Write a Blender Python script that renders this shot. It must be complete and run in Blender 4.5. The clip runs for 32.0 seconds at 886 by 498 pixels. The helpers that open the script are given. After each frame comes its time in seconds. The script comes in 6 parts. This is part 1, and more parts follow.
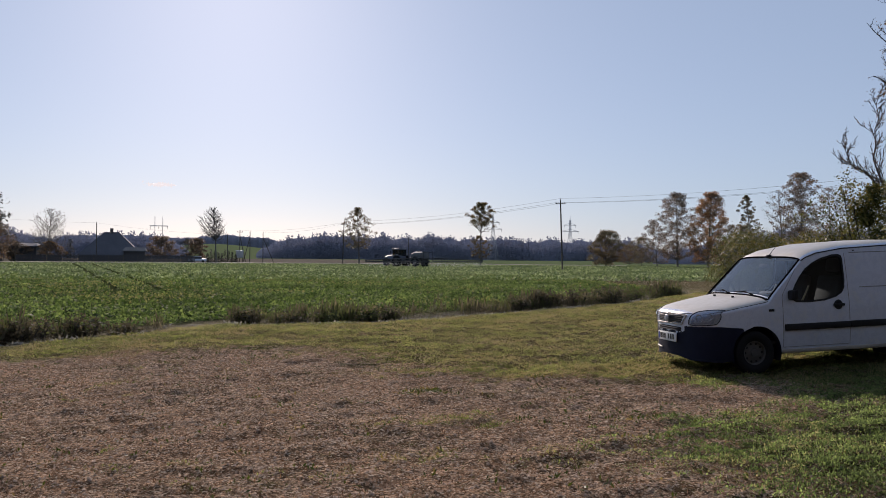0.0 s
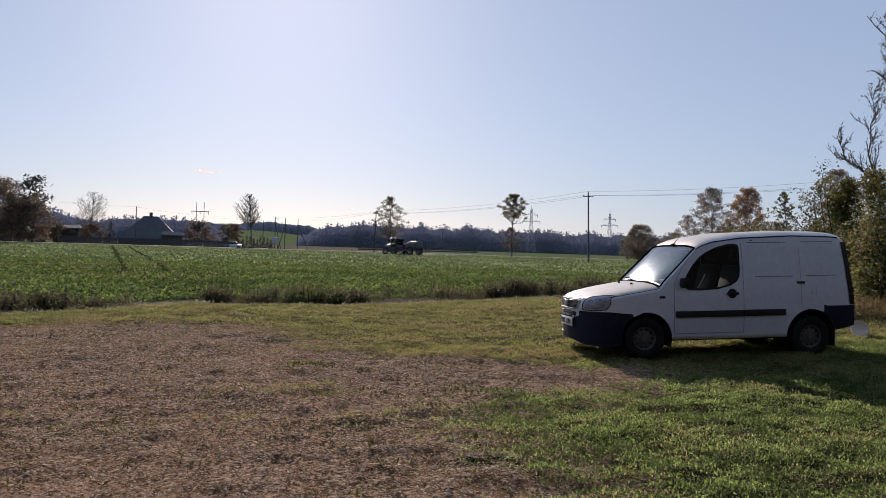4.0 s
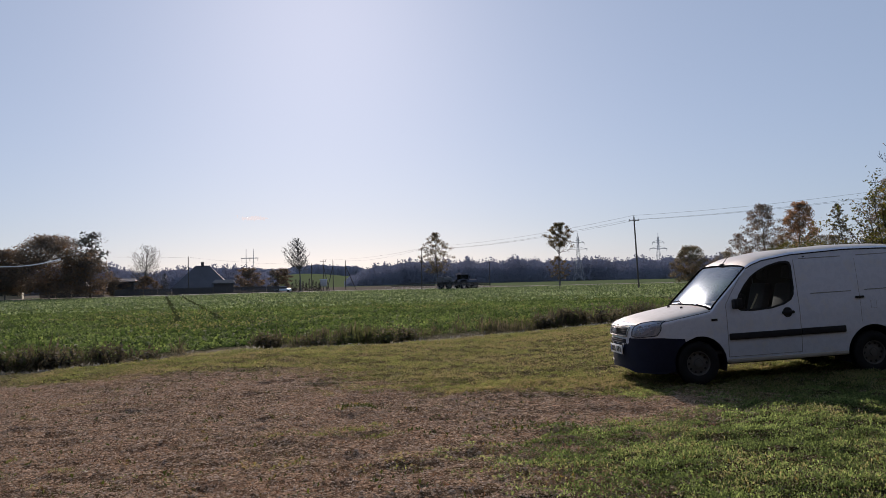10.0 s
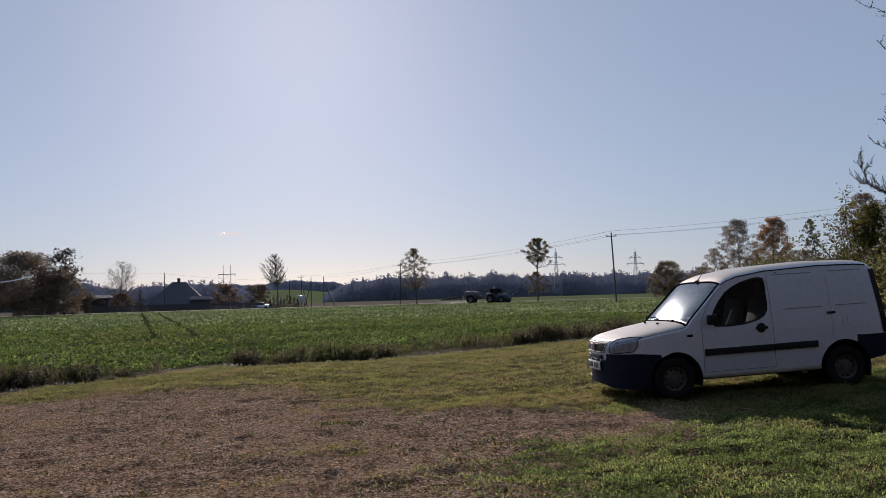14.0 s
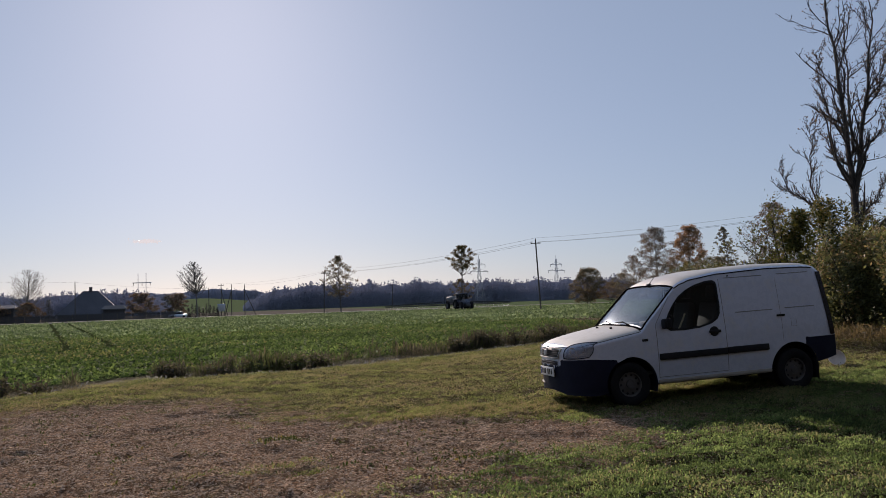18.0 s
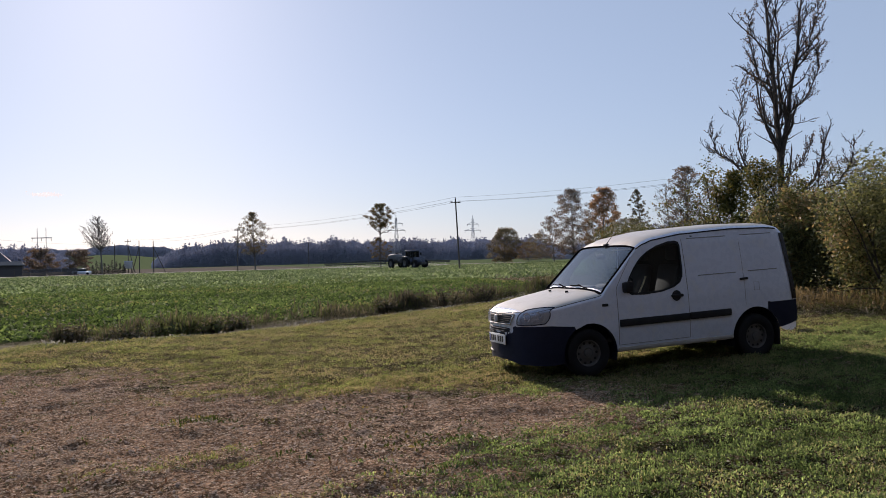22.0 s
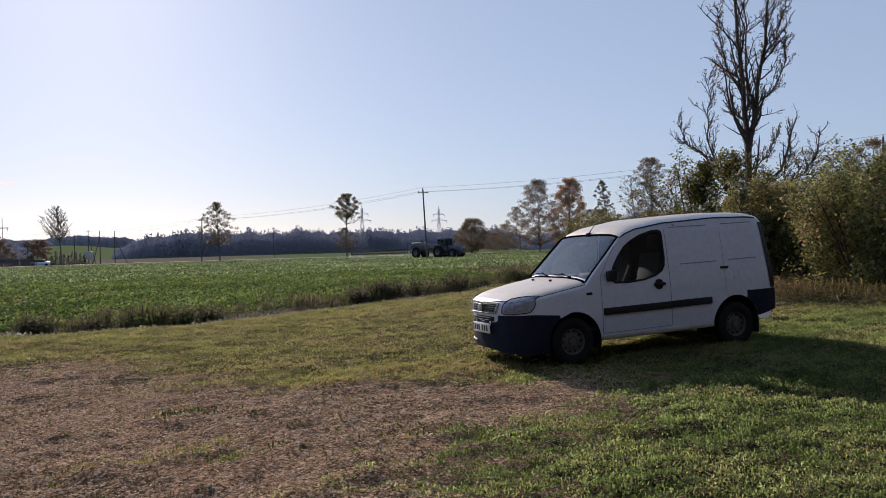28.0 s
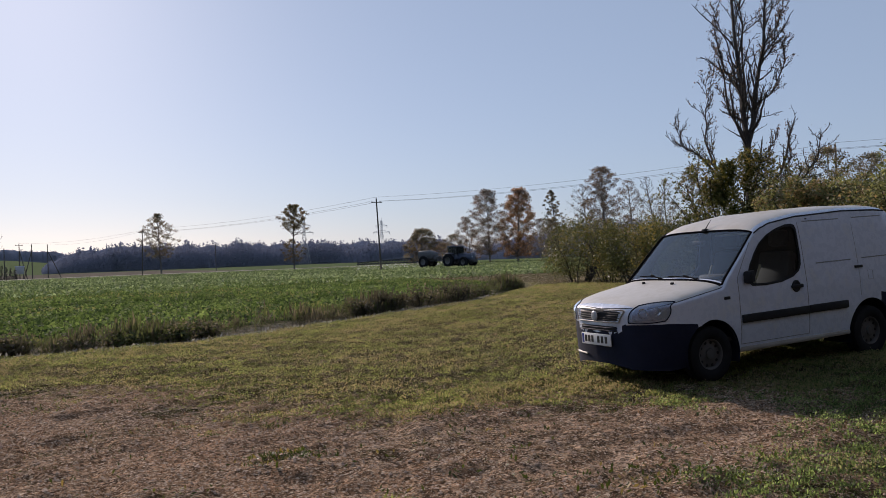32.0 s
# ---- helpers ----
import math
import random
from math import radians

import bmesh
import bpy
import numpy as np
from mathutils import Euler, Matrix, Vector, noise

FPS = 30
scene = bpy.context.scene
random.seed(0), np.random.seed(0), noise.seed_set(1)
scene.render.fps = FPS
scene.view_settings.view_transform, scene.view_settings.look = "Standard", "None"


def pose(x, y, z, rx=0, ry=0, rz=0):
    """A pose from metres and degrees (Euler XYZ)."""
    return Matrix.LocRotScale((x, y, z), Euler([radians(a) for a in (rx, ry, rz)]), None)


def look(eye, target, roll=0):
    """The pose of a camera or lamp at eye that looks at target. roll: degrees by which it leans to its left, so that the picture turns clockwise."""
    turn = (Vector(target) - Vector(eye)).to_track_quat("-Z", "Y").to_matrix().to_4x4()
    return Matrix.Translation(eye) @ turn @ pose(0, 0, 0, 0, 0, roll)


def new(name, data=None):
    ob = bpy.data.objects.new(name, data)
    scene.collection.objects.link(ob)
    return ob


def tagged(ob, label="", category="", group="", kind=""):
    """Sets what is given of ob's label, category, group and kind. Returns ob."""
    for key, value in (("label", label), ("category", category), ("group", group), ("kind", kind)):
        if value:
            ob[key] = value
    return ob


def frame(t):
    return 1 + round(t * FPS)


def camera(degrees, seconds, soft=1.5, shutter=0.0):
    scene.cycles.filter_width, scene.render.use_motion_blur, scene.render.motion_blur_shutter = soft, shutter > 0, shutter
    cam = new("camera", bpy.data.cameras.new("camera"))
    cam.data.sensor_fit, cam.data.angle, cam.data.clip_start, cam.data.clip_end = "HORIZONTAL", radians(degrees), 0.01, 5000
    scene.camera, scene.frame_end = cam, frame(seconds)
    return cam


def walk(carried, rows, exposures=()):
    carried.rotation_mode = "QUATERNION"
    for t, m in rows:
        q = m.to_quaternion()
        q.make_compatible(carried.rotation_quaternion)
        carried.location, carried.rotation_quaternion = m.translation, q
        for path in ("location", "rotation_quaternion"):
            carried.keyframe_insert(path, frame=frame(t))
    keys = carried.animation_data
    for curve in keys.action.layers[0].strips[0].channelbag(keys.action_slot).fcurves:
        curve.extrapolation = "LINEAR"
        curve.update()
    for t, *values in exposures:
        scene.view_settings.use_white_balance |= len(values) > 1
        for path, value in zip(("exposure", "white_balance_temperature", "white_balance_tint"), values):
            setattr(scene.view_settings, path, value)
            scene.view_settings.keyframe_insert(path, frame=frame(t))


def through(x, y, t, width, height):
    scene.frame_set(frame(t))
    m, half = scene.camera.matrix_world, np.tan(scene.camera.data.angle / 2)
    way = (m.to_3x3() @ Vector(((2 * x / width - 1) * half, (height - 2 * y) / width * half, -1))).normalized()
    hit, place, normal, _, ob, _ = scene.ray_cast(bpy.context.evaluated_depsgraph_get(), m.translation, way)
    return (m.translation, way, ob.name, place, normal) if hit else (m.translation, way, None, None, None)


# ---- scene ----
cam = camera(59.2, 32.0, soft=0.75)
PATH = [
    (0, (-6.406, -9.879, 1.803), (-6.012, -7.918, 1.82), -1.8),
    (0.5, (-5.944, -9.89, 1.736), (-5.565, -7.927, 1.753), -1.9),
    (1, (-5.411, -9.991, 1.668), (-5.066, -8.021, 1.673), -0.5),
    (1.5, (-4.945, -10.024, 1.641), (-4.607, -8.053, 1.64), -0.8),
    (2, (-4.601, -10.176, 1.646), (-4.263, -8.204, 1.647), -0.6),
    (2.5, (-4.502, -10.374, 1.625), (-4.181, -8.4, 1.629), -0.6),
    (4.5, (-4.472, -10.613, 1.632), (-4.183, -8.634, 1.627), -0.5),
    (5, (-4.476, -10.619, 1.645), (-4.191, -8.64, 1.644), -0.6),
    (5.5, (-4.487, -10.627, 1.651), (-4.212, -8.646, 1.659), -0.6),
    (6, (-4.482, -10.63, 1.691), (-4.221, -8.65, 1.78), -0.5),
    (6.5, (-4.484, -10.624, 1.692), (-4.239, -8.643, 1.808), -0.6),
    (7, (-4.477, -10.63, 1.69), (-4.241, -8.648, 1.83), -0.5),
    (7.5, (-4.472, -10.62, 1.676), (-4.247, -8.638, 1.823), -0.6),
    (8, (-4.464, -10.607, 1.661), (-4.252, -8.624, 1.806), -0.6),
    (8.5, (-4.452, -10.603, 1.65), (-4.276, -8.615, 1.778), -1.6),
    (9, (-4.418, -10.595, 1.657), (-4.236, -8.607, 1.775), -2.3),
    (9.5, (-4.405, -10.543, 1.648), (-4.228, -8.554, 1.75), -2.8),
    (10, (-4.396, -10.555, 1.639), (-4.22, -8.565, 1.727), -3.7),
    (10.5, (-4.375, -10.549, 1.649), (-4.202, -8.559, 1.738), -4.4),
    (11, (-4.362, -10.536, 1.647), (-4.186, -8.546, 1.736), -4.7),
    (11.5, (-4.337, -10.497, 1.662), (-4.158, -8.506, 1.75), -4.6),
    (12, (-4.374, -10.569, 1.655), (-4.185, -8.58, 1.746), -4.4),
    (12.5, (-4.374, -10.582, 1.653), (-4.173, -8.594, 1.751), -4.3),
    (13, (-4.383, -10.587, 1.658), (-4.172, -8.601, 1.765), -4.1),
    (13.5, (-4.391, -10.598, 1.658), (-4.171, -8.614, 1.774), -4.0),
    (14, (-4.405, -10.623, 1.662), (-4.172, -8.64, 1.786), -3.9),
    (14.5, (-4.395, -10.614, 1.664), (-4.153, -8.634, 1.797), -3.8),
    (16.5, (-4.384, -10.582, 1.66), (-4.098, -8.607, 1.801), -4.0),
    (17, (-4.397, -10.511, 1.667), (-4.097, -8.539, 1.805), -4.1),
    (17.5, (-4.596, -10.299, 1.67), (-4.23, -8.337, 1.808), -4.2),
    (18, (-4.708, -10.066, 1.659), (-4.28, -8.116, 1.788), -4.3),
    (18.5, (-4.667, -9.752, 1.684), (-4.196, -7.813, 1.814), -4.5),
    (19, (-4.721, -9.477, 1.671), (-4.197, -7.551, 1.797), -4.4),
    (19.5, (-4.797, -9.213, 1.683), (-4.214, -7.304, 1.796), -4.7),
    (20, (-4.686, -8.924, 1.703), (-4.079, -7.021, 1.813), -4.8),
    (20.5, (-4.7, -8.835, 1.71), (-4.053, -6.945, 1.803), -4.9),
    (21, (-4.754, -8.805, 1.707), (-4.114, -6.911, 1.772), -3.8),
    (21.5, (-4.77, -8.813, 1.697), (-4.137, -6.916, 1.74), -3.9),
    (22, (-4.763, -8.816, 1.693), (-4.136, -6.917, 1.702), -3.8),
    (22.5, (-4.758, -8.793, 1.694), (-4.132, -6.894, 1.684), -3.8),
    (23, (-4.753, -8.771, 1.69), (-4.122, -6.873, 1.672), -3.8),
    (23.5, (-4.758, -8.787, 1.694), (-4.116, -6.893, 1.675), -3.8),
    (24, (-4.754, -8.771, 1.69), (-4.098, -6.882, 1.671), -3.7),
    (24.5, (-4.765, -8.786, 1.698), (-4.095, -6.902, 1.678), -3.7),
    (25, (-4.751, -8.795, 1.703), (-4.066, -6.916, 1.683), -3.6),
    (25.5, (-4.743, -8.779, 1.7), (-4.049, -6.903, 1.68), -3.8),
    (27.5, (-4.846, -8.798, 1.704), (-4.151, -6.922, 1.684), -3.8),
    (28, (-4.967, -8.669, 1.686), (-4.259, -6.799, 1.665), -3.8),
    (28.5, (-5.007, -8.31, 1.705), (-4.301, -6.439, 1.687), -3.9),
    (29, (-5.149, -8.029, 1.69), (-4.4, -6.174, 1.666), -3.8),
    (29.5, (-5.343, -7.814, 1.715), (-4.534, -5.985, 1.691), -4.0),
    (30, (-5.44, -7.532, 1.693), (-4.633, -5.702, 1.667), -3.8),
    (30.5, (-5.633, -7.243, 1.674), (-4.834, -5.41, 1.654), -4.2),
    (31, (-5.862, -7.0, 1.674), (-5.006, -5.193, 1.652), -3.9),
    (31.5, (-6.037, -6.705, 1.643), (-5.185, -4.896, 1.626), -4.1),
    (32, (-6.141, -6.45, 1.67), (-5.292, -4.64, 1.667), -4.3),
]
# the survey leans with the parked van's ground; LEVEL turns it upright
LEVEL = Matrix(((0.999219, 0.000106, -0.039517, 0), (0.000106, 0.999986, 0.005344, 0), (0.039517, -0.005344, 0.999205, 0), (0, 0, 0, 1)))
EXPOSURES = [(t, e, 6950, 24) for t, e in ((0, 0.14), (2.5, 0.14), (5.2, 0.15), (6, -0.02), (7, -0.2), (7.8, -0.05), (9, 0.06), (12, -0.08), (14.5, -0.12), (17, -0.1), (20, 0.0), (22, 0.26), (25.5, 0.26), (28, 0.26), (30, 0.24), (31, 0.22), (32, 0.12))]
walk(cam, [(t, LEVEL @ look(eye, target, roll)) for t, eye, target, roll in PATH], EXPOSURES)

# ---- light ----
SUN_BEARING, SUN_HEIGHT = -3.5, 22.5
world = bpy.data.worlds.new("sky")
scene.world = world
world.use_nodes = True
wn = world.node_tree
sky = wn.nodes.new("ShaderNodeTexSky")
sky.sky_type = "NISHITA"
sky.sun_disc = False
sky.sun_elevation = radians(SUN_HEIGHT)
sky.sun_rotation = radians(SUN_BEARING)
sky.altitude = 50
sky.air_density, sky.dust_density, sky.ozone_density = 1.0, 0.45, 5.0
soft_sky = wn.nodes.new("ShaderNodeHueSaturation")
soft_sky.inputs["Saturation"].default_value = 0.8
wn.links.new(sky.outputs[0], soft_sky.inputs["Color"])
# thin autumn haze evens out the clear-sky gradient
haze = wn.nodes.new("ShaderNodeMix")
haze.data_type = "RGBA"
haze.inputs["Factor"].default_value = 0.5
haze.inputs["B"].default_value = (4.15, 6.25, 8.4, 1)
wn.links.new(soft_sky.outputs[0], haze.inputs["A"])
wn.links.new(haze.outputs["Result"], wn.nodes["Background"].inputs[0])
wn.nodes["Background"].inputs[1].default_value = 0.08
sun = new("sun", bpy.data.lights.new("sun", "SUN"))
sun.data.energy, sun.data.angle, sun.data.color = 5.0, radians(0.55), (1.0, 0.94, 0.84)
sb, sh = radians(SUN_BEARING), radians(SUN_HEIGHT)
sun.matrix_world = look((0, 0, 40), (-math.sin(sb) * math.cos(sh), -math.cos(sb) * math.cos(sh), 40 - math.sin(sh)))

# ---- helpers of this scene ----
def smooth(a, b, v):
    u = np.clip((np.asarray(v, float) - a) / (b - a), 0, 1)
    return u * u * (3 - 2 * u)


def part(name, bm, material, parent=None, label="", shade=True, kind=""):
    """Links a bmesh as one mesh object under a thing or a part."""
    me = bpy.data.meshes.new(name)
    bmesh.ops.recalc_face_normals(bm, faces=bm.faces)
    bm.to_mesh(me)
    bm.free()
    return finish(name, me, material, parent, label, shade, kind)


def finish(name, me, material, parent=None, label="", shade=True, kind=""):
    if shade:
        me.shade_smooth()
        me.set_sharp_from_angle(angle=radians(38))
    me.materials.append(material)
    ob = new(name, me)
    ob.parent = parent
    return tagged(ob, label, kind=kind)


def raw(name, verts, faces, material, parent=None, label="", kind="", shade=False):
    me = bpy.data.meshes.new(name)
    me.from_pydata([tuple(v) for v in verts], [], faces)
    return finish(name, me, material, parent, label, shade, kind)


def empty(name, m, label, category, group=""):
    ob = new(name)
    ob.matrix_world = m
    return tagged(ob, label, category, group)


def add_box(bm, x0, x1, y0, y1, z0, z1, bevel=0.0, m=None):
    g = bmesh.ops.create_cube(bm, size=1, matrix=Matrix.Translation(((x0 + x1) / 2, (y0 + y1) / 2, (z0 + z1) / 2)) @ Matrix.Diagonal((x1 - x0, y1 - y0, z1 - z0, 1)))
    if bevel:
        es = list({e for v in g["verts"] for e in v.link_edges})
        r = bmesh.ops.bevel(bm, geom=es, offset=bevel, segments=2, affect="EDGES", profile=0.5)
        vs = list({v for f in r["faces"] for v in f.verts} | {v for v in g["verts"] if v.is_valid})
    else:
        vs = g["verts"]
    if m is not None:
        bmesh.ops.transform(bm, matrix=m, verts=vs)
    return bm


def box(x0, x1, y0, y1, z0, z1, bevel=0.0):
    return add_box(bmesh.new(), x0, x1, y0, y1, z0, z1, bevel)


def add_rod(bm, a, b, r0, r1=None, n=8):
    a, b = Vector(a), Vector(b)
    q = (b - a).to_track_quat("Z", "Y").to_matrix().to_4x4()
    bmesh.ops.create_cone(bm, cap_ends=True, segments=n, radius1=r0, radius2=r0 if r1 is None else r1, depth=(b - a).length, matrix=Matrix.Translation((a + b) / 2) @ q)
    return bm


def rod(a, b, r0, r1=None, n=8):
    return add_rod(bmesh.new(), a, b, r0, r1, n)


def add_lathe(bm, profile, n, m):
    """Turns (radius, height) pairs round z, then places them by m."""
    rings = []
    for r, h in profile:
        rings.append([bm.verts.new(m @ Vector((r * math.cos(2 * math.pi * i / n), r * math.sin(2 * math.pi * i / n), h))) for i in range(n)])
    for a, b in zip(rings, rings[1:]):
        for i in range(n):
            bm.faces.new((a[i], a[(i + 1) % n], b[(i + 1) % n], b[i]))
    return bm


def lathe(profile, n=24, m=Matrix()):
    return add_lathe(bmesh.new(), profile, n, m)


def add_tube(bm, pts, r, n=6):
    pts = [Vector(p) for p in pts]
    rings = []
    for i, p in enumerate(pts):
        d = (pts[min(i + 1, len(pts) - 1)] - pts[max(i - 1, 0)]).normalized()
        s = d.orthogonal().normalized() if i == 0 else (side - d * side.dot(d)).normalized()
        side = s
        u = d.cross(s)
        rr = r[i] if hasattr(r, "__len__") else r
        rings.append([bm.verts.new(p + rr * (math.cos(2 * math.pi * k / n) * s + math.sin(2 * math.pi * k / n) * u)) for k in range(n)])
    for a, b in zip(rings, rings[1:]):
        for k in range(n):
            bm.faces.new((a[k], a[(k + 1) % n], b[(k + 1) % n], b[k]))
    bm.faces.new(rings[0][::-1]), bm.faces.new(rings[-1])
    return bm


def tube(pts, r, n=6):
    return add_tube(bmesh.new(), pts, r, n)


# ---- materials ----
def material(name, build):
    m = bpy.data.materials.new(name)
    m.use_nodes = True
    nt = m.node_tree
    build(nt, nt.nodes["Principled BSDF"])
    return m


def node(nt, kind, **inputs):
    n = nt.nodes.new("ShaderNode" + kind)
    for key, value in inputs.items():
        n.inputs[key.replace("_", " ")].default_value = value
    return n


def place_coord(nt):
    return nt.nodes.new("ShaderNodeNewGeometry").outputs["Position"]


def own_coord(nt):
    return nt.nodes.new("ShaderNodeTexCoord").outputs["Object"]


def noise_of(nt, coord, scale, detail=4.0, rough=0.6):
    n = node(nt, "TexNoise", Scale=scale, Detail=detail, Roughness=rough)
    nt.links.new(coord, n.inputs["Vector"])
    return n.outputs["Fac"]


def ramp(nt, fac, *stops):
    n = nt.nodes.new("ShaderNodeValToRGB")
    e = n.color_ramp.elements
    while len(e) < len(stops):
        e.new(0.5)
    for el, (p, c) in zip(e, stops):
        el.position, el.color = p, (c, c, c, 1) if isinstance(c, (int, float)) else (*c, 1)
    nt.links.new(fac, n.inputs[0])
    return n.outputs[0]


def mix(nt, fac, a, b, how="MIX"):
    n = nt.nodes.new("ShaderNodeMix")
    n.data_type, n.blend_type = "RGBA", how
    for sock, v in ((n.inputs["Factor"], fac), (n.inputs["A"], a), (n.inputs["B"], b)):
        if isinstance(v, (int, float)):
            sock.default_value = v
        elif isinstance(v, tuple):
            sock.default_value = (*v, 1)
        else:
            nt.links.new(v, sock)
    return n.outputs["Result"]


def calc(nt, how, a, b):
    n = nt.nodes.new("ShaderNodeMath")
    n.operation = how
    for sock, v in zip(n.inputs, (a, b)):
        if isinstance(v, (int, float)):
            sock.default_value = v
        else:
            nt.links.new(v, sock)
    return n.outputs[0]


def bump(nt, shader, height, strength=0.3, distance=0.02):
    n = node(nt, "Bump", Strength=strength, Distance=distance)
    nt.links.new(height, n.inputs["Height"])
    nt.links.new(n.outputs[0], shader.inputs["Normal"])


def plain(name, colour, rough=0.6, metal=0.0, grain=30.0, vary=0.25, relief=0.15, dirt=None, coat=0.0):
    """A painted, plastic, metal or stone surface: grain, blotches and fine relief."""
    def build(nt, p):
        c = own_coord(nt)
        fine, broad = noise_of(nt, c, grain), noise_of(nt, c, grain * 0.07, 6.0)
        dark, light = tuple(v * (1 - vary) for v in colour), tuple(min(1, v * (1 + vary * 0.6)) for v in colour)
        col = mix(nt, ramp(nt, broad, (0.3, 0.0), (0.7, 1.0)), dark, light)
        col = mix(nt, calc(nt, "MULTIPLY", fine, 0.35), col, tuple(v * 0.7 for v in colour))
        if dirt:
            spots = ramp(nt, noise_of(nt, c, grain * 0.25, 8.0, 0.75), (0.52, 0.0), (0.72, 1.0))
            col = mix(nt, calc(nt, "MULTIPLY", spots, 0.5), col, dirt)
        nt.links.new(col, p.inputs["Base Color"])
        p.inputs["Metallic"].default_value = metal
        p.inputs["Coat Weight"].default_value = coat
        nt.links.new(ramp(nt, fine, (0.3, max(0.03, rough - 0.08)), (0.75, min(1, rough + 0.1))), p.inputs["Roughness"])
        bump(nt, p, fine, relief, 0.004)
    return material(name, build)


def leafy(name, dark, light, rough=0.5, through=0.35, dry=None, dry_share=0.2, patch=0.25, shine=0.3, tint=(1.35, 1.28, 0.65), blotch=0.7):
    """Thin leaves: each one a little different, some dry, and light shining through."""
    def build(nt, p):
        g = nt.nodes.new("ShaderNodeNewGeometry")
        col = ramp(nt, g.outputs["Random Per Island"], (0.0, dark), (1.0, light))
        pn = noise_of(nt, g.outputs["Position"], patch, 3.0)
        col = mix(nt, ramp(nt, pn, (0.38, 0.0), (0.6, blotch)), col, tuple(v * 0.6 for v in dark))
        pf = noise_of(nt, g.outputs["Position"], patch * 6, 3.0)
        col = mix(nt, ramp(nt, pf, (0.47, 0.0), (0.6, blotch)), col, tuple(v * 0.7 for v in dark))
        if dry:
            w = node(nt, "TexWhiteNoise")
            w.noise_dimensions = "1D"
            nt.links.new(g.outputs["Random Per Island"], w.inputs["W"])
            dn = noise_of(nt, g.outputs["Position"], patch * 0.8, 4.0)
            pick = calc(nt, "ADD", w.outputs["Value"], calc(nt, "MULTIPLY", calc(nt, "SUBTRACT", dn, 0.5), 3.2))
            col = mix(nt, ramp(nt, pick, (1 - dry_share - 0.02, 0.0), (1 - dry_share + 0.02, 1.0)), col, dry)
        nt.links.new(col, p.inputs["Base Color"])
        p.inputs["Roughness"].default_value = rough
        p.inputs["Specular IOR Level"].default_value = shine
        tr = nt.nodes.new("ShaderNodeBsdfTranslucent")
        nt.links.new(mix(nt, 1.0, col, tint, "MULTIPLY"), tr.inputs["Color"])
        ms = node(nt, "MixShader")
        ms.inputs[0].default_value = through
        nt.links.new(p.outputs[0], ms.inputs[1])
        nt.links.new(tr.outputs[0], ms.inputs[2])
        nt.links.new(ms.outputs[0], nt.nodes["Material Output"].inputs[0])
    return material(name, build)


def bark_mat(name, a, b, scale=9.0):
    def build(nt, p):
        c = place_coord(nt)
        mp = node(nt, "Mapping")
        mp.inputs["Scale"].default_value = (1, 1, 0.25)
        nt.links.new(c, mp.inputs["Vector"])
        f = noise_of(nt, mp.outputs[0], scale, 7.0, 0.7)
        col = mix(nt, ramp(nt, f, (0.35, 0.0), (0.68, 1.0)), a, b)
        col = mix(nt, ramp(nt, noise_of(nt, c, 1.3), (0.5, 0.0), (0.75, 0.4)), col, tuple(0.5 * (u + v) for u, v in zip(a, b)))
        nt.links.new(col, p.inputs["Base Color"])
        p.inputs["Roughness"].default_value = 0.9
        bump(nt, p, f, 0.8, 0.03)
    return material(name, build)


def glass_mat(name, tint=(0.75, 0.85, 0.82), mixin=0.0, ior=1.45, gloss=0.03, film=(0.6, 0.6, 0.58), sheen=(1, 1, 1)):
    def build(nt, p):
        gl = node(nt, "BsdfGlossy", Roughness=gloss, Color=(*sheen, 1))
        tp = nt.nodes.new("ShaderNodeBsdfTransparent")
        tp.inputs[0].default_value = (*tint, 1)
        fr = node(nt, "Fresnel", IOR=ior)
        # dust film; its colour also carries painted sky reflection
        dust = nt.nodes.new("ShaderNodeBsdfDiffuse")
        dust.inputs[0].default_value = (*film, 1)
        m1, m2 = node(nt, "MixShader"), node(nt, "MixShader")
        nt.links.new(fr.outputs[0], m1.inputs[0])
        nt.links.new(tp.outputs[0], m1.inputs[1])
        nt.links.new(gl.outputs[0], m1.inputs[2])
        sm = calc(nt, "MULTIPLY", ramp(nt, noise_of(nt, own_coord(nt), 2.2, 3.0), (0.3, 0.55), (0.75, 1.0)), mixin)
        nt.links.new(sm, m2.inputs[0])
        nt.links.new(m1.outputs[0], m2.inputs[1])
        nt.links.new(dust.outputs[0], m2.inputs[2])
        nt.links.new(m2.outputs[0], nt.nodes["Material Output"].inputs[0])
    return material(name, build)


# white paint with the blue of sky-lit shade mixed into its colour
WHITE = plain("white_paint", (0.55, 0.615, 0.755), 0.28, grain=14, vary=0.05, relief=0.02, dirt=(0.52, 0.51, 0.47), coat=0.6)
BLACK_PLASTIC = plain("black_plastic", (0.022, 0.023, 0.027), 0.55, grain=60, vary=0.3)
BUMPER = plain("bumper_plastic", (0.012, 0.016, 0.036), 0.6, grain=50, vary=0.3, dirt=(0.02, 0.022, 0.034))
RUBBER = plain("tyre_rubber", (0.014, 0.015, 0.018), 0.85, grain=40, vary=0.3, dirt=(0.03, 0.028, 0.026))
TRIM_BLACK = plain("black_rubber_trim", (0.012, 0.012, 0.014), 0.9, grain=60, vary=0.3)
TRIM_BLACK.node_tree.nodes["Principled BSDF"].inputs["Specular IOR Level"].default_value = 0.0
SHELL = plain("pale_plastic", (0.72, 0.62, 0.56), 0.6, grain=12, vary=0.12, dirt=(0.45, 0.4, 0.33))
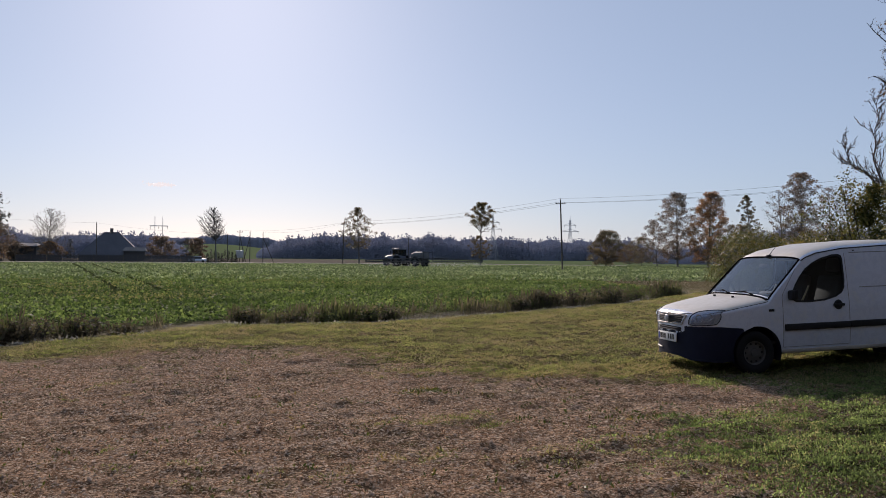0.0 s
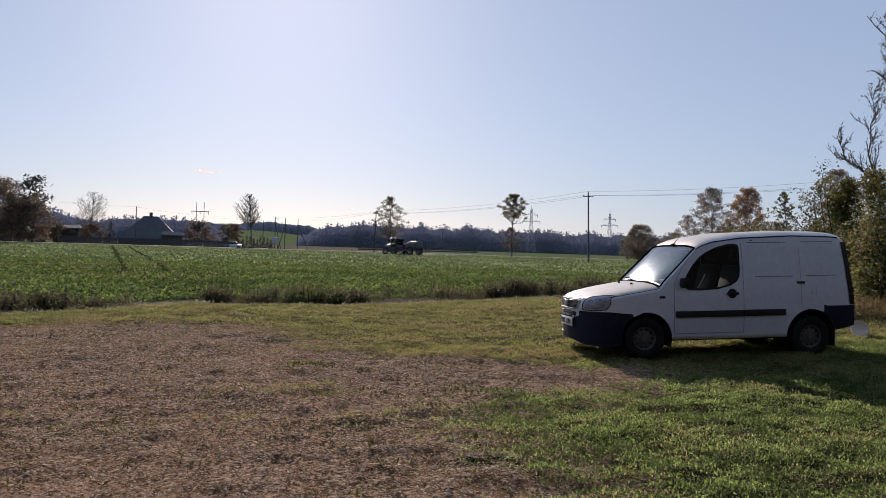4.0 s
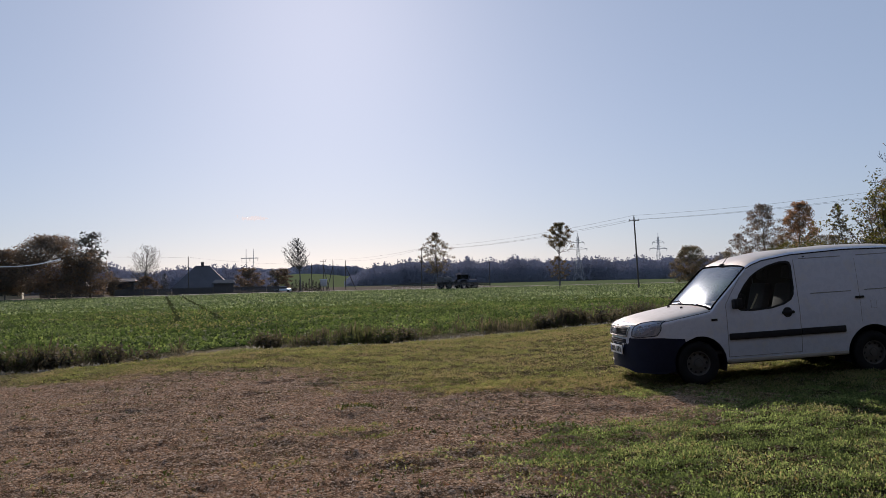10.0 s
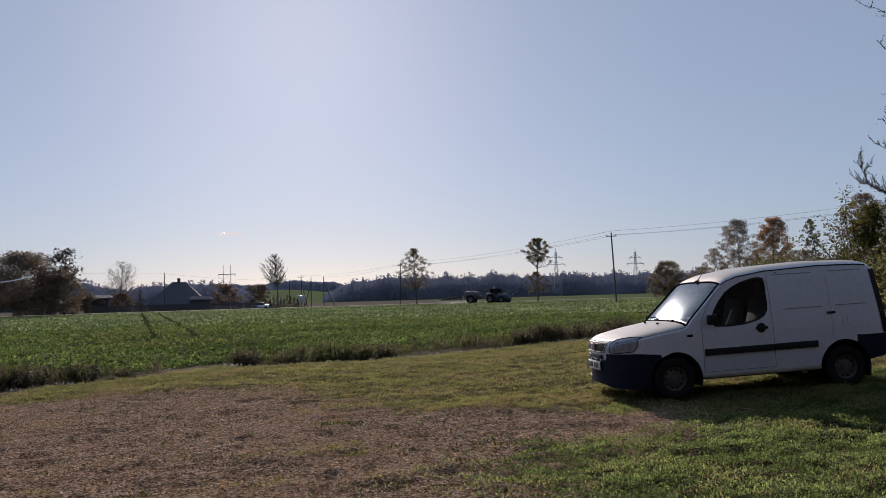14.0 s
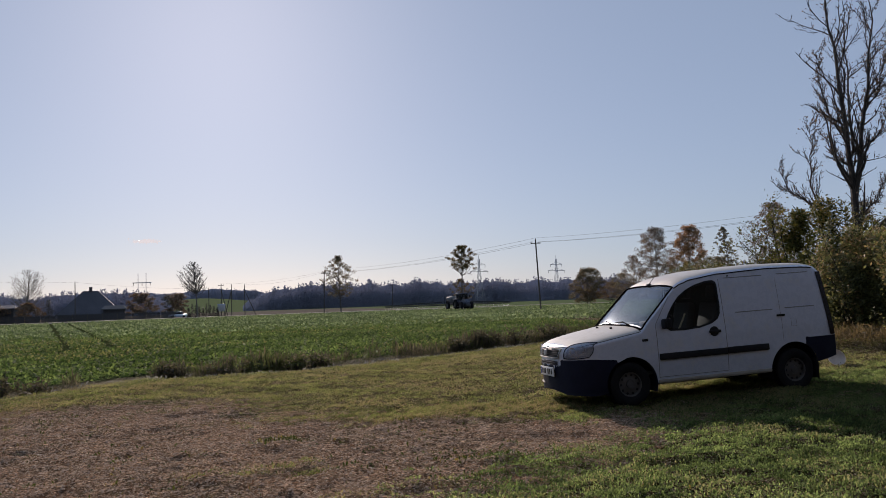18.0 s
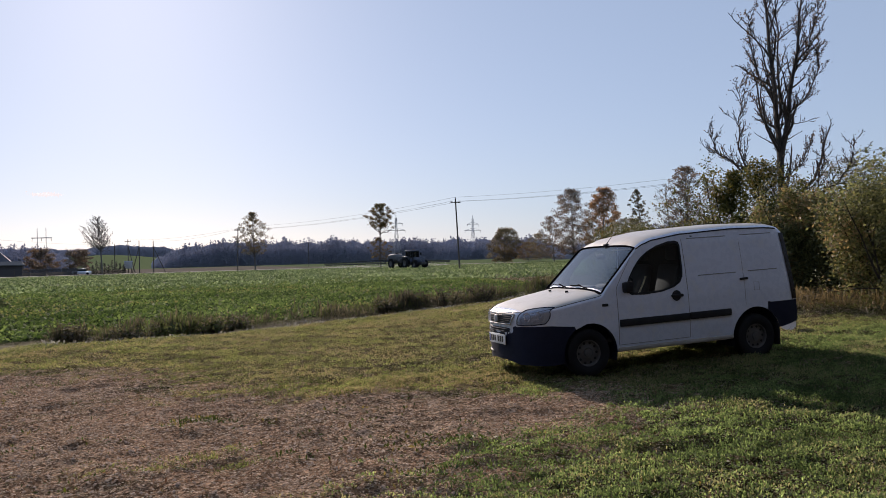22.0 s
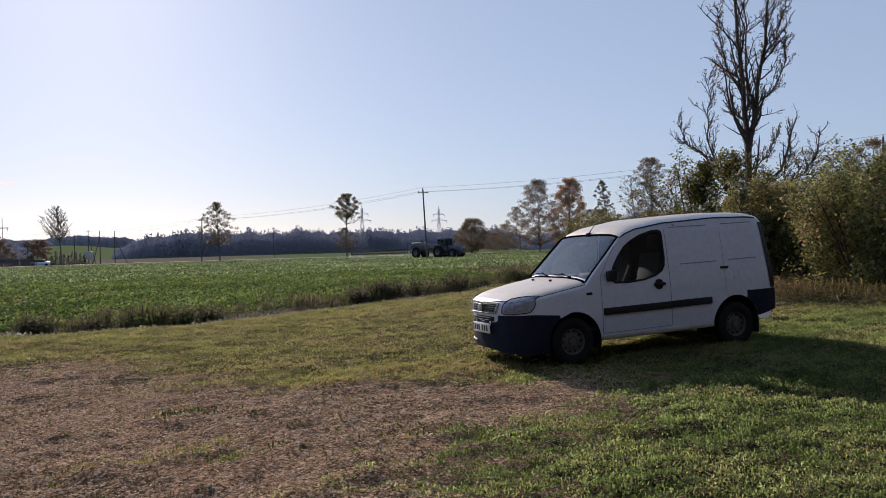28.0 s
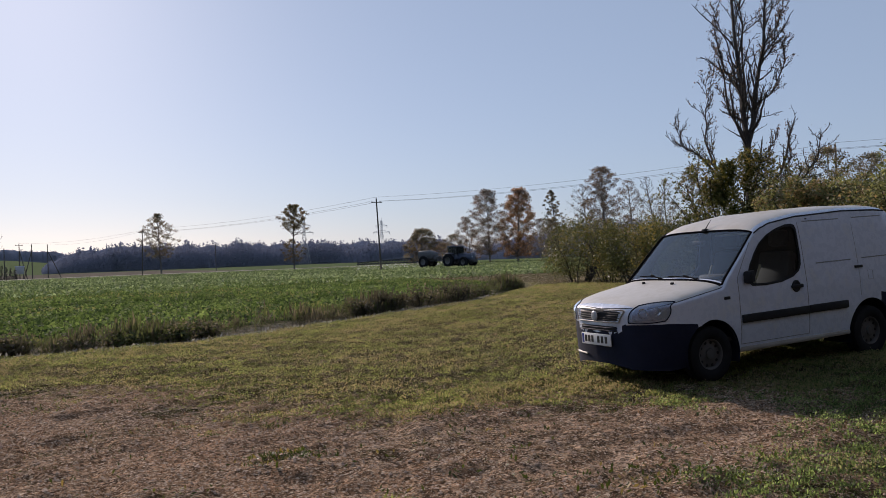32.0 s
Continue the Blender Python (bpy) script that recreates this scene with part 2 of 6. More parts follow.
DIRTY_WHITE = plain("dirty_white_paint", (0.3, 0.29, 0.27), 0.6, grain=14, vary=0.2, dirt=(0.16, 0.13, 0.1))
STEEL = plain("rim_steel", (0.09, 0.09, 0.092), 0.6, 0.2, grain=25, vary=0.3, dirt=(0.16, 0.13, 0.1))
CHROME = plain("chrome", (0.6, 0.61, 0.63), 0.16, 1.0, grain=20, vary=0.08, relief=0.02)
DARK_INSIDE = plain("cabin_trim", (0.03, 0.031, 0.034), 0.7, grain=40)
SEAT_CLOTH = plain("seat_cloth", (0.11, 0.115, 0.13), 0.9, grain=70)
PALE_CLOTH = plain("pale_cloth", (0.62, 0.58, 0.45), 0.9, grain=50)
PLATE = plain("plate_white", (0.78, 0.79, 0.8), 0.4, grain=20, vary=0.05)
PLATE_BLUE = plain("plate_blue", (0.02, 0.05, 0.3), 0.4)
CHARACTER = plain("plate_bar", (0.02, 0.02, 0.022), 0.5)
for dull in (BUMPER, RUBBER, BLACK_PLASTIC):
    dull.node_tree.nodes["Principled BSDF"].inputs["Specular IOR Level"].default_value = 0.12
RED_LENS = plain("lamp_red", (0.009, 0.003, 0.004), 0.3)
RED_LENS.node_tree.nodes["Principled BSDF"].inputs["Specular IOR Level"].default_value = 0.15
GLASS = glass_mat("window_glass", (0.42, 0.48, 0.48), 0.01, 1.3)
# windscreen and headlamps: reflected blue is put into film and sheen colours
SCREEN_GLASS = glass_mat("windscreen_glass", (0.62, 0.7, 0.76), 0.035, 1.9, 0.05, (0.55, 0.62, 0.72), (0.76, 0.88, 1.0))
LAMP_GLASS = glass_mat("lamp_lens", (0.8, 0.88, 0.97), 0.3, 1.7, 0.03, (0.6, 0.68, 0.85))
REFLECTOR = plain("lamp_reflector", (0.4, 0.46, 0.62), 0.3, 0.2, grain=8)
SEAM = plain("panel_gap", (0.2, 0.21, 0.23), 0.7)
POLE_WOOD = bark_mat("pole_wood", (0.05, 0.045, 0.04), (0.13, 0.115, 0.1), 12)
BARK = bark_mat("bark", (0.022, 0.019, 0.017), (0.075, 0.062, 0.052))
# bark of distant trees, greyed and lightened to paint in haze
HAZY_BARK = bark_mat("hazy_bark", (0.075, 0.07, 0.07), (0.19, 0.175, 0.165))
PALE_BARK = bark_mat("pale_bark", (0.08, 0.075, 0.065), (0.26, 0.25, 0.22))
GALVANISED = plain("galvanised_steel", (0.42, 0.44, 0.47), 0.5, 0.3, grain=5)
WIRE = plain("wire", (0.22, 0.22, 0.24), 0.5, 0.4)
CERAMIC = plain("insulator_ceramic", (0.35, 0.3, 0.26), 0.3)
LAWN_LEAF = leafy("lawn_leaf", (0.045, 0.052, 0.022), (0.25, 0.255, 0.11), 0.65, 0.62, (0.17, 0.13, 0.088), 0.32, 0.9, 0.15, (2.0, 2.1, 1.45), 0.6)
GREEN_LAWN = leafy("green_lawn", (0.03, 0.047, 0.02), (0.215, 0.26, 0.115), 0.65, 0.62, (0.17, 0.15, 0.09), 0.1, 0.9, 0.15, (2.1, 2.25, 1.55), 0.6)
DRY_GRASS = leafy("dry_grass", (0.1, 0.08, 0.045), (0.26, 0.2, 0.12), 0.7, 0.4, (0.08, 0.085, 0.03), 0.3, 0.5, 0.1, (1.3, 1.2, 0.9))
PALE_LITTER = leafy("pale_litter", (0.22, 0.21, 0.19), (0.46, 0.44, 0.4), 0.8, 0.3, (0.16, 0.14, 0.1), 0.3, 0.9, 0.1, (1.1, 1.1, 1.0), 0.4)
STRAW = leafy("brown_straw", (0.12, 0.065, 0.04), (0.42, 0.26, 0.17), 0.75, 0.35, (0.09, 0.1, 0.04), 0.25, 0.5, 0.08, (1.3, 1.1, 0.9))
# same crop further off; its leaf glints are painted in as paler green
FAR_CROP_GLINT = leafy("far_crop_glint", (0.075, 0.115, 0.05), (0.47, 0.53, 0.33), 0.7, 0.35, None, 0.0, 0.1, 0.06, (1.1, 1.2, 0.8), 0.55)
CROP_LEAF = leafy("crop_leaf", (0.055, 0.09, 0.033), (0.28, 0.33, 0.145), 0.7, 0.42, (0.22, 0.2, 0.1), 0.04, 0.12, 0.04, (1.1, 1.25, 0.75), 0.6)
WEED_STALK = leafy("weed_stalk", (0.1, 0.088, 0.065), (0.27, 0.225, 0.16), 0.8, 0.35, (0.1, 0.115, 0.05), 0.35, 0.4, 0.15, (1.1, 1.1, 0.85))
HEDGE_LEAF = leafy("hedge_leaf", (0.06, 0.07, 0.034), (0.3, 0.31, 0.15), 0.55, 0.42, (0.3, 0.22, 0.13), 0.14, 0.6, 0.3, (1.35, 1.3, 0.9), 0.3)
WEED_LEAF = leafy("weed_leaf", (0.045, 0.07, 0.016), (0.12, 0.15, 0.035), 0.6, 0.35, (0.25, 0.19, 0.08), 0.15, 0.9)
IVY_LEAF = leafy("bush_leaf", (0.045, 0.058, 0.02), (0.17, 0.175, 0.065), 0.5, 0.36, (0.2, 0.16, 0.06), 0.2, 0.8, 0.3, (1.3, 1.25, 0.7), 0.5)
# maple, olive, brown and pine: distance haze is put into the lighter colours
MAPLE_LEAF = leafy("maple_leaf", (0.36, 0.22, 0.14), (0.5, 0.32, 0.21), 0.6, 0.42, (0.2, 0.14, 0.09), 0.3, 0.2, 0.1, (1.2, 1.1, 0.85))
YELLOW_LEAF = leafy("yellowing_leaf", (0.17, 0.12, 0.065), (0.36, 0.24, 0.11), 0.6, 0.42, (0.12, 0.11, 0.06), 0.3, 0.3, 0.1, (1.2, 1.1, 0.8))
OLIVE_LEAF = leafy("olive_leaf", (0.17, 0.155, 0.115), (0.33, 0.29, 0.2), 0.6, 0.4, (0.21, 0.15, 0.09), 0.3, 0.3, 0.1, (1.15, 1.1, 0.9))
BROWN_LEAF = leafy("brown_leaf", (0.15, 0.125, 0.11), (0.3, 0.24, 0.2), 0.65, 0.4, (0.22, 0.14, 0.085), 0.25, 0.3, 0.1, (1.15, 1.08, 0.9))
PINE_LEAF = leafy("pine_needles", (0.07, 0.078, 0.068), (0.14, 0.145, 0.125), 0.6, 0.2, None, 0.0, 0.3, 0.1, (1, 1, 1))
# blue-grey instead of foliage green: aerial haze is painted into this colour
HAZED_WOODS = leafy("far_woods", (0.245, 0.265, 0.345), (0.285, 0.305, 0.395), 1.0, 0.2, None, 0.0, 0.03, 0.0, (1, 1, 1), 0.2)
ROOF_DARK = plain("dark_roofing", (0.08, 0.084, 0.105), 0.8, grain=3, vary=0.3)
WALL_PALE = plain("pale_render", (0.5, 0.46, 0.34), 0.85, grain=4, vary=0.15)
WALL_DARK = plain("dark_boards", (0.075, 0.07, 0.074), 0.85, grain=4, vary=0.3)
PANE_DARK = plain("dark_pane", (0.03, 0.035, 0.04), 0.15, grain=2)
# dark blue paint, lifted and blued further by haze put into the colour
TRACTOR_PAINT = plain("tractor_paint", (0.06, 0.08, 0.13), 0.45, grain=8, dirt=(0.14, 0.12, 0.1))
# very dark for pale plastic: the tank's back-lit shade is in the colour
TANK_WHITE = plain("tank_plastic", (0.09, 0.095, 0.105), 0.7, grain=6, dirt=(0.16, 0.15, 0.13))
FRAME_PAINT = plain("sprayer_frame", (0.06, 0.06, 0.065), 0.5, 0.2, grain=8)
# dusty top panels, left without the blue shade tint of the sides
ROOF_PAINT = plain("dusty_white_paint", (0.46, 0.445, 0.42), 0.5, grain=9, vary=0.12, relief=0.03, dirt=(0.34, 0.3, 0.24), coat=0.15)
STONE = plain("pebble_stone", (0.4, 0.3, 0.235), 0.9, grain=60, vary=0.5)
STONE.node_tree.nodes["Principled BSDF"].inputs["Specular IOR Level"].default_value = 0.1

# ---- the lie of the land ----
YARD = np.array([(-60, 3.6), (-11.2, 4.4), (-9.3, 5.1), (-7.6, 5.5), (-6.1, 4.6), (-5.0, 2.6), (-3.7, 0.9), (-2.4, 0.2), (-0.9, -0.4), (0.0, -1.2), (-0.5, -2.3), (-1.7, -2.8), (-2.6, -3.2), (-3.2, -3.9), (-3.0, -4.6), (-2.9, -6), (-3.1, -8), (-3.1, -30), (-60, -30)], float)
DITCH = np.array([(-60, 4.0), (-16, 6.6), (-11.8, 7.6), (-10.4, 8.6), (-8, 10.9), (-4, 10.8), (0, 12.9), (5, 15.1), (10, 19.8), (14, 28), (18, 60)], float)


def yard_mask(x, y):
    """1 on the bare gravel of the yard, 0 on the grass; a soft rim 1.4 m wide."""
    x, y = np.asarray(x, float), np.asarray(y, float)
    inside, near = np.zeros(x.shape, bool), np.full(x.shape, 1e9)
    n = len(YARD)
    for i in range(n):
        (ax, ay), (bx, by) = YARD[i], YARD[(i + 1) % n]
        t = np.clip(((x - ax) * (bx - ax) + (y - ay) * (by - ay)) / ((bx - ax) ** 2 + (by - ay) ** 2), 0, 1)
        near = np.minimum(near, np.hypot(x - ax - t * (bx - ax), y - ay - t * (by - ay)))
        cross = (ay > y) != (by > y)
        inside ^= cross & (x < (bx - ax) * (y - ay) / (by - ay if by != ay else 1e-9) + ax)
    return smooth(-1.5, 1.3, np.where(inside, near, -near))


def ditch_y(x):
    return np.interp(x, DITCH[:, 0], DITCH[:, 1])


def wave(x, y):
    return 0.5 * np.sin(1.7 * x + 0.6 * y) * np.sin(0.9 * y - 0.4 * x) + 0.3 * np.sin(4.1 * x + 1.3) * np.sin(3.7 * y) + 0.2 * np.sin(9.3 * x + y) * np.sin(8.1 * y - x)


def lumps(x, y):
    """Soft random relief with a cell of 1."""
    i, j = np.floor(x), np.floor(y)
    u, v = x - i, y - j
    u, v = u * u * (3 - 2 * u), v * v * (3 - 2 * v)
    def dice(a, b):
        h = np.sin(a * 127.1 + b * 311.7) * 43758.5453
        return h - np.floor(h)
    return (dice(i, j) * (1 - u) + dice(i + 1, j) * u) * (1 - v) + (dice(i, j + 1) * (1 - u) + dice(i + 1, j + 1) * u) * v


def land(x, y):
    x, y = np.asarray(x, float), np.asarray(y, float)
    tilt = np.where(x < 0, 0.016 * np.maximum(x, -20), 0.0395 * np.minimum(x, 8.0)) - 0.0053 * np.clip(y, -30, 40)
    z = tilt + (-0.1 - tilt) * smooth(12, 42, y)
    d = y - ditch_y(x) - 0.5
    gap = 1 - smooth(1.1, 0.5, np.abs(x + 8.7))
    z = z - 0.14 * np.exp(-(d / 0.6) ** 2) * gap * smooth(30, 12, np.abs(x))
    z = z + (0.012 * wave(x, y) + 0.062 * (lumps(x / 0.34, y / 0.26) - 0.5) + 0.046 * (lumps(x / 0.15 + 7, y / 0.12) - 0.5)) * smooth(60, 20, np.hypot(x, y))
    z = z + 0.16 * smooth(6.4, 6.9, x - 0.5 * np.sin(y)) * smooth(11, 8.5, y) * smooth(-8, -4, y)
    far = np.hypot(x + 4.5, y + 10.6)
    az = np.degrees(np.arctan2(x + 4.5, y + 10.6))
    hill = 17 * smooth(750, 1250, far) * np.exp(-((az + 5.5) / 5.0) ** 2) + 9 * smooth(900, 1800, far)
    return z + hill


def spot(bearing, distance):
    """A point on the ground by bearing (degrees east of the y axis) and distance from the middle of the yard."""
    a = radians(bearing)
    x, y = -4.48 + distance * math.sin(a), -10.59 + distance * math.cos(a)
    return Vector((x, y, float(land(x, y))))


def steps(*runs):
    out = []
    for a, b, d in runs:
        out += list(np.arange(a, b, d))
    return np.array(out + [runs[-1][1]])


xs = steps((-4200, -600, 300), (-600, -120, 40), (-120, -40, 8), (-40, -16, 1.0), (-16, -9, 0.2), (-9, 5, 0.07), (5, 14, 0.25), (14, 40, 1.0), (40, 120, 8), (120, 600, 40), (600, 4200, 300))
ys = steps((-4200, -600, 400), (-600, -60, 60), (-60, -14, 3), (-14, -7, 0.2), (-7, 6, 0.065), (6, 13, 0.13), (13, 24, 0.25), (24, 60, 1.0), (60, 220, 5), (220, 600, 30), (600, 1500, 60), (1500, 4200, 300))
GX, GY = np.meshgrid(xs, ys)
GZ = land(GX, GY)
nx, ny = len(xs), len(ys)
idx = np.arange(nx * ny).reshape(ny, nx)
quads = np.stack([idx[:-1, :-1], idx[:-1, 1:], idx[1:, 1:], idx[1:, :-1]], -1).reshape(-1, 4)
me = bpy.data.meshes.new("ground")
me.vertices.add(nx * ny)
me.vertices.foreach_set("co", np.stack([GX, GY, GZ], -1).ravel())
me.loops.add(quads.size)
me.loops.foreach_set("vertex_index", quads.ravel())
me.polygons.add(len(quads))
me.polygons.foreach_set("loop_start", np.arange(0, quads.size, 4))
me.update(calc_edges=True)
for key, field in (("yard", yard_mask(GX, GY)), ("crop", smooth(1.4, 2.4, GY - ditch_y(GX))), ("meadow", smooth(165, 190, GY)), ("plough", smooth(45, 25, GX) * smooth(500, 440, GY) * smooth(190, 196, GY)), ("verge", np.exp(-((GY - ditch_y(GX) + 1.1) / 1.1) ** 2)), ("bank", np.exp(-((GY - ditch_y(GX) - 0.7) / 0.9) ** 2) * smooth(30, 14, np.abs(GX)))):
    at = me.attributes.new(key, "FLOAT", "POINT")
    at.data.foreach_set("value", field.ravel().astype(np.float32))


def ground_build(nt, p):
    c = place_coord(nt)
    grains = noise_of(nt, c, 110, 4, 0.7)
    fine, mid, broad = noise_of(nt, c, 24, 6, 0.75), noise_of(nt, c, 5.0, 6, 0.65), noise_of(nt, c, 0.45, 5, 0.6)
    def attr(key):
        n = nt.nodes.new("ShaderNodeAttribute")
        n.attribute_name = key
        return n.outputs["Fac"]
    clod = noise_of(nt, c, 11, 5, 0.7)
    grit = mix(nt, ramp(nt, clod, (0.45, 0.0), (0.56, 1.0)), (0.36, 0.235, 0.155), (0.92, 0.63, 0.43))
    grit = mix(nt, ramp(nt, fine, (0.44, 0.8), (0.52, 0.0)), grit, (0.12, 0.08, 0.056))
    grit = mix(nt, ramp(nt, broad, (0.38, 0.0), (0.62, 0.7)), grit, (0.6, 0.37, 0.24))
    grit = mix(nt, ramp(nt, mid, (0.52, 0.0), (0.75, 0.6)), grit, (0.56, 0.47, 0.4))
    def cells(scale, low, high):
        v = node(nt, "TexVoronoi", Scale=scale)
        nt.links.new(c, v.inputs["Vector"])
        return ramp(nt, v.outputs["Color"], (0.2, low), (0.8, high))
    grit = mix(nt, 1.0, grit, cells(34, 0.28, 0.92), "MULTIPLY")
    grit = mix(nt, ramp(nt, noise_of(nt, c, 30, 2, 0.5), (0.6, 0.0), (0.66, 0.8)), grit, (0.74, 0.62, 0.5))
    turf = mix(nt, ramp(nt, clod, (0.4, 0.0), (0.6, 1.0)), (0.025, 0.026, 0.012), (0.16, 0.155, 0.062))
    turf = mix(nt, ramp(nt, fine, (0.42, 0.6), (0.55, 0.0)), turf, (0.07, 0.06, 0.03))
    turf = mix(nt, ramp(nt, mid, (0.42, 0.0), (0.66, 0.85)), turf, (0.22, 0.16, 0.095))
    turf = mix(nt, ramp(nt, broad, (0.45, 0.0), (0.62, 0.5)), turf, (0.14, 0.15, 0.05))
    turf = mix(nt, calc(nt, "MULTIPLY", attr("verge"), 0.7), turf, mix(nt, fine, (0.17, 0.18, 0.06), (0.34, 0.33, 0.13)))
    turf = mix(nt, 1.0, turf, cells(24, 0.3, 1.0), "MULTIPLY")
    soil = mix(nt, ramp(nt, mid, (0.35, 0.0), (0.65, 1.0)), (0.03, 0.035, 0.018), (0.06, 0.075, 0.03))
    soil = mix(nt, ramp(nt, broad, (0.5, 0.0), (0.65, 0.5)), soil, (0.04, 0.065, 0.018))
    mud = mix(nt, fine, (0.14, 0.125, 0.09), (0.46, 0.43, 0.36))
    rim = calc(nt, "ADD", attr("yard"), calc(nt, "MULTIPLY", calc(nt, "SUBTRACT", mid, 0.5), 2.6))
    rim = calc(nt, "ADD", rim, calc(nt, "MULTIPLY", calc(nt, "SUBTRACT", broad, 0.5), 2.4))
    col = mix(nt, ramp(nt, rim, (0.2, 0.0), (0.75, 1.0)), turf, grit)
    specks = ramp(nt, noise_of(nt, c, 42, 3, 0.6), (0.55, 0.0), (0.6, 0.75))
    col = mix(nt, specks, col, (0.07, 0.052, 0.035))
    pale = ramp(nt, noise_of(nt, c, 60, 2, 0.5), (0.58, 0.0), (0.64, 0.7))
    col = mix(nt, pale, col, (0.68, 0.57, 0.46))
    away = mix(nt, broad, (0.08, 0.105, 0.052), (0.12, 0.15, 0.08))
    away = mix(nt, attr("plough"), away, mix(nt, mid, (0.1, 0.085, 0.07), (0.17, 0.15, 0.125)))
    soil = mix(nt, attr("meadow"), soil, away)
    col = mix(nt, attr("crop"), col, soil)
    col = mix(nt, calc(nt, "MULTIPLY", attr("bank"), ramp(nt, mid, (0.35, 0.2), (0.6, 1.0))), col, mud)
    nt.links.new(col, p.inputs["Base Color"])
    p.inputs["Roughness"].default_value = 0.92
    p.inputs["Specular IOR Level"].default_value = 0.0
    bump(nt, p, calc(nt, "ADD", calc(nt, "ADD", calc(nt, "MULTIPLY", grains, 0.22), fine), calc(nt, "MULTIPLY", mid, 1.2)), 1.0, 0.09)


GROUND = material("ground", ground_build)
me.shade_smooth()
me.materials.append(GROUND)
tagged(new("ground", me), "wide farmland with a gravel yard, worn grass and a crop field", "ground", kind="structure")


# unseen dark wall, added to block low sky light from the yard
SHADE_WALL = plain("shade_wall_dark", (0.035, 0.03, 0.027), 0.85, grain=3, vary=0.3)
tagged(part("shade_wall", box(-40, 36, -14.9, -14.5, -0.5, 13.0), SHADE_WALL), "plain dark wall, unseen, added to shade the yard from sky light", "wall", kind="structure")

# ---- plants ----
def blades(centres, size, rng, aspect=0.5, up=0.3, bend=0.0):
    """Vertices and faces of leaves at the centres: kite-shaped, turned every way; up: how much they stand (0 lying, 1 upright)."""
    n = len(centres)
    size = np.broadcast_to(size, n) * rng.uniform(0.65, 1.35, n)
    yaw, lift = rng.uniform(0, 2 * np.pi, n), rng.normal(up, 0.35, n) * np.pi / 2
    along = np.stack([np.cos(yaw) * np.cos(lift), np.sin(yaw) * np.cos(lift), np.sin(lift)], -1)
    twist = rng.normal(0, 0.6, n)
    flat = np.stack([-np.sin(yaw), np.cos(yaw), np.zeros(n)], -1)
    norm = np.cross(along, flat)
    wide = flat * np.cos(twist)[:, None] + norm * np.sin(twist)[:, None]
    a, w = along * size[:, None], wide * (size * aspect * 0.5)[:, None]
    drop = np.array([0, 0, 1.0]) * (bend * size)[:, None]
    v = np.stack([centres, centres + a * 0.5 + w, centres + a - drop, centres + a * 0.5 - w], 1).reshape(-1, 3)
    return v, np.arange(4 * n).reshape(n, 4)


def leaf_mesh(name, v, f):
    me = bpy.data.meshes.new(name)
    me.vertices.add(len(v))
    me.vertices.foreach_set("co", np.ascontiguousarray(v, dtype=np.float32).ravel())
    me.loops.add(f.size)
    me.loops.foreach_set("vertex_index", f.ravel().astype(np.int32))
    me.polygons.add(len(f))
    me.polygons.foreach_set("loop_start", np.arange(0, f.size, f.shape[1]).astype(np.int32))
    me.update(calc_edges=True)
    return me


def leaves(name, centres, size, material, rng, parent=None, label="", kind="", **kw):
    v, f = blades(np.asarray(centres, float), size, rng, **kw)
    return finish(name, leaf_mesh(name, v, f), material, parent, label, False, kind)


def tubes_mesh(name, chains, material, parent, sides=5, label=""):
    """Tapered limbs; a chain is a list of (point, radius)."""
    vs, fs = [], []
    for ch in chains:
        k = sides if ch[0][1] > 0.05 else 3
        side = None
        base = len(vs)
        for i, (p, r) in enumerate(ch):
            d = (ch[min(i + 1, len(ch) - 1)][0] - ch[max(i - 1, 0)][0])
            d = d.normalized() if d.length > 1e-6 else Vector((0, 0, 1))
            side = d.orthogonal().normalized() if side is None else (side - d * side.dot(d)).normalized()
            u = d.cross(side)
            for j in range(k):
                a = 2 * math.pi * j / k
                vs.append(p + r * (math.cos(a) * side + math.sin(a) * u))
        for i in range(len(ch) - 1):
            for j in range(k):
                a, b = base + i * k, base + (i + 1) * k
                fs.append((a + j, a + (j + 1) % k, b + (j + 1) % k, b + j))
    return raw(name, vs, fs, material, parent, label, shade=True)


def limb(rnd, p, d, length, r, rise, wiggle, n=6, tip=0.25):
    """One bending, tapering limb."""
    ch, p, d = [(p.copy(), r)], p.copy(), d.normalized()
    for i in range(n):
        d = (d + Vector((rnd.gauss(0, wiggle), rnd.gauss(0, wiggle), rnd.gauss(0, wiggle) + rise))).normalized()
        p = p + d * (length / n)
        ch.append((p.copy(), r * (1 - (1 - tip) * (i + 1) / n)))
    return ch


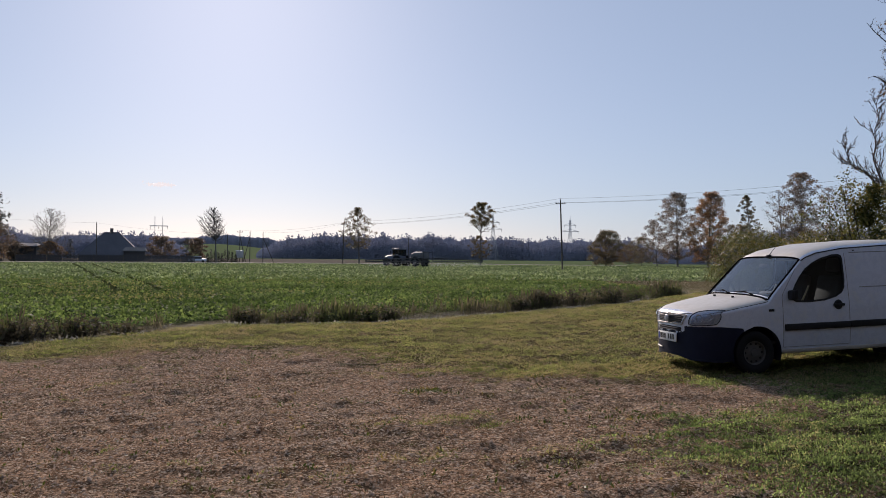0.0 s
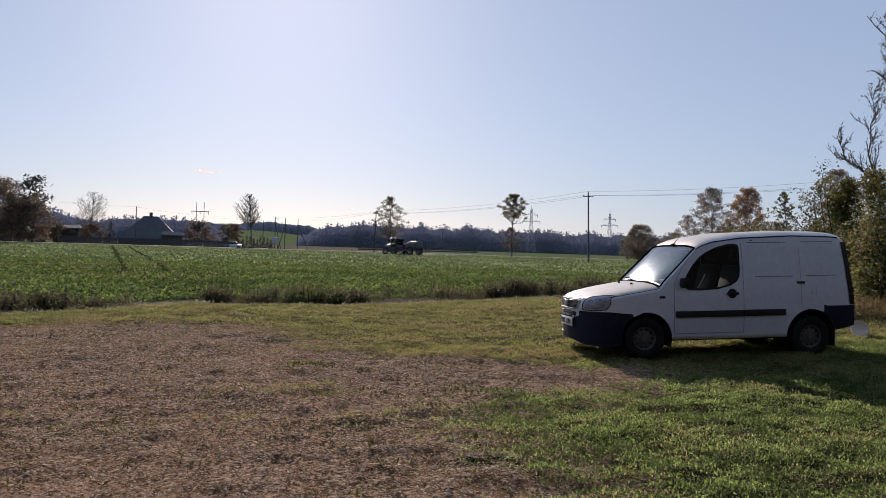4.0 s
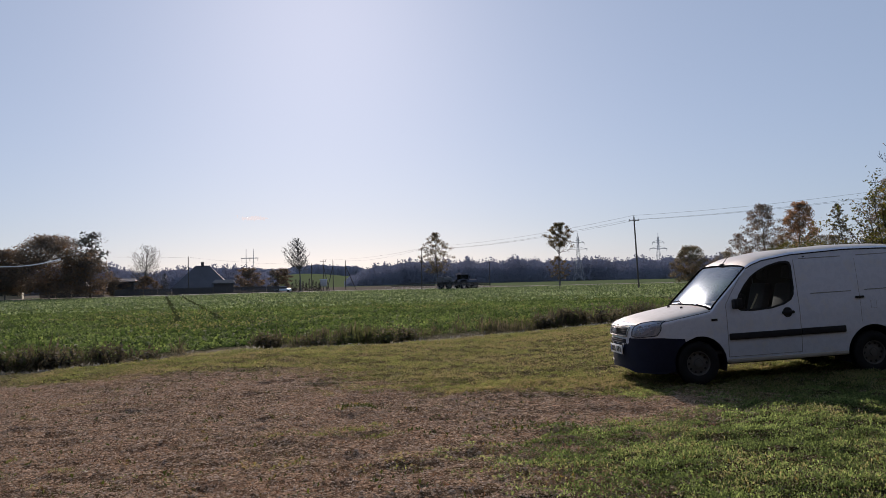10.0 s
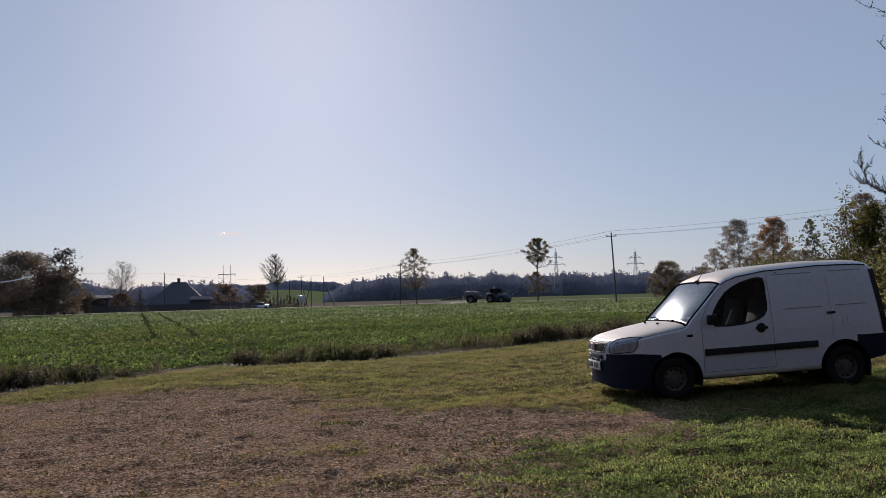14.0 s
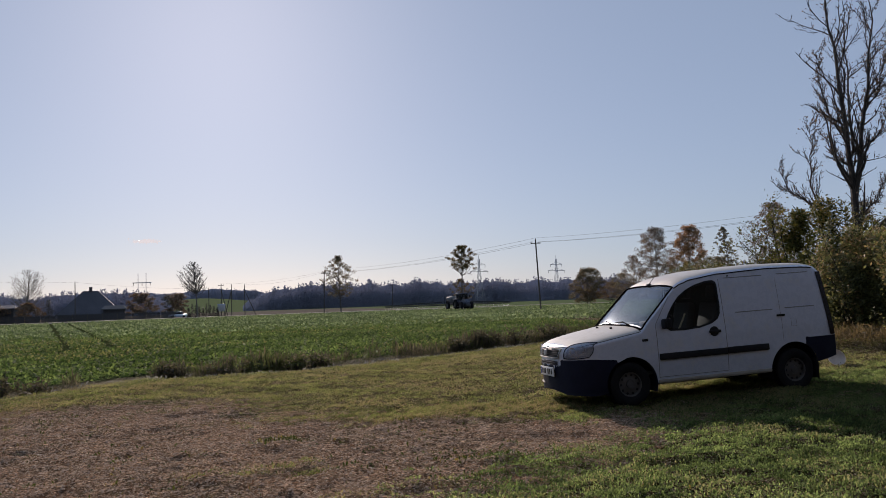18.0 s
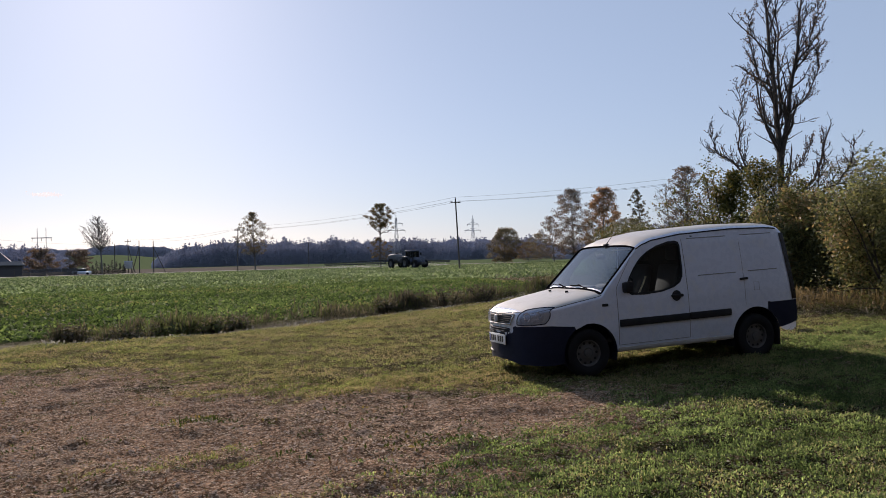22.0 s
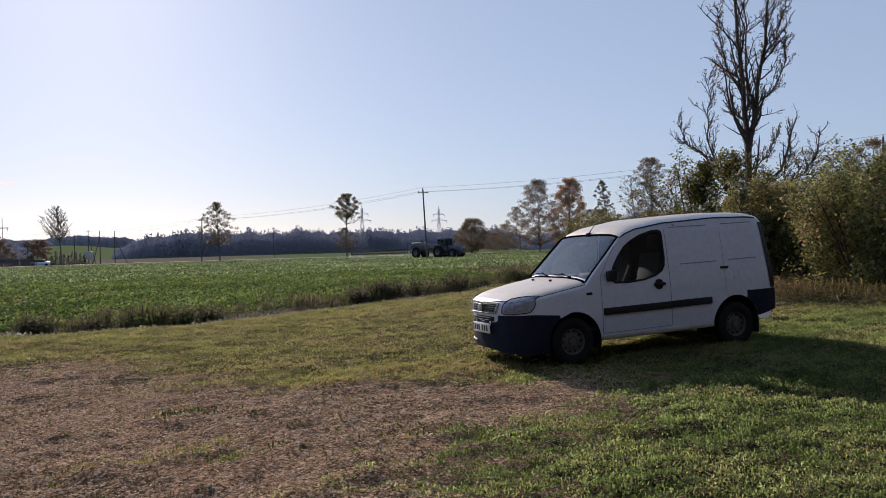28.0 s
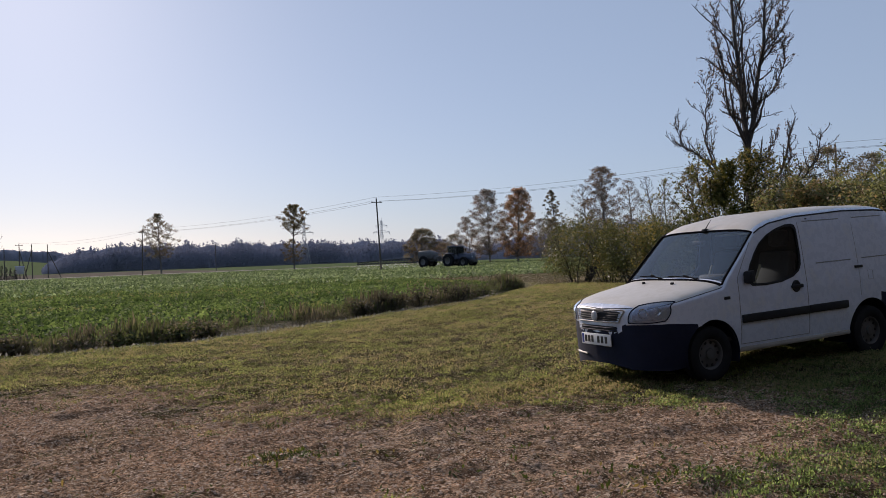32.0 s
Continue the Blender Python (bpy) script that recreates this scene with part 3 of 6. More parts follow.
def spread(rnd, chains, depth, count, ratio, angle, rise, wiggle, start=0.25, thin=0.008):
    """Side branches of the given limbs, down to twigs. Returns all chains and the outermost points."""
    everything, level, tips = list(chains), list(chains), []
    for lev in range(depth):
        nxt = []
        for ch in level:
            length = sum((b[0] - a[0]).length for a, b in zip(ch, ch[1:]))
            for k in range(count[lev]):
                f = start + (1 - start) * (k + rnd.random()) / count[lev]
                i = min(int(f * (len(ch) - 1)), len(ch) - 2)
                u = f * (len(ch) - 1) - i
                p = ch[i][0].lerp(ch[i + 1][0], u)
                r = (ch[i][1] * (1 - u) + ch[i + 1][1] * u) * 0.55
                d = (ch[i + 1][0] - ch[i][0]).normalized()
                s = d.orthogonal().normalized()
                s.rotate(Matrix.Rotation(rnd.uniform(0, 6.283), 3, d))
                a = radians(rnd.gauss(angle, 12))
                c = limb(rnd, p, d * math.cos(a) + s * math.sin(a), length * ratio * rnd.uniform(0.6, 1.2) * (1.15 - 0.5 * f), max(r, thin), rise, wiggle, (5, 4, 3)[lev])
                nxt.append(c)
        everything += nxt
        level = nxt
    for ch in level:
        tips += [ch[-1][0], ch[len(ch) // 2][0]]
    return everything, tips


def broadleaf(name, where, height, width, leaf, bark, seed, label, category="tree", bole=0.3, density=10, size=0.45, group="", low=False, limbs=9, puff=0.55, thin=0.018, dome=0.7, lift=0.6):
    """A tree: a trunk, a limb curving out to each of many small clumps that fill an uneven crown, twigs, and leaves in the clumps.
    dome: how blunt the crown's top is (smaller is blunter); lift: how steeply the limbs rise."""
    rnd, rng = random.Random(seed), np.random.default_rng(seed)
    t = empty(name, Matrix.Translation(where), label, category, group)
    r = height * 0.015
    trunk = limb(rnd, Vector((0, 0, -0.3)), Vector((0, 0, 1)), height * 0.97, r, 0.05, 0.03, 9, 0.12)
    def axis(z):
        u = min(8.999, max(0.0, (z + 0.3) / (height * 0.97) * 9))
        i = int(u)
        return trunk[i][0].lerp(trunk[i + 1][0], u - i)
    count, mains, spots = int(7.5 * limbs), [trunk], []
    for k in range(count):
        f = ((k + rnd.random()) / count) ** 0.95
        z = height * (bole + (0.97 - bole) * f)
        a = k * 2.4 + rnd.uniform(-0.6, 0.6)
        wide = width * 0.5 * math.sin(math.pi * (0.22 + 0.76 * f)) ** dome
        wide *= 0.72 + 0.55 * float(lumps(np.float64(a % 6.283 * 1.1 + seed), np.float64(f * 5 + seed)))
        rad = wide * rnd.random() ** 0.55
        end = axis(z) + Vector((math.cos(a) * rad, math.sin(a) * rad, 0))
        root = axis(max(bole * height * rnd.uniform(0.75, 1.0), z - rad * (0.35 + lift)))
        bend = root.lerp(end, 0.55) + Vector((0, 0, -0.08 * rad)) + Vector([rnd.gauss(0, 0.06) * rad for _ in range(3)])
        r0 = max(thin * 1.3, r * 0.3 * (1.05 - f) * (0.4 + 0.6 * rad / (width * 0.5)))
        mains.append([(root, r0), (root.lerp(bend, 0.55), r0 * 0.85), (bend, r0 * 0.7), (bend.lerp(end, 0.55), max(thin, r0 * 0.5)), (end, max(thin * 0.8, r0 * 0.3))])
        spots.append(tuple(end))
    chains, tips = spread(rnd, mains[1:], 1 if density > 3 else 2, (5, 3), 0.45, 42, 0.07, 0.18, 0.35, thin * 0.8)
    tubes_mesh("trunk", [trunk] + chains, bark, t)
    if density:
        spots = np.array(spots)
        if density <= 3:
            spots = spots[rng.random(len(spots)) < 0.35]
        each = max(4, int(density * 6.5))
        pts = np.repeat(spots, each, 0)
        d = rng.normal(0, 1, pts.shape)
        d /= np.linalg.norm(d, axis=1)[:, None]
        pts = pts + d * rng.random((len(pts), 1)) ** 0.5 * puff * width / 5.5 * (1.0, 1.0, 0.6)
        pts = pts[pts[:, 2] > (0.25 if low else bole * height * 0.6)]
        leaves("crown", pts, size * 0.6, leaf, rng, t, up=0.1, aspect=0.8)
    return t


def shrub(name, where, height, width, leaf, seed, label, n=2600, size=0.12, category="bush", group="", depth=None, wall=False):
    """A bush: stems from the ground and a loose, lumpy mass of leaves; wall: leafy right down to the ground."""
    rnd, rng = random.Random(seed), np.random.default_rng(seed)
    t = empty(name, Matrix.Translation(where), label, category, group)
    stems = []
    for k in range(9):
        a = rnd.uniform(0, 6.283)
        q = Vector((math.cos(a) * width * 0.12, math.sin(a) * width * 0.12, -0.1))
        stems.append(limb(rnd, q, Vector((math.cos(a) * 0.45, math.sin(a) * 0.45, 1)), height * rnd.uniform(0.6, 0.95), 0.03, 0.03, 0.1, 6))
    chains, tips = spread(rnd, stems, 2, (6, 3), 0.4, 45, 0.05, 0.15, 0.15)
    tubes_mesh("branchwork", chains, BARK, t, 4)
    count = 30 if wall else 16
    spots = [(rnd.uniform(-0.5, 0.5) * width * 0.75, rnd.uniform(-0.5, 0.5) * (depth or width) * 0.75, rnd.uniform(0.12, 0.22) * max(width, 1.2)) for _ in range(count)]
    pts = []
    for k, (a, b, r) in enumerate(spots):
        c = r * 0.6 + max(0.0, height - r * 1.7) * ((k + rnd.random()) / count if wall else rnd.random() ** 0.8)
        d = rng.normal(0, 1, (int(n * 0.8 / count), 3))
        d /= np.linalg.norm(d, axis=1)[:, None]
        pts.append(np.array([a, b, c]) + d * r * rng.uniform(0.55, 1.15, (len(d), 1)) * (1, 1, 1.3 if wall else 1))
    tp = np.array([tuple(p) for p in tips])
    each = max(1, n // (5 * len(tp)) + 1)
    pts.append(np.repeat(tp, each, 0) + rng.normal(0, 0.12, (len(tp) * each, 3)))
    pts = np.concatenate(pts)
    pts = pts[pts[:, 2] > 0.04]
    leaves("foliage", pts, size, leaf, rng, t, up=0.15, aspect=0.65)
    return t


def conifer(name, where, height, width, seed, label, ragged=0.35, bole=0.12, group="", tiers=0.045):
    """A conifer: whorls of branches, each carrying flat sprays of needles."""
    rnd, rng = random.Random(seed), np.random.default_rng(seed)
    t = empty(name, Matrix.Translation(where), label, "tree", group)
    trunk = limb(rnd, Vector((0, 0, -0.3)), Vector((0, 0, 1)), height, height * 0.018, 0.05, 0.02, 8, 0.1)
    chains, pts = [trunk], []
    z = bole * height
    while z < height * 0.98:
        f = z / height
        for k in range(5):
            a = rnd.uniform(0, 6.283)
            ln = width * 0.5 * (1.05 - f) ** 0.7 * rnd.uniform(1 - ragged, 1 + ragged)
            ch = limb(rnd, Vector((0, 0, z)), Vector((math.cos(a), math.sin(a), 0.12)), ln, 0.05, 0.02, 0.06, 4)
            chains.append(ch)
            for p, _ in ch[2:]:
                for _ in range(14 if width > 5 else 5):
                    pts.append(tuple(p))
        z += height * tiers
    tubes_mesh("trunk", chains, BARK, t, 5)
    pts = np.array(pts)
    leaves("crown", pts + rng.uniform(-1, 1, pts.shape) * (width / 9, width / 9, width / 26), width * 0.05, PINE_LEAF, rng, t, up=0.0, aspect=0.5)
    return t


# the big bare tree behind the hedge
def bare_tree():
    rnd, rng = random.Random(5), np.random.default_rng(5)
    where = Vector((16.19, 14.64, float(land(16.19, 14.64))))
    t = empty("bare_tree", Matrix.Translation(where), "tall nearly bare tree with upright limbs and few brown leaves", "tree")
    across, away = Vector((0.755, -0.656, 0)), Vector((0.656, 0.755, 0))
    def to(a, b, z):
        k = 1 - 0.34 * min(1.0, max(0.0, (z - 5.0) / 4.0))
        return across * (a * k + 0.25 * (1 - k)) + away * b + Vector((0, 0, z - 0.05 * max(0.0, z - 5)))
    def curve(points, r0, r1, n=10, wig=0.05):
        out = []
        for i in range(n + 1):
            u = i / n * (len(points) - 1)
            k = min(int(u), len(points) - 2)
            p = points[k].lerp(points[k + 1], u - k)
            out.append((p + Vector([rnd.gauss(0, wig) for _ in range(3)]) * (0 < i < n), (r0 + (r1 - r0) * (i / n) ** 0.6) * 0.74))
        return out
    mains = [
        curve([to(0, 0, -0.3), to(0.0, 0, 2.5), to(-0.02, 0, 5.2), to(-0.2, 0.1, 7.2), to(-0.6, 0.2, 9.4), to(-0.85, 0.2, 11.2), to(-0.9, 0.1, 13.2)], 0.27, 0.035, 14, 0.03),
        curve([to(0, 0, 5.0), to(0.35, -0.2, 6.6), to(0.75, -0.1, 8.6), to(1.05, 0.1, 10.4), to(1.25, 0.2, 12.2)], 0.17, 0.025, 10),
        curve([to(-0.02, 0, 5.3), to(0.0, 0.5, 7.0), to(-0.15, 0.7, 9.2), to(-0.1, 0.8, 11.4)], 0.12, 0.02, 8),
        curve([to(0, 0, 2.3), to(-0.8, 0.2, 3.4), to(-1.6, 0.3, 4.7), to(-2.3, 0.4, 5.1), to(-2.75, 0.4, 5.9)], 0.11, 0.015, 9),
        curve([to(-0.9, 0.2, 3.6), to(-1.4, 0.1, 5.0), to(-1.6, 0.1, 6.6), to(-1.75, 0, 7.9)], 0.07, 0.012, 8),
        curve([to(0, 0, 2.2), to(0.9, -0.2, 3.0), to(1.7, -0.3, 3.5), to(2.2, -0.4, 4.1), to(2.4, -0.4, 5.1)], 0.11, 0.015, 9),
        curve([to(1.2, -0.2, 3.4), to(1.4, 0, 4.4), to(1.5, 0.1, 5.6)], 0.05, 0.012, 6),
        curve([to(-0.2, 0.1, 7.0), to(-1.0, 0.3, 7.9), to(-1.45, 0.4, 9.2), to(-1.65, 0.3, 10.6)], 0.07, 0.012, 8),
        curve([to(0.6, -0.1, 7.9), to(1.2, 0, 8.5), to(1.7, 0, 9.5), to(1.95, 0.1, 10.6)], 0.065, 0.012, 7),
        curve([to(0.2, -0.1, 6.2), to(1.0, -0.3, 6.9), to(1.6, -0.3, 7.9), to(1.95, -0.2, 8.9)], 0.06, 0.012, 7),
        curve([to(-0.1, 0, 5.8), to(-0.8, -0.2, 6.3), to(-1.3, -0.2, 7.2)], 0.05, 0.012, 6),
        curve([to(0, 0, 3.9), to(0.7, 0.3, 4.5), to(1.1, 0.4, 5.4)], 0.05, 0.012, 6),
    ]
    chains, tips = spread(rnd, mains, 3, (28, 9, 4), 0.235, 40, 0.15, 0.2, 0.05, 0.013)
    tubes_mesh("trunk", chains, BARK, t, 7)
    tp = np.array([tuple(p) for p in tips])
    tp = tp[rng.random(len(tp)) < 0.16 + 0.3 * (tp[:, 2] > 7.5)]
    leaves("last_leaves", tp + rng.normal(0, 0.05, tp.shape), 0.06, BROWN_LEAF, rng, t, up=0.0, aspect=0.7)


bare_tree()

# trees that stand along the far road
broadleaf("roadside_tree", spot(4.55, 175), 13.2, 7.4, OLIVE_LEAF, HAZY_BARK, 11, "tall roadside tree with a thin olive-brown autumn crown", group="roadside trees", bole=0.28, density=11, size=0.3, puff=0.42, limbs=15, dome=0.9, lift=0.45)
broadleaf("roadside_tree", spot(13.4, 175), 14.6, 6.4, YELLOW_LEAF, HAZY_BARK, 14, "tall roadside tree with yellow-brown leaves and a bare lower trunk", group="roadside trees", bole=0.6, density=13, size=0.32, puff=0.5, limbs=12, dome=0.6, lift=0.6)
broadleaf("young_tree", spot(13.4, 176), 7.0, 5.2, YELLOW_LEAF, HAZY_BARK, 15, "small yellow-brown tree growing beside a roadside tree", bole=0.25, density=7, size=0.3, puff=0.4, limbs=8, lift=0.4)
broadleaf("roadside_tree", spot(-5.4, 200), 14.2, 6.6, OLIVE_LEAF, HAZY_BARK, 17, "tall roadside tree, almost bare, with thin ascending twigs", group="roadside trees", bole=0.45, density=1, size=0.25, puff=0.2, thin=0.045, limbs=13, lift=0.8)
# trees and bushes round the farm
broadleaf("oak_tree", spot(-21.9, 170), 12.4, 15.0, BROWN_LEAF, HAZY_BARK, 21, "broad old oak with a dense dark brown crown", bole=0.12, density=24, size=0.5, limbs=22, puff=0.75, dome=0.45)
broadleaf("oak_tree", spot(-24.4, 174), 10.0, 11.0, BROWN_LEAF, HAZY_BARK, 22, "broad old oak with a dense dark brown crown", bole=0.15, density=19, size=0.5, limbs=16, puff=0.75, dome=0.5)
broadleaf("oak_tree", spot(-19.6, 168), 8.2, 9.5, BROWN_LEAF, HAZY_BARK, 29, "low spreading oak with a brown crown beside a pine", bole=0.12, density=8, size=0.5, limbs=16, puff=0.75, dome=0.45)
conifer("pine_tree", spot(-19.4, 174), 13.6, 11.5, 23, "dark pine with ragged layered branches", 0.55, 0.4, tiers=0.075)
broadleaf("farm_tree", spot(-16.05, 215), 13.6, 9.0, BROWN_LEAF, PALE_BARK, 24, "pale bare tree with fine twigs beside a barn", bole=0.25, density=1, size=0.3, puff=0.25, limbs=15, thin=0.03, dome=0.5)
broadleaf("apple_tree", spot(-18.0, 200), 4.6, 7.0, BROWN_LEAF, HAZY_BARK, 25, "low brown garden tree by a barn", bole=0.1, density=10, size=0.45, low=True)
broadleaf("apple_tree", spot(-15.9, 198), 4.8, 6.0, BROWN_LEAF, HAZY_BARK, 18, "low brown garden tree by a barn", bole=0.1, density=10, size=0.45, low=True)
broadleaf("garden_tree", spot(-9.1, 200), 6.4, 7.6, BROWN_LEAF, HAZY_BARK, 26, "low dark garden tree beside a farmhouse", bole=0.2, density=12, size=0.45, dome=0.4)
broadleaf("garden_tree", spot(-6.8, 206), 6.2, 6.4, BROWN_LEAF, HAZY_BARK, 19, "low brown garden tree behind a row of thujas", bole=0.12, density=11, size=0.45, low=True, dome=0.4)
conifer("garden_spruce", spot(-14.7, 198), 5.2, 2.8, 27, "small dark garden spruce", 0.2, 0.03)
conifer("garden_spruce", spot(-7.4, 202), 6.0, 3.2, 28, "small dark garden spruce", 0.2, 0.03)
for k in range(9):
    conifer("thuja", spot(-6.0 + 0.24 * k, 201 + (k % 3)), 2.3 + 0.35 * ((k * 7) % 4), 1.5, 60 + k, "narrow dark thuja in a garden row", 0.15, 0.02, group="garden row")
# right-hand belt beyond the field
broadleaf("round_tree", spot(22.4, 170), 8.0, 7.6, OLIVE_LEAF, HAZY_BARK, 31, "round olive-brown tree at the edge of the field", bole=0.08, density=18, size=0.36, limbs=14, puff=0.6, dome=0.5, low=True)
broadleaf("maple_tree", spot(29.4, 175), 16.6, 8.6, MAPLE_LEAF, HAZY_BARK, 32, "tall maple with orange autumn leaves", bole=0.08, density=18, size=0.46, limbs=18, low=True, puff=0.6, dome=0.5)
broadleaf("birch_tree", spot(27.4, 176), 16.6, 10.0, BROWN_LEAF, PALE_BARK, 33, "half-bare tree with brown leaves beside a maple", bole=0.12, density=17, size=0.38, limbs=16, puff=0.55, dome=0.5)
broadleaf("birch_tree", spot(26.0, 172), 10.5, 7.5, BROWN_LEAF, PALE_BARK, 34, "low half-bare tree with grey twigs", bole=0.1, density=8, size=0.36, puff=0.5, low=True)
broadleaf("poplar_tree", spot(32.35, 170), 15.6, 4.6, OLIVE_LEAF, HAZY_BARK, 35, "slim poplar with a narrow thin crown", bole=0.15, density=9, size=0.34, puff=0.45, limbs=14, lift=0.9)
broadleaf("ash_tree", spot(35.3, 128), 15.4, 7.6, BROWN_LEAF, HAZY_BARK, 36, "tall ash tree with dark twigs and sparse brown leaves", bole=0.15, density=17, size=0.28, limbs=18, puff=0.5, dome=0.5)
broadleaf("ash_tree", spot(34.0, 130), 13.0, 7.0, BROWN_LEAF, PALE_BARK, 37, "half-bare ash tree with grey twigs", bole=0.15, density=3, size=0.35, limbs=14, puff=0.28)
for k, (b, d, h, w, dens) in enumerate(((38.2, 95, 10.6, 4.5, 0), (39.0, 97, 10.2, 4.0, 1), (40.6, 92, 11.0, 5.0, 6), (36.9, 110, 11.5, 5.0, 2), (41.8, 88, 9.0, 5.0, 4), (44.5, 84, 10.5, 6.5, 3), (46.5, 82, 9.6, 6.0, 2), (48.6, 80, 10.6, 7.5, 7), (50.8, 82, 10.0, 7.0, 6), (30.9, 150, 8.5, 6.5, 4), (31.8, 140, 8.0, 6.0, 6), (25.0, 200, 7.5, 8.0, 8), (24.2, 210, 5.5, 8.0, 8))):
    broadleaf("belt_tree", spot(b, d), h, w, OLIVE_LEAF if k % 3 else BROWN_LEAF, PALE_BARK if k % 2 else HAZY_BARK, 80 + k, ("bare grey tree" if dens < 2 else "half-bare tree with brown leaves") + " in the belt beyond the hedge", bole=0.12, density=int(dens * 2.0), size=0.25, group="belt trees", puff=0.45, limbs=12)

# hedge and shrubs along the yard's right-hand side
HEDGE = ((8.6, -3.5, 2.5, 2.6), (8.7, -1.2, 2.7, 2.6), (8.9, 1.0, 2.8, 2.7), (9.0, 3.4, 3.0, 2.5), (10.4, 5.7, 2.6, 2.4), (9.6, 7.1, 2.6, 1.9), (10.9, 12.0, 2.4, 2.6), (11.8, 14.4, 2.4, 2.8), (12.6, 16.8, 2.6, 2.8), (13.2, 19.2, 2.7, 2.8), (13.6, 21.8, 2.9, 3.0), (11.6, 2.0, 3.3, 2.8), (11.9, 5.0, 3.2, 2.8), (12.6, 8.2, 3.2, 2.8), (13.8, 11.0, 3.2, 3.0), (15.0, 24.0, 3.4, 3.2), (16.0, 19.5, 3.3, 3.2))
for k, (x, y, h, w) in enumerate(HEDGE):
    back = x > 11 and y < 12
    shrub("hedge_bush", (x, y, float(land(x, y))), h, w, IVY_LEAF if back or y > 9 else HEDGE_LEAF, 100 + k, "dark bush with dull green leaves behind the hedge" if back else "loose dark bush with thin branches beside the field" if y > 9 else "dense unclipped hedge bush with small olive leaves", n=3000 if y < 2 else 32000 if x < 11 and y < 9 else 15000 if y < 9 else 6500, size=0.07 if y < 9 else 0.075, wall=y < 9, group="hedge along the yard")
shrub("leafy_bush", (10.3, 9.6, float(land(10.3, 9.6))), 3.8, 1.6, IVY_LEAF, 140, "tall upright bush with yellow-green leaves", n=22000, size=0.08, wall=True)

# ---- far woods ----
def woods(name, b0, b1, d0, d1, n, h0, h1, seed, label):
    """A far stand of trees: a closed lumpy mass with crowns breaking its outline and front."""
    rng = np.random.default_rng(seed)
    t = empty(name, Matrix(), label, "woods")
    step = math.degrees(0.22 * h0 / d0)
    arc = np.arange(b0, b1 + step, step)
    s = np.radians(arc) * d0
    top = h0 * 0.78 + (h1 - h0) * (1.1 * lumps(s / 37 + seed, s * 0) - 0.35) + 0.16 * h0 * (lumps(s / (0.4 * h0) + 3 * seed, s * 0 + 1) - 0.35) + rng.uniform(-0.05, 0.05, len(s)) * h0
    top = top * 1.04 * (0.25 + 0.75 * np.clip(np.minimum(s - s[0], s[-1] - s) / (1.5 * h0), 0, 1) ** 0.6)
    vs, fs = [], []
    for k, b in enumerate(arc):
        h = float(top[k])
        sway = 0.25 * h0 * float(rng.random())
        for far, f in ((0, -0.1), (-0.12 * h0 + sway, 0.3), (sway, 0.62), (0.1 * h0 + sway, 0.86), (0.3 * h0 + sway, 1.0), (d1 - d0 + 20, 0.3)):
            p = spot(b, d0 + far)
            vs.append((p.x, p.y, p.z + h * f))
    for k in range(len(arc) - 1):
        fs += [(6 * k + j, 6 * k + 6 + j, 6 * k + 7 + j, 6 * k + 1 + j) for j in range(5)]
    raw("canopy", vs, fs, HAZED_WOODS, t, kind="stuff", shade=True)
    pts, size = [], []
    for k in range(n):
        p = spot(rng.uniform(b0, b1), d0 - rng.uniform(0.15, 0.6) * h0)
        h = rng.uniform(0.88, 1.14) * float(np.interp(math.degrees(math.atan2(p.x + 4.48, p.y + 10.59)), arc, top)) if b1 < 180 else h0
        m = 40
        f = 0.02 + 0.98 * rng.random(m) ** 0.8
        r = h * 0.2 * np.sqrt(np.maximum(0.05, 1.05 - f)) * np.sqrt(rng.random(m))
        a = rng.uniform(0, 6.283, m)
        pts.append(np.stack([p.x + r * np.cos(a), p.y + r * np.sin(a), p.z + h * f], -1))
        size.append(np.full(m, h * 0.06))
    leaves("crowns", np.concatenate(pts), np.concatenate(size), HAZED_WOODS, rng, t, kind="stuff", up=0.75, aspect=0.9)
    return t


woods("far_woods", -2.3, 27, 590, 700, 640, 17.5, 20.5, 1, "long dark mixed forest beyond the fields")
woods("far_woods", -32, -7.0, 430, 560, 560, 14.5, 19, 3, "wooded edge behind the farm")
woods("far_woods", -8.3, -5.9, 1230, 1330, 150, 13, 17, 4, "copse on a low hill")
woods("far_woods", -32, 2, 1500, 1750, 420, 16, 24, 5, "distant forest on the skyline")
woods("far_woods", 26, 60, 300, 420, 500, 11, 17, 6, "forest behind the tree belt")
woods("far_woods", 60, 300, 250, 420, 500, 11, 17, 7, "forest round the fields")

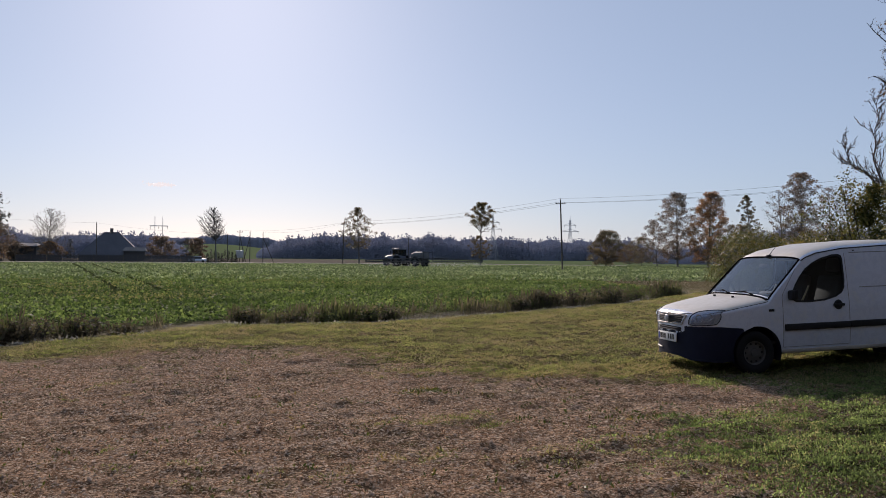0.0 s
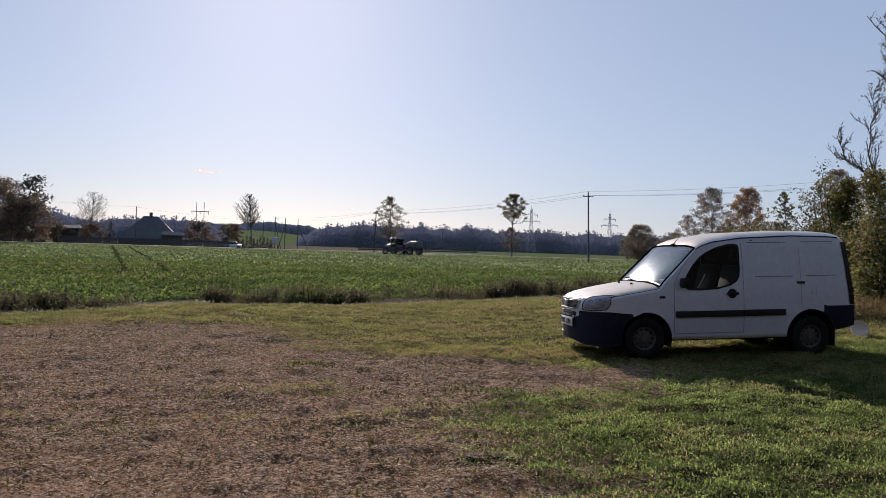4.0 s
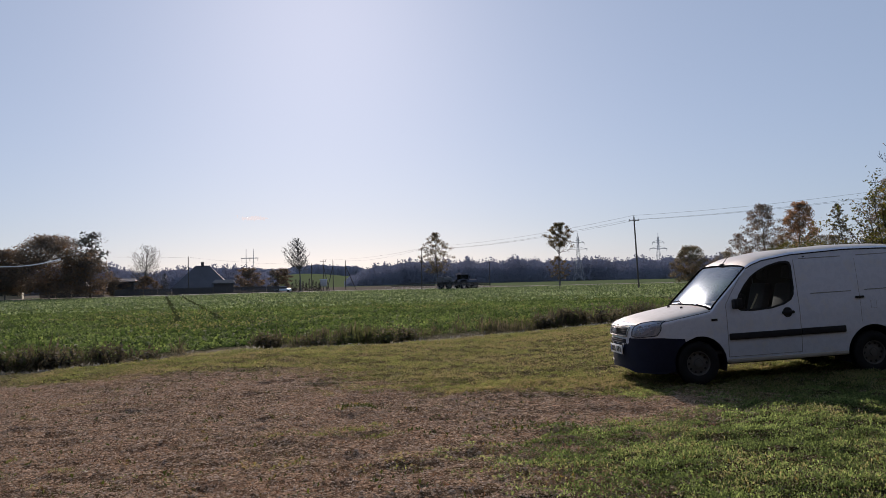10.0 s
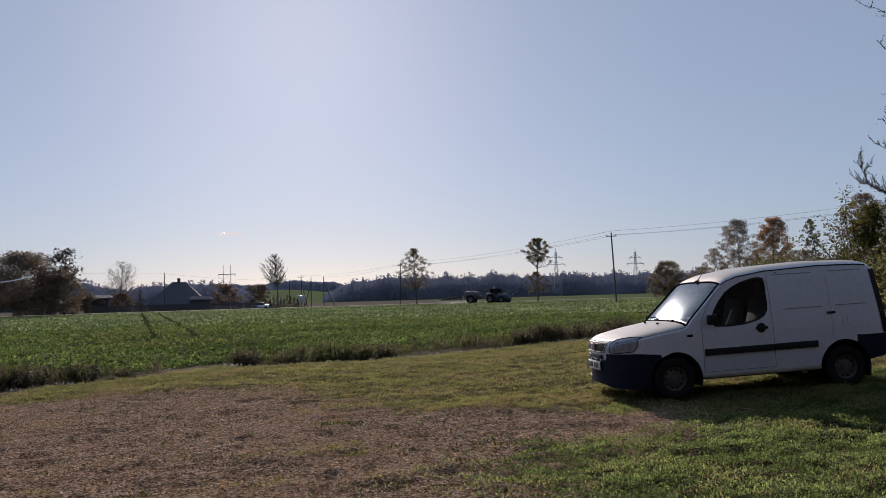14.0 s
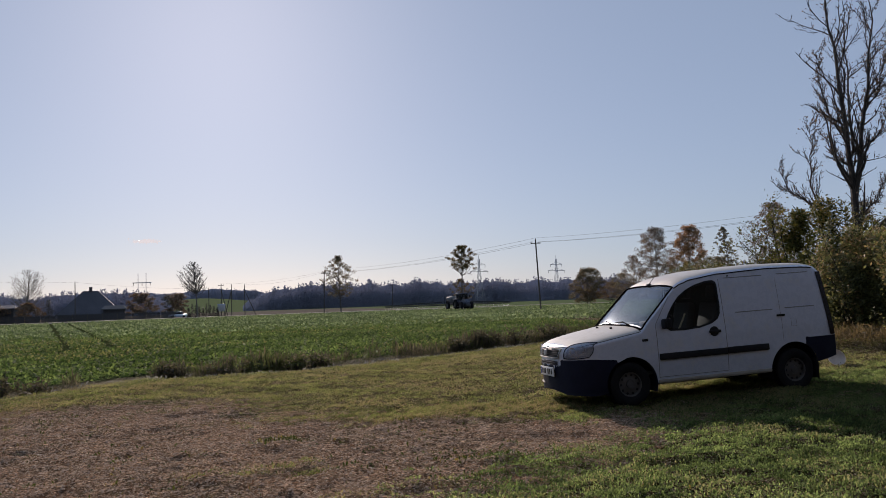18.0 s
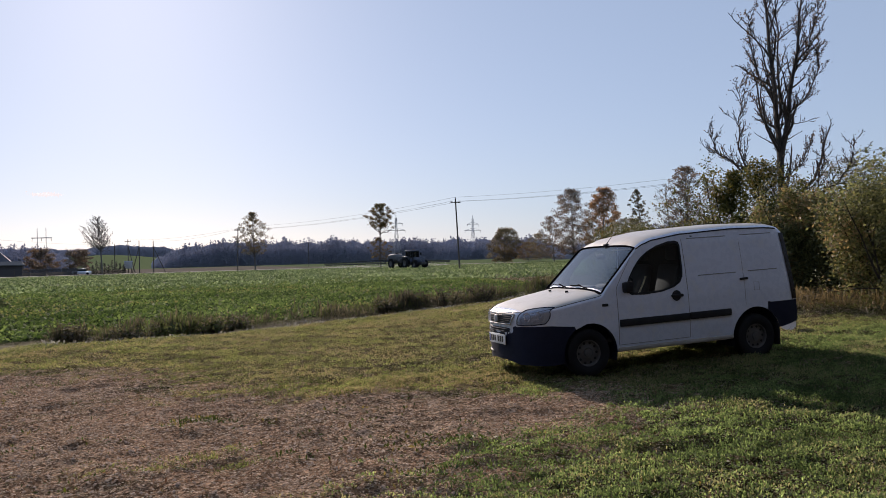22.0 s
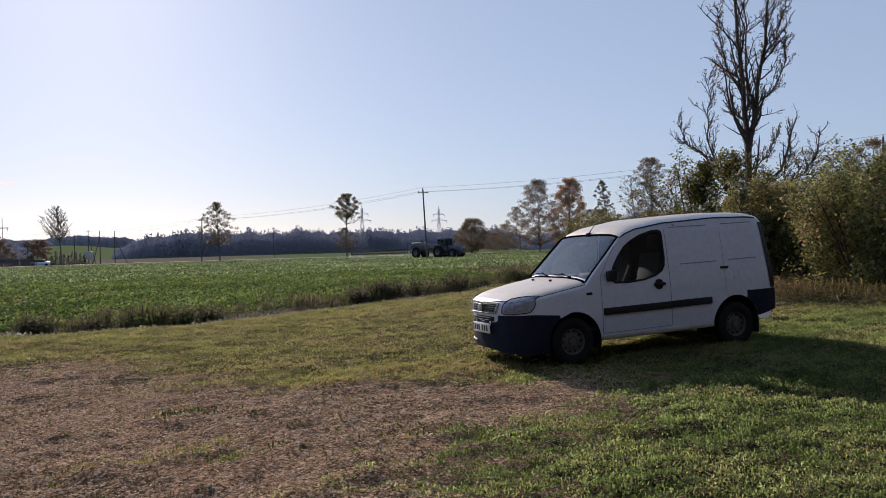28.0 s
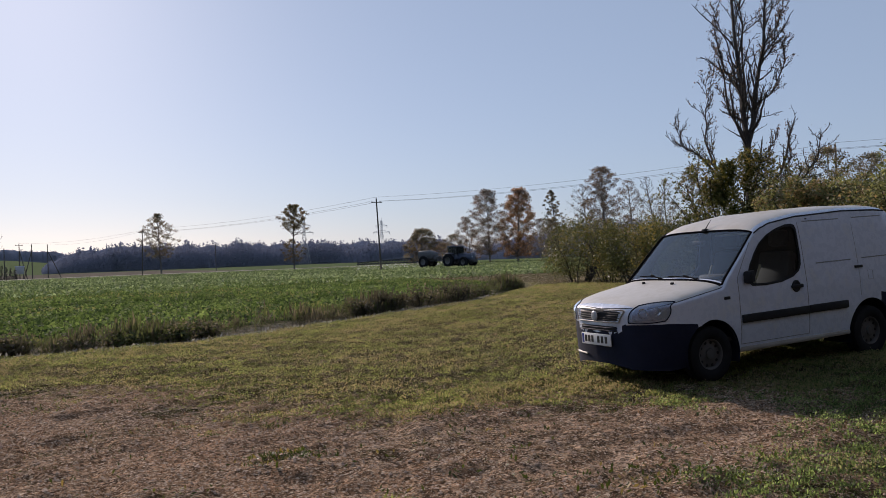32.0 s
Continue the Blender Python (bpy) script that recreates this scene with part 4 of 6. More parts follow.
# ---- poles and lines ----
def pole(base, top, label, arms=1, brace=None, group="power line poles", r=0.13):
    b, tp = Vector(base), Vector(top)
    t = empty("utility_pole", Matrix.Translation(b), label, "pole", group)
    v = tp - b
    part("post", rod((0, 0, -0.4), v, r, r * 0.68, 10), POLE_WOOD, t)
    for k in range(arms):
        z = v * (1 - 0.05 - 0.1 * k)
        arm = part("crossarm", box(z.x - 0.75, z.x + 0.75, z.y - 0.05, z.y + 0.05, z.z - 0.05, z.z + 0.05, 0.01), POLE_WOOD, t)
        for s in (-0.66, 0.66):
            part("insulator", lathe(((0.0, 0), (0.05, 0.0), (0.06, 0.07), (0.04, 0.13), (0.05, 0.17), (0.0, 0.22)), 8, Matrix.Translation((z.x + s, z.y, z.z + 0.05))), CERAMIC, arm)
    part("top_insulator", lathe(((0.0, 0), (0.05, 0.0), (0.06, 0.08), (0.04, 0.15), (0.05, 0.2), (0.0, 0.26)), 8, Matrix.Translation(v)), CERAMIC, t)
    if brace:
        part("brace", rod((brace[0], brace[1], -0.3), v * 0.82, r * 0.8, r * 0.65, 8), POLE_WOOD, t)
    return t


def line(points, sag, label, r=0.015, mat=WIRE):
    pts = []
    for a, b in zip(points, points[1:]):
        a, b = Vector(a), Vector(b)
        for i in range(17):
            u = i / 16
            pts.append(a.lerp(b, u) - Vector((0, 0, sag * 4 * u * (1 - u))))
    return tagged(part("overhead_wire", tube(pts, r, 4), mat), label, "wire", "overhead wires")


P1, P2, PR = spot(18.98, 112), spot(3.32, 170), Vector((58.5, 44.0, 0.0))
P1T = P1 + Vector((-0.35, 0.1, 10.0))
P2T, PRT = P2 + Vector((0.25, 0, 9.1)), PR + Vector((0, 0, 10.6))
pole(P1, P1T, "tall leaning wooden power pole with one crossarm", 1)
pole(P2, P2T, "wooden power pole with one crossarm beside a tree")
pole(PR, PRT, "wooden power pole rising behind the hedge", 1)
P3 = spot(8.33, 250)
pole(P3, P3 + Vector((0, 0, 7.9)), "distant wooden power pole", 1)
yard_poles = ((-4.64, 7.2, 0, None), (-3.8, 8.3, 1, (1.6, 0, 0)), (-3.1, 8.0, 0, (-1.8, 0, 0)), (-2.2, 7.9, 0, (2.9, 0, 0)), (-13.15, 9.0, 0, None))
tops = []
for k, (b, h, arms, brace) in enumerate(yard_poles):
    q = spot(b, 210 if k < 4 else 196)
    tops.append(q + Vector((0, 0, h)))
    pole(q, tops[-1], "wooden pole with a slanting brace by the far road" if brace else "plain wooden pole by the far road", arms, brace)
QL = spot(-26, 120)
QLT = QL + Vector((0, 0, 9.0))
pole(QL, QLT, "wooden power pole beside the farm track")
for dx in (-0.66, 0.0, 0.66):
    up = 0.25 if dx == 0 else -0.35
    line([p + Vector((dx, 0, up)) for p in (P2T, P1T, PRT, Vector((84, -20, 10.4)))], 0.8, "thin sagging power wire between wooden poles")
line([tops[1], P2T], 0.7, "thin sagging power wire between wooden poles")
line([tops[3], P2T + Vector((-0.5, 0, -0.3))], 0.7, "thin sagging power wire between wooden poles")
line([tops[4], tops[0]], 0.5, "thin wire to the farmhouse")
line([Vector((-74, 90, 9.0)), tops[4]], 0.9, "thin wire to the farmhouse")
cable = [spot(-27.5, 143) + Vector((0, 0, 7.0)), spot(-21.2, 163) + Vector((0, 0, 7.7))]
line(cable, 1.3, "thick pale cable sagging towards the farm", 0.12, PLATE)
kiosk = empty("transformer", Matrix.Translation(spot(-3.8, 209)), "small grey transformer box mounted low on a pole", "transformer")
part("cabinet", box(-0.9, 0.9, -0.6, 0.6, 1.2, 2.9, 0.05), GALVANISED, kiosk)
part("lid", box(-1.0, 1.0, -0.7, 0.7, 2.9, 3.1, 0.03), WHITE, kiosk)
for sx in (-0.7, 0.7):
    part("leg", box(sx - 0.08, sx + 0.08, -0.1, 0.1, -0.2, 1.2), POLE_WOOD, kiosk)


def pylon(where, h, w, label):
    t = empty("lattice_pylon", Matrix.Translation(where), label, "pylon", "lattice pylons")
    bm = bmesh.new()
    levels = [0, 0.18, 0.36, 0.52, 0.66, 0.8, 0.92]
    def half(f):
        return w * (0.5 - 0.42 * min(1, f / 0.7)) if f < 0.7 else w * 0.08
    for s1, s2 in ((1, 1), (1, -1), (-1, 1), (-1, -1)):
        for a, b in zip(levels, levels[1:]):
            add_rod(bm, (s1 * half(a), s2 * half(a), a * h), (s1 * half(b), s2 * half(b), b * h), h * 0.0042, n=4)
    for a, b in zip(levels, levels[1:]):
        for s in (1, -1):
            add_rod(bm, (half(a), s * half(a), a * h), (-half(b), s * half(b), b * h), h * 0.0022, n=3)
            add_rod(bm, (-half(a), s * half(a), a * h), (half(b), s * half(b), b * h), h * 0.0022, n=3)
            add_rod(bm, (-half(b), s * half(b), b * h), (half(b), s * half(b), b * h), h * 0.0022, n=3)
    add_rod(bm, (0, 0, 0.92 * h), (0, 0, h), h * 0.0042, n=4)
    part("tower", bm, GALVANISED, t)
    for f, ln in ((0.66, 0.2), (0.8, 0.14)):
        b2 = bmesh.new()
        for s in (-1, 1):
            add_rod(b2, (0, 0, f * h), (s * ln * h, 0, f * h), h * 0.005, n=4)
            add_rod(b2, (0, 0, (f + 0.05) * h), (s * ln * h, 0, f * h), h * 0.004, n=3)
            add_rod(b2, (s * ln * h * 0.95, 0, f * h), (s * ln * h * 0.95, 0, (f - 0.05) * h), h * 0.0042, n=4)
        part("crossarm", b2, GALVANISED, t)
    return t


pylon(spot(14.78, 560), 34, 6.5, "grey steel lattice pylon above the forest")
pylon(spot(20.4, 640), 36, 6.5, "grey steel lattice pylon above the forest")
mast = empty("line_mast", Matrix.Translation(spot(-8.97, 400)), "two-legged power mast with one crossbar", "pylon")
for s in (-1.8, 1.8):
    part("leg", rod((s, 0, -0.5), (s, 0, 20.4), 0.17, 0.12, 8), GALVANISED, mast)
part("crossbar", box(-4.2, 4.2, -0.15, 0.15, 15.6, 16.0), GALVANISED, mast)
for s in (-3.9, 0, 3.9):
    part("insulator", rod((s, 0, 14.3), (s, 0, 15.6), 0.12, n=6), CERAMIC, mast)

# ---- farm beyond the field ----
def house(where, turn, w, d, eave, ridge, hip, wall, roof, label, windows=3, name="farmhouse"):
    t = empty(name, Matrix.Translation(where) @ pose(0, 0, 0, 0, 0, turn), label, "house")
    part("wall", box(-w / 2, w / 2, -d / 2, d / 2, -0.3, eave), wall, t)
    o = 0.45
    vs = [(-w / 2 - o, -d / 2 - o, eave), (w / 2 + o, -d / 2 - o, eave), (w / 2 + o, d / 2 + o, eave), (-w / 2 - o, d / 2 + o, eave), (-w / 2 + hip, 0, ridge), (w / 2 - hip, 0, ridge)]
    vs += [(x, y, z - 0.2) for x, y, z in vs[:4]]
    rf = raw("roof", vs, [(0, 1, 5, 4), (1, 2, 5), (2, 3, 4, 5), (3, 0, 4), (0, 6, 7, 1), (1, 7, 8, 2), (2, 8, 9, 3), (3, 9, 6, 0), (6, 9, 8, 7)], roof, t)
    if ridge > 5:
        part("chimney", box(-0.35, 0.35, -0.3, 0.3, ridge - 0.8, ridge + 0.9), WALL_DARK, rf)
    for k in range(windows):
        x = -w / 2 + w * (k + 0.5) / windows
        win = part("window", box(x - 0.55, x + 0.55, -d / 2 - 0.03, -d / 2 + 0.05, 0.9, eave - 0.25), TANK_WHITE, t)
        part("pane", box(x - 0.47, x + 0.47, -d / 2 - 0.045, -d / 2 - 0.02, 0.98, eave - 0.33), PANE_DARK, win)
    return t


house(spot(-12.2, 202), 8, 13.0, 9.0, 1.7, 7.1, 4.9, WALL_DARK, ROOF_DARK, "dark farmhouse with a steep hipped roof", 0)
house(spot(-17.3, 204), 4, 5.4, 5.0, 3.6, 4.3, 0.3, WALL_DARK, ROOF_DARK, "low dark wooden barn", 0, "barn")
house(spot(-24.6, 186), 20, 8.0, 7.0, 3.4, 6.5, 0.2, WALL_PALE, ROOF_DARK, "pale yellow house with small dark windows under trees", 3)
house(spot(-20.6, 188), 12, 6.0, 5.0, 2.6, 4.2, 0.2, WALL_PALE, ROOF_DARK, "small pale outbuilding under trees", 1, "outbuilding")


def far_car(where, turn, paint, label, name="parked_car"):
    t = empty(name, Matrix.Translation(where) @ pose(0, 0, 0, 0, 0, turn), label, "car")
    part("body", box(-2.1, 2.1, -0.85, 0.85, 0.3, 0.95, 0.15), paint, t)
    part("cabin", box(-1.3, 1.1, -0.75, 0.75, 0.9, 1.45, 0.18), PANE_DARK, t)
    part("roof", box(-1.0, 0.8, -0.7, 0.7, 1.43, 1.5, 0.03), paint, t)
    for sx in (-1.3, 1.3):
        for sy in (-0.86, 0.86):
            part("wheel", rod((sx, sy - 0.1, 0.31), (sx, sy + 0.1, 0.31), 0.31, n=14), RUBBER, t)


far_car(spot(-6.7, 196), 5, WHITE, "white car parked beside a garden hedge far off")
house(spot(-10.75, 196), 6, 4.4, 3.0, 2.7, 3.5, 0.1, WALL_DARK, TANK_WHITE, "low dark shed with a pale sheet roof beside the farmhouse", 0, "shed")


def board_fence(b0, b1, d, h, label):
    """A long weathered board fence: posts, two rails and upright boards."""
    t = empty("board_fence", Matrix(), label, "fence")
    a, b = spot(b0, d), spot(b1, d)
    n = int((b - a).length / 3.0)
    kinds = []
    for top in (-0.1, 0.0, 0.06):
        me = bpy.data.meshes.new("board")
        bm = box(0, 0.17, -0.11, -0.08, 0.06, h - 0.06 + top)
        bm.to_mesh(me)
        bm.free()
        me.materials.append(WALL_DARK)
        kinds.append(me)
    along = (b - a).normalized()
    turn = math.degrees(math.atan2(along.y, along.x))
    for k in range(n + 1):
        q = a.lerp(b, k / n)
        q.z = float(land(q.x, q.y))
        part("post", box(-0.07, 0.07, -0.07, 0.07, -0.3, h + 0.1), POLE_WOOD, t).matrix_basis = Matrix.Translation(q) @ pose(0, 0, 0, 0, 0, turn)
        if k == n:
            break
        for i in range(14):
            ob = new("board", kinds[(5 * i + k) % 3])
            ob.parent = t
            ob.matrix_basis = Matrix.Translation(q) @ pose(0, 0, 0, 0, 0, turn) @ Matrix.Translation((0.1 + i * 0.2, 0, 0))
        for z in (0.35, h - 0.35):
            part("rail", box(0.05, 2.95, -0.08, 0.0, z - 0.05, z + 0.05), POLE_WOOD, t).matrix_basis = Matrix.Translation(q) @ pose(0, 0, 0, 0, 0, turn)


board_fence(-17.9, -6.9, 192, 1.7, "dark weathered board fence in front of the farm")
board_fence(-22.4, -18.6, 184, 1.4, "low dark board fence below the oaks")

# field road and its verge
def strip(name, b0, b1, d0, d1, width, rise, mat, label):
    vs, fs = [], []
    for i in range(61):
        b, d = b0 + (b1 - b0) * i / 60, d0 + (d1 - d0) * i / 60
        for k, (o, h) in enumerate(((-0.5, -0.15), (-0.42, 1.0), (0, 1.15), (0.42, 1.0), (0.5, -0.15))):
            p = spot(b, d + o * width)
            vs.append((p.x, p.y, p.z + rise * h))
    for i in range(60):
        for k in range(4):
            a = i * 5 + k
            fs.append((a, a + 1, a + 6, a + 5))
    return tagged(raw(name, vs, fs, mat, label=label, kind="structure", shade=True), category="road")


ROAD_DIRT = plain("road_dirt", (0.3, 0.26, 0.215), 0.9, grain=2.0, vary=0.3)
strip("road", -40, 24, 172, 186, 5.0, 0.22, ROAD_DIRT, "narrow raised dirt road beyond the field")

# ---- the parked van: nose towards -x, its driver's side towards -y ----
def van():
    t = empty("panel_van", LEVEL.copy(), "white panel van with dark bumpers parked nose-down on the grass", "van")
    yc = 0.837
    top_x = (-0.87, -0.86, -0.83, -0.78, -0.6, -0.23, 0.1, 0.24, 0.5, 0.8, 0.9, 1.05, 1.5, 2.3, 2.95, 3.15, 3.24, 3.3)
    top_z = (0.60, 0.76, 0.845, 0.89, 0.94, 1.01, 1.062, 1.085, 1.335, 1.625, 1.69, 1.745, 1.815, 1.845, 1.83, 1.815, 1.795, 1.73)
    def zt(x):
        return np.interp(x, top_x, top_z)
    def zb(x):
        return np.interp(x, (-0.87, -0.8, -0.5, 0.4, 2.2, 3.0, 3.3), (0.25, 0.2, 0.18, 0.29, 0.31, 0.36, 0.42))
    def cap(x):
        return np.interp(x, (-0.87, -0.6, 0.2, 0.3, 0.75, 0.95, 1.6, 3.3), (0.1, 0.1, 0.11, 0.07, 0.07, 0.1, 0.12, 0.12))
    def plan(x):
        f = np.clip((-0.05 - x) / 0.83, 0, 1)
        b = np.clip((x - 3.05) / 0.3, 0, 1)
        return 0.857 * np.maximum(0.0, 1 - f ** 3.2) ** (1 / 2.3) * (1 - 0.07 * b ** 2)
    def tumble(z):
        return np.interp(z, (0.2, 0.32, 0.5, 0.6, 0.9, 1.0, 1.1, 1.35, 1.6, 1.78), (0.955, 0.975, 0.995, 1.0, 1.0, 0.992, 0.98, 0.95, 0.91, 0.86))
    def skin(x, z):
        """Half-width of the body at x and height z, along its sides."""
        return plan(x) * tumble(z)
    ang = np.linspace(0, math.pi / 2, 12)[1:]
    front = -0.05 - 0.83 * np.sin(np.linspace(math.pi / 2, 0.05, 22)) ** 0.6
    st = np.unique(np.round(np.concatenate([front, np.arange(-0.02, 3.28, 0.035), [0.44, 1.51, 0.24, 0.8, 2.82, 2.84, 3.29, 3.3]]), 3))
    st = st[np.concatenate([[True], np.diff(st) > 0.006])]
    rows = 44
    V = np.zeros((len(st), rows + len(ang), 3))
    for i, x in enumerate(st):
        zs = zt(x) - cap(x)
        z = zb(x) + (zs - zb(x)) * np.linspace(0, 1, rows)
        V[i, :rows] = np.stack([np.full(rows, x), -skin(x, z), z], -1)
        ys = skin(x, zs)
        V[i, rows:] = np.stack([np.full(len(ang), x), -ys * np.cos(ang) ** 0.55, zs + cap(x) * np.sin(ang) ** 0.9], -1)
        V[i, -1, 1] = 0
    window = np.array([(0.605, 1.12), (0.615, 1.03), (0.66, 0.995), (0.86, 0.985), (1.11, 1.0), (1.3, 1.045), (1.4, 1.1), (1.445, 1.17), (1.46, 1.27), (1.465, 1.57), (1.45, 1.62), (1.40, 1.638), (1.30, 1.635), (1.11, 1.59), (0.97, 1.53), (0.85, 1.455), (0.74, 1.34), (0.655, 1.22)])
    def inside(poly, x, z):
        hit = False
        for (ax, az), (bx, bz) in zip(poly, np.roll(poly, -1, 0)):
            if (az > z) != (bz > z) and x < (bx - ax) * (z - az) / (bz - az) + ax:
                hit = not hit
        return hit
    def snap(poly, x, z):
        best = None
        for a, b in zip(poly, np.roll(poly, -1, 0)):
            u = np.clip(np.dot((x, z) - a, b - a) / np.dot(b - a, b - a), 0, 1)
            q = a + u * (b - a)
            d = np.hypot(*(q - (x, z)))
            if best is None or d < best[0]:
                best = (d, q)
        return best[1]
    arcs = ((0.03, 0.30, 0.375), (2.58, 0.29, 0.385))
    circles = [np.array([(cx + r * math.cos(a), cz + r * math.sin(a)) for a in np.linspace(0, 2 * math.pi, 40, endpoint=False)]) for cx, cz, r in arcs]
    kind = {}
    ni, nj = V.shape[:2]
    for i in range(ni - 1):
        for j in range(nj - 1):
            c = V[i:i + 2, j:j + 2].reshape(4, 3).mean(0)
            x, z = c[0], c[2]
            if j < rows and inside(window, x, z):
                kind[i, j] = "hole"
            elif j < rows and any(inside(q, x, z) for q in circles):
                kind[i, j] = "hole"
            elif 0.25 < x < 0.8 and j >= rows + 2:
                kind[i, j] = "hole"
            elif x < -0.2 and z < 0.685 - 0.10 * max(0.0, (x + 0.5)) and not (abs(c[1]) < 0.39 and 0.6 < z):
                kind[i, j] = "front_bumper"
            elif x > 2.79 and z < 0.72:
                kind[i, j] = "rear_bumper"
            elif x < 0.23 and j >= rows + 1 and x > -0.74:
                kind[i, j] = "bonnet"
            elif x > 0.8 and j >= rows + 3:
                kind[i, j] = "roof"
            elif 0.44 < x < 1.51 and j < rows - 1 and z > 0.36:
                kind[i, j] = "door"
            else:
                kind[i, j] = "body"
    used = {}
    for (i, j), k in kind.items():
        for a in (0, 1):
            for b in (0, 1):
                used.setdefault((i + a, j + b), set()).add(k)
    for (i, j), ks in used.items():
        if "hole" in ks and len(ks) > 1 and j < rows:
            x, z = V[i, j, 0], V[i, j, 2]
            best = min(([snap(p, x, z) for p in [window] + circles]), key=lambda q: np.hypot(q[0] - x, q[1] - z))
            if np.hypot(best[0] - x, best[1] - z) < 0.06:
                V[i, j] = (best[0], -skin(best[0], best[1]), best[1])
    # the bumpers end along clean lines
    for (i, j), ks in used.items():
        x = V[i, j, 0]
        if "front_bumper" in ks and "body" in ks and "hole" not in ks and x > -0.8 and 0.5 < V[i, j, 2] < 0.8:
            V[i, j, 2] = 0.685 - 0.10 * max(0.0, x + 0.5)
        if "rear_bumper" in ks and "body" in ks and "hole" not in ks and x > 2.83:
            V[i, j, 2] = 0.72
    V[..., 0] -= 0.1 * smooth(2.5, 3.3, V[..., 0]) * np.clip((V[..., 2] - 0.72) / 1.0, 0, 1.1)
    def sheet(name, want, mat, label="", sides=(-1, 1), inset=0.0, keep=lambda c: True):
        vs, fs, seen = [], [], {}
        for s in sides:
            for (i, j), k in kind.items():
                if k not in want or not keep(V[i, j]):
                    continue
                q = []
                for a, b in ((i, j), (i + 1, j), (i + 1, j + 1), (i, j + 1)):
                    key = (s if abs(V[a, b, 1]) > 0.004 else 0, a, b)
                    if key not in seen:
                        seen[key] = len(vs)
                        p = V[a, b]
                        w = max(0.0, abs(p[1]) - inset)
                        vs.append((p[0], yc + s * w, p[2] - inset * 0.6))
                    q.append(seen[key])
                fs.append(q if s < 0 else q[::-1])
        return raw(name, vs, fs, mat, t, label, shade=True)
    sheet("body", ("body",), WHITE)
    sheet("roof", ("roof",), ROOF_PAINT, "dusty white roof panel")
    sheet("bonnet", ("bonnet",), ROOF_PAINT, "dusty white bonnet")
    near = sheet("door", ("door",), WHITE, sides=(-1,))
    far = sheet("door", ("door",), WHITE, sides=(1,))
    sheet("front_bumper", ("front_bumper",), BUMPER, "dark blue-black plastic bumper")
    sheet("rear_bumper", ("rear_bumper",), BUMPER, "dark plastic bumper", sides=(-1,))
    sheet("rear_bumper", ("rear_bumper",), BUMPER, "dark plastic bumper", sides=(1,))
    sheet("cabin_lining", ("body", "door", "roof"), DARK_INSIDE, "dark cabin lining", inset=0.03, keep=lambda p: 0.28 < p[0] < 1.66)
    def surf(x, z, off=0.0, s=-1):
        return Vector((x - 0.1 * float(smooth(2.5, 3.3, x)) * min(1.1, max(0.0, z - 0.72)), yc + s * (float(skin(x, z)) + off), z))
    # side windows with their rubber seals
    for s, door in ((-1, near), (1, far)):
        cx, cz = window.mean(0)
        ring = [surf(cx + (x - cx) * 1.0, cz + (z - cz) * 1.0, -0.012, s) for x, z in window]
        bm = bmesh.new()
        vs = [bm.verts.new(p) for p in ring]
        bm.faces.new(vs if s < 0 else vs[::-1])
        me = bpy.data.meshes.new("side_window")
        bm.normal_update()
        if bm.faces[:][0].normal.y * s < 0:
            bmesh.ops.reverse_faces(bm, faces=bm.faces[:])
        bm.to_mesh(me)
        bm.free()
        g = finish("side_window", me, GLASS, door, "tinted side window", False)
        g.visible_shadow = False
        bm = bmesh.new()
        inner = [surf(cx + (x - cx) * 0.95, cz + (z - cz) * 0.94, 0.0, s) for x, z in window]
        outer = [surf(cx + (x - cx) * 1.02, cz + (z - cz) * 1.03, 0.003, s) for x, z in window]
        A, B = [bm.verts.new(p) for p in inner], [bm.verts.new(p) for p in outer]
        for k in range(len(A)):
            m = (k + 1) % len(A)
            bm.faces.new((A[k], A[m], B[m], B[k]))
        part("seal", bm, BLACK_PLASTIC, door, "black rubber seal")
    # windscreen
    i0, i1 = int(np.argmin(abs(st - 0.24))), int(np.argmin(abs(st - 0.8)))
    vs, fs = [], []
    cols = [(s, j) for s, js in ((-1, range(rows + 2, nj)), (1, range(nj - 2, rows + 1, -1))) for j in js]
    for i in range(i0, i1 + 1):
        for s, j in cols:
            p = V[i, j]
            vs.append((p[0] + 0.006, yc + s * abs(p[1]), p[2] - 0.004))
    n = len(cols)
    for i in range(i1 - i0):
        for k in range(n - 1):
            fs.append(((i + 1) * n + k, (i + 1) * n + k + 1, i * n + k + 1, i * n + k))
    ws = raw("windscreen", vs, fs, SCREEN_GLASS, t, "dusty windscreen glinting in the sun", shade=True)
    ws.visible_shadow = False
    for k0, nm in ((0, 0), (n - 1, 1)):
        part("windscreen_trim", tube([Vector(vs[i * n + k0]) + Vector((-0.004, 0, 0.006)) for i in range(i1 - i0 + 1)], 0.014, 6), TRIM_BLACK, t, "black windscreen trim")
    part("windscreen_trim", tube([Vector(vs[(i1 - i0) * n + k]) + Vector((0.0, 0, 0.008)) for k in range(n)], 0.01, 6), TRIM_BLACK, t)
    part("scuttle", tube([Vector(vs[k]) + Vector((-0.02, 0, 0.0)) for k in range(n)], 0.02, 6), TRIM_BLACK, t, "black scuttle panel below the windscreen")
    for ya, yb in ((0.35, 0.9), (0.95, 1.42)):
        w = part("wiper", tube([(0.22, ya, 1.1), (0.25, (ya + yb) / 2, 1.125), (0.262, yb, 1.122)], 0.006, 5), TRIM_BLACK, t, "black wiper")
        part("wiper_arm", tube([(0.2, ya + 0.02, 1.1), (0.24, (ya + yb) / 2, 1.14)], 0.008, 5), TRIM_BLACK, w)
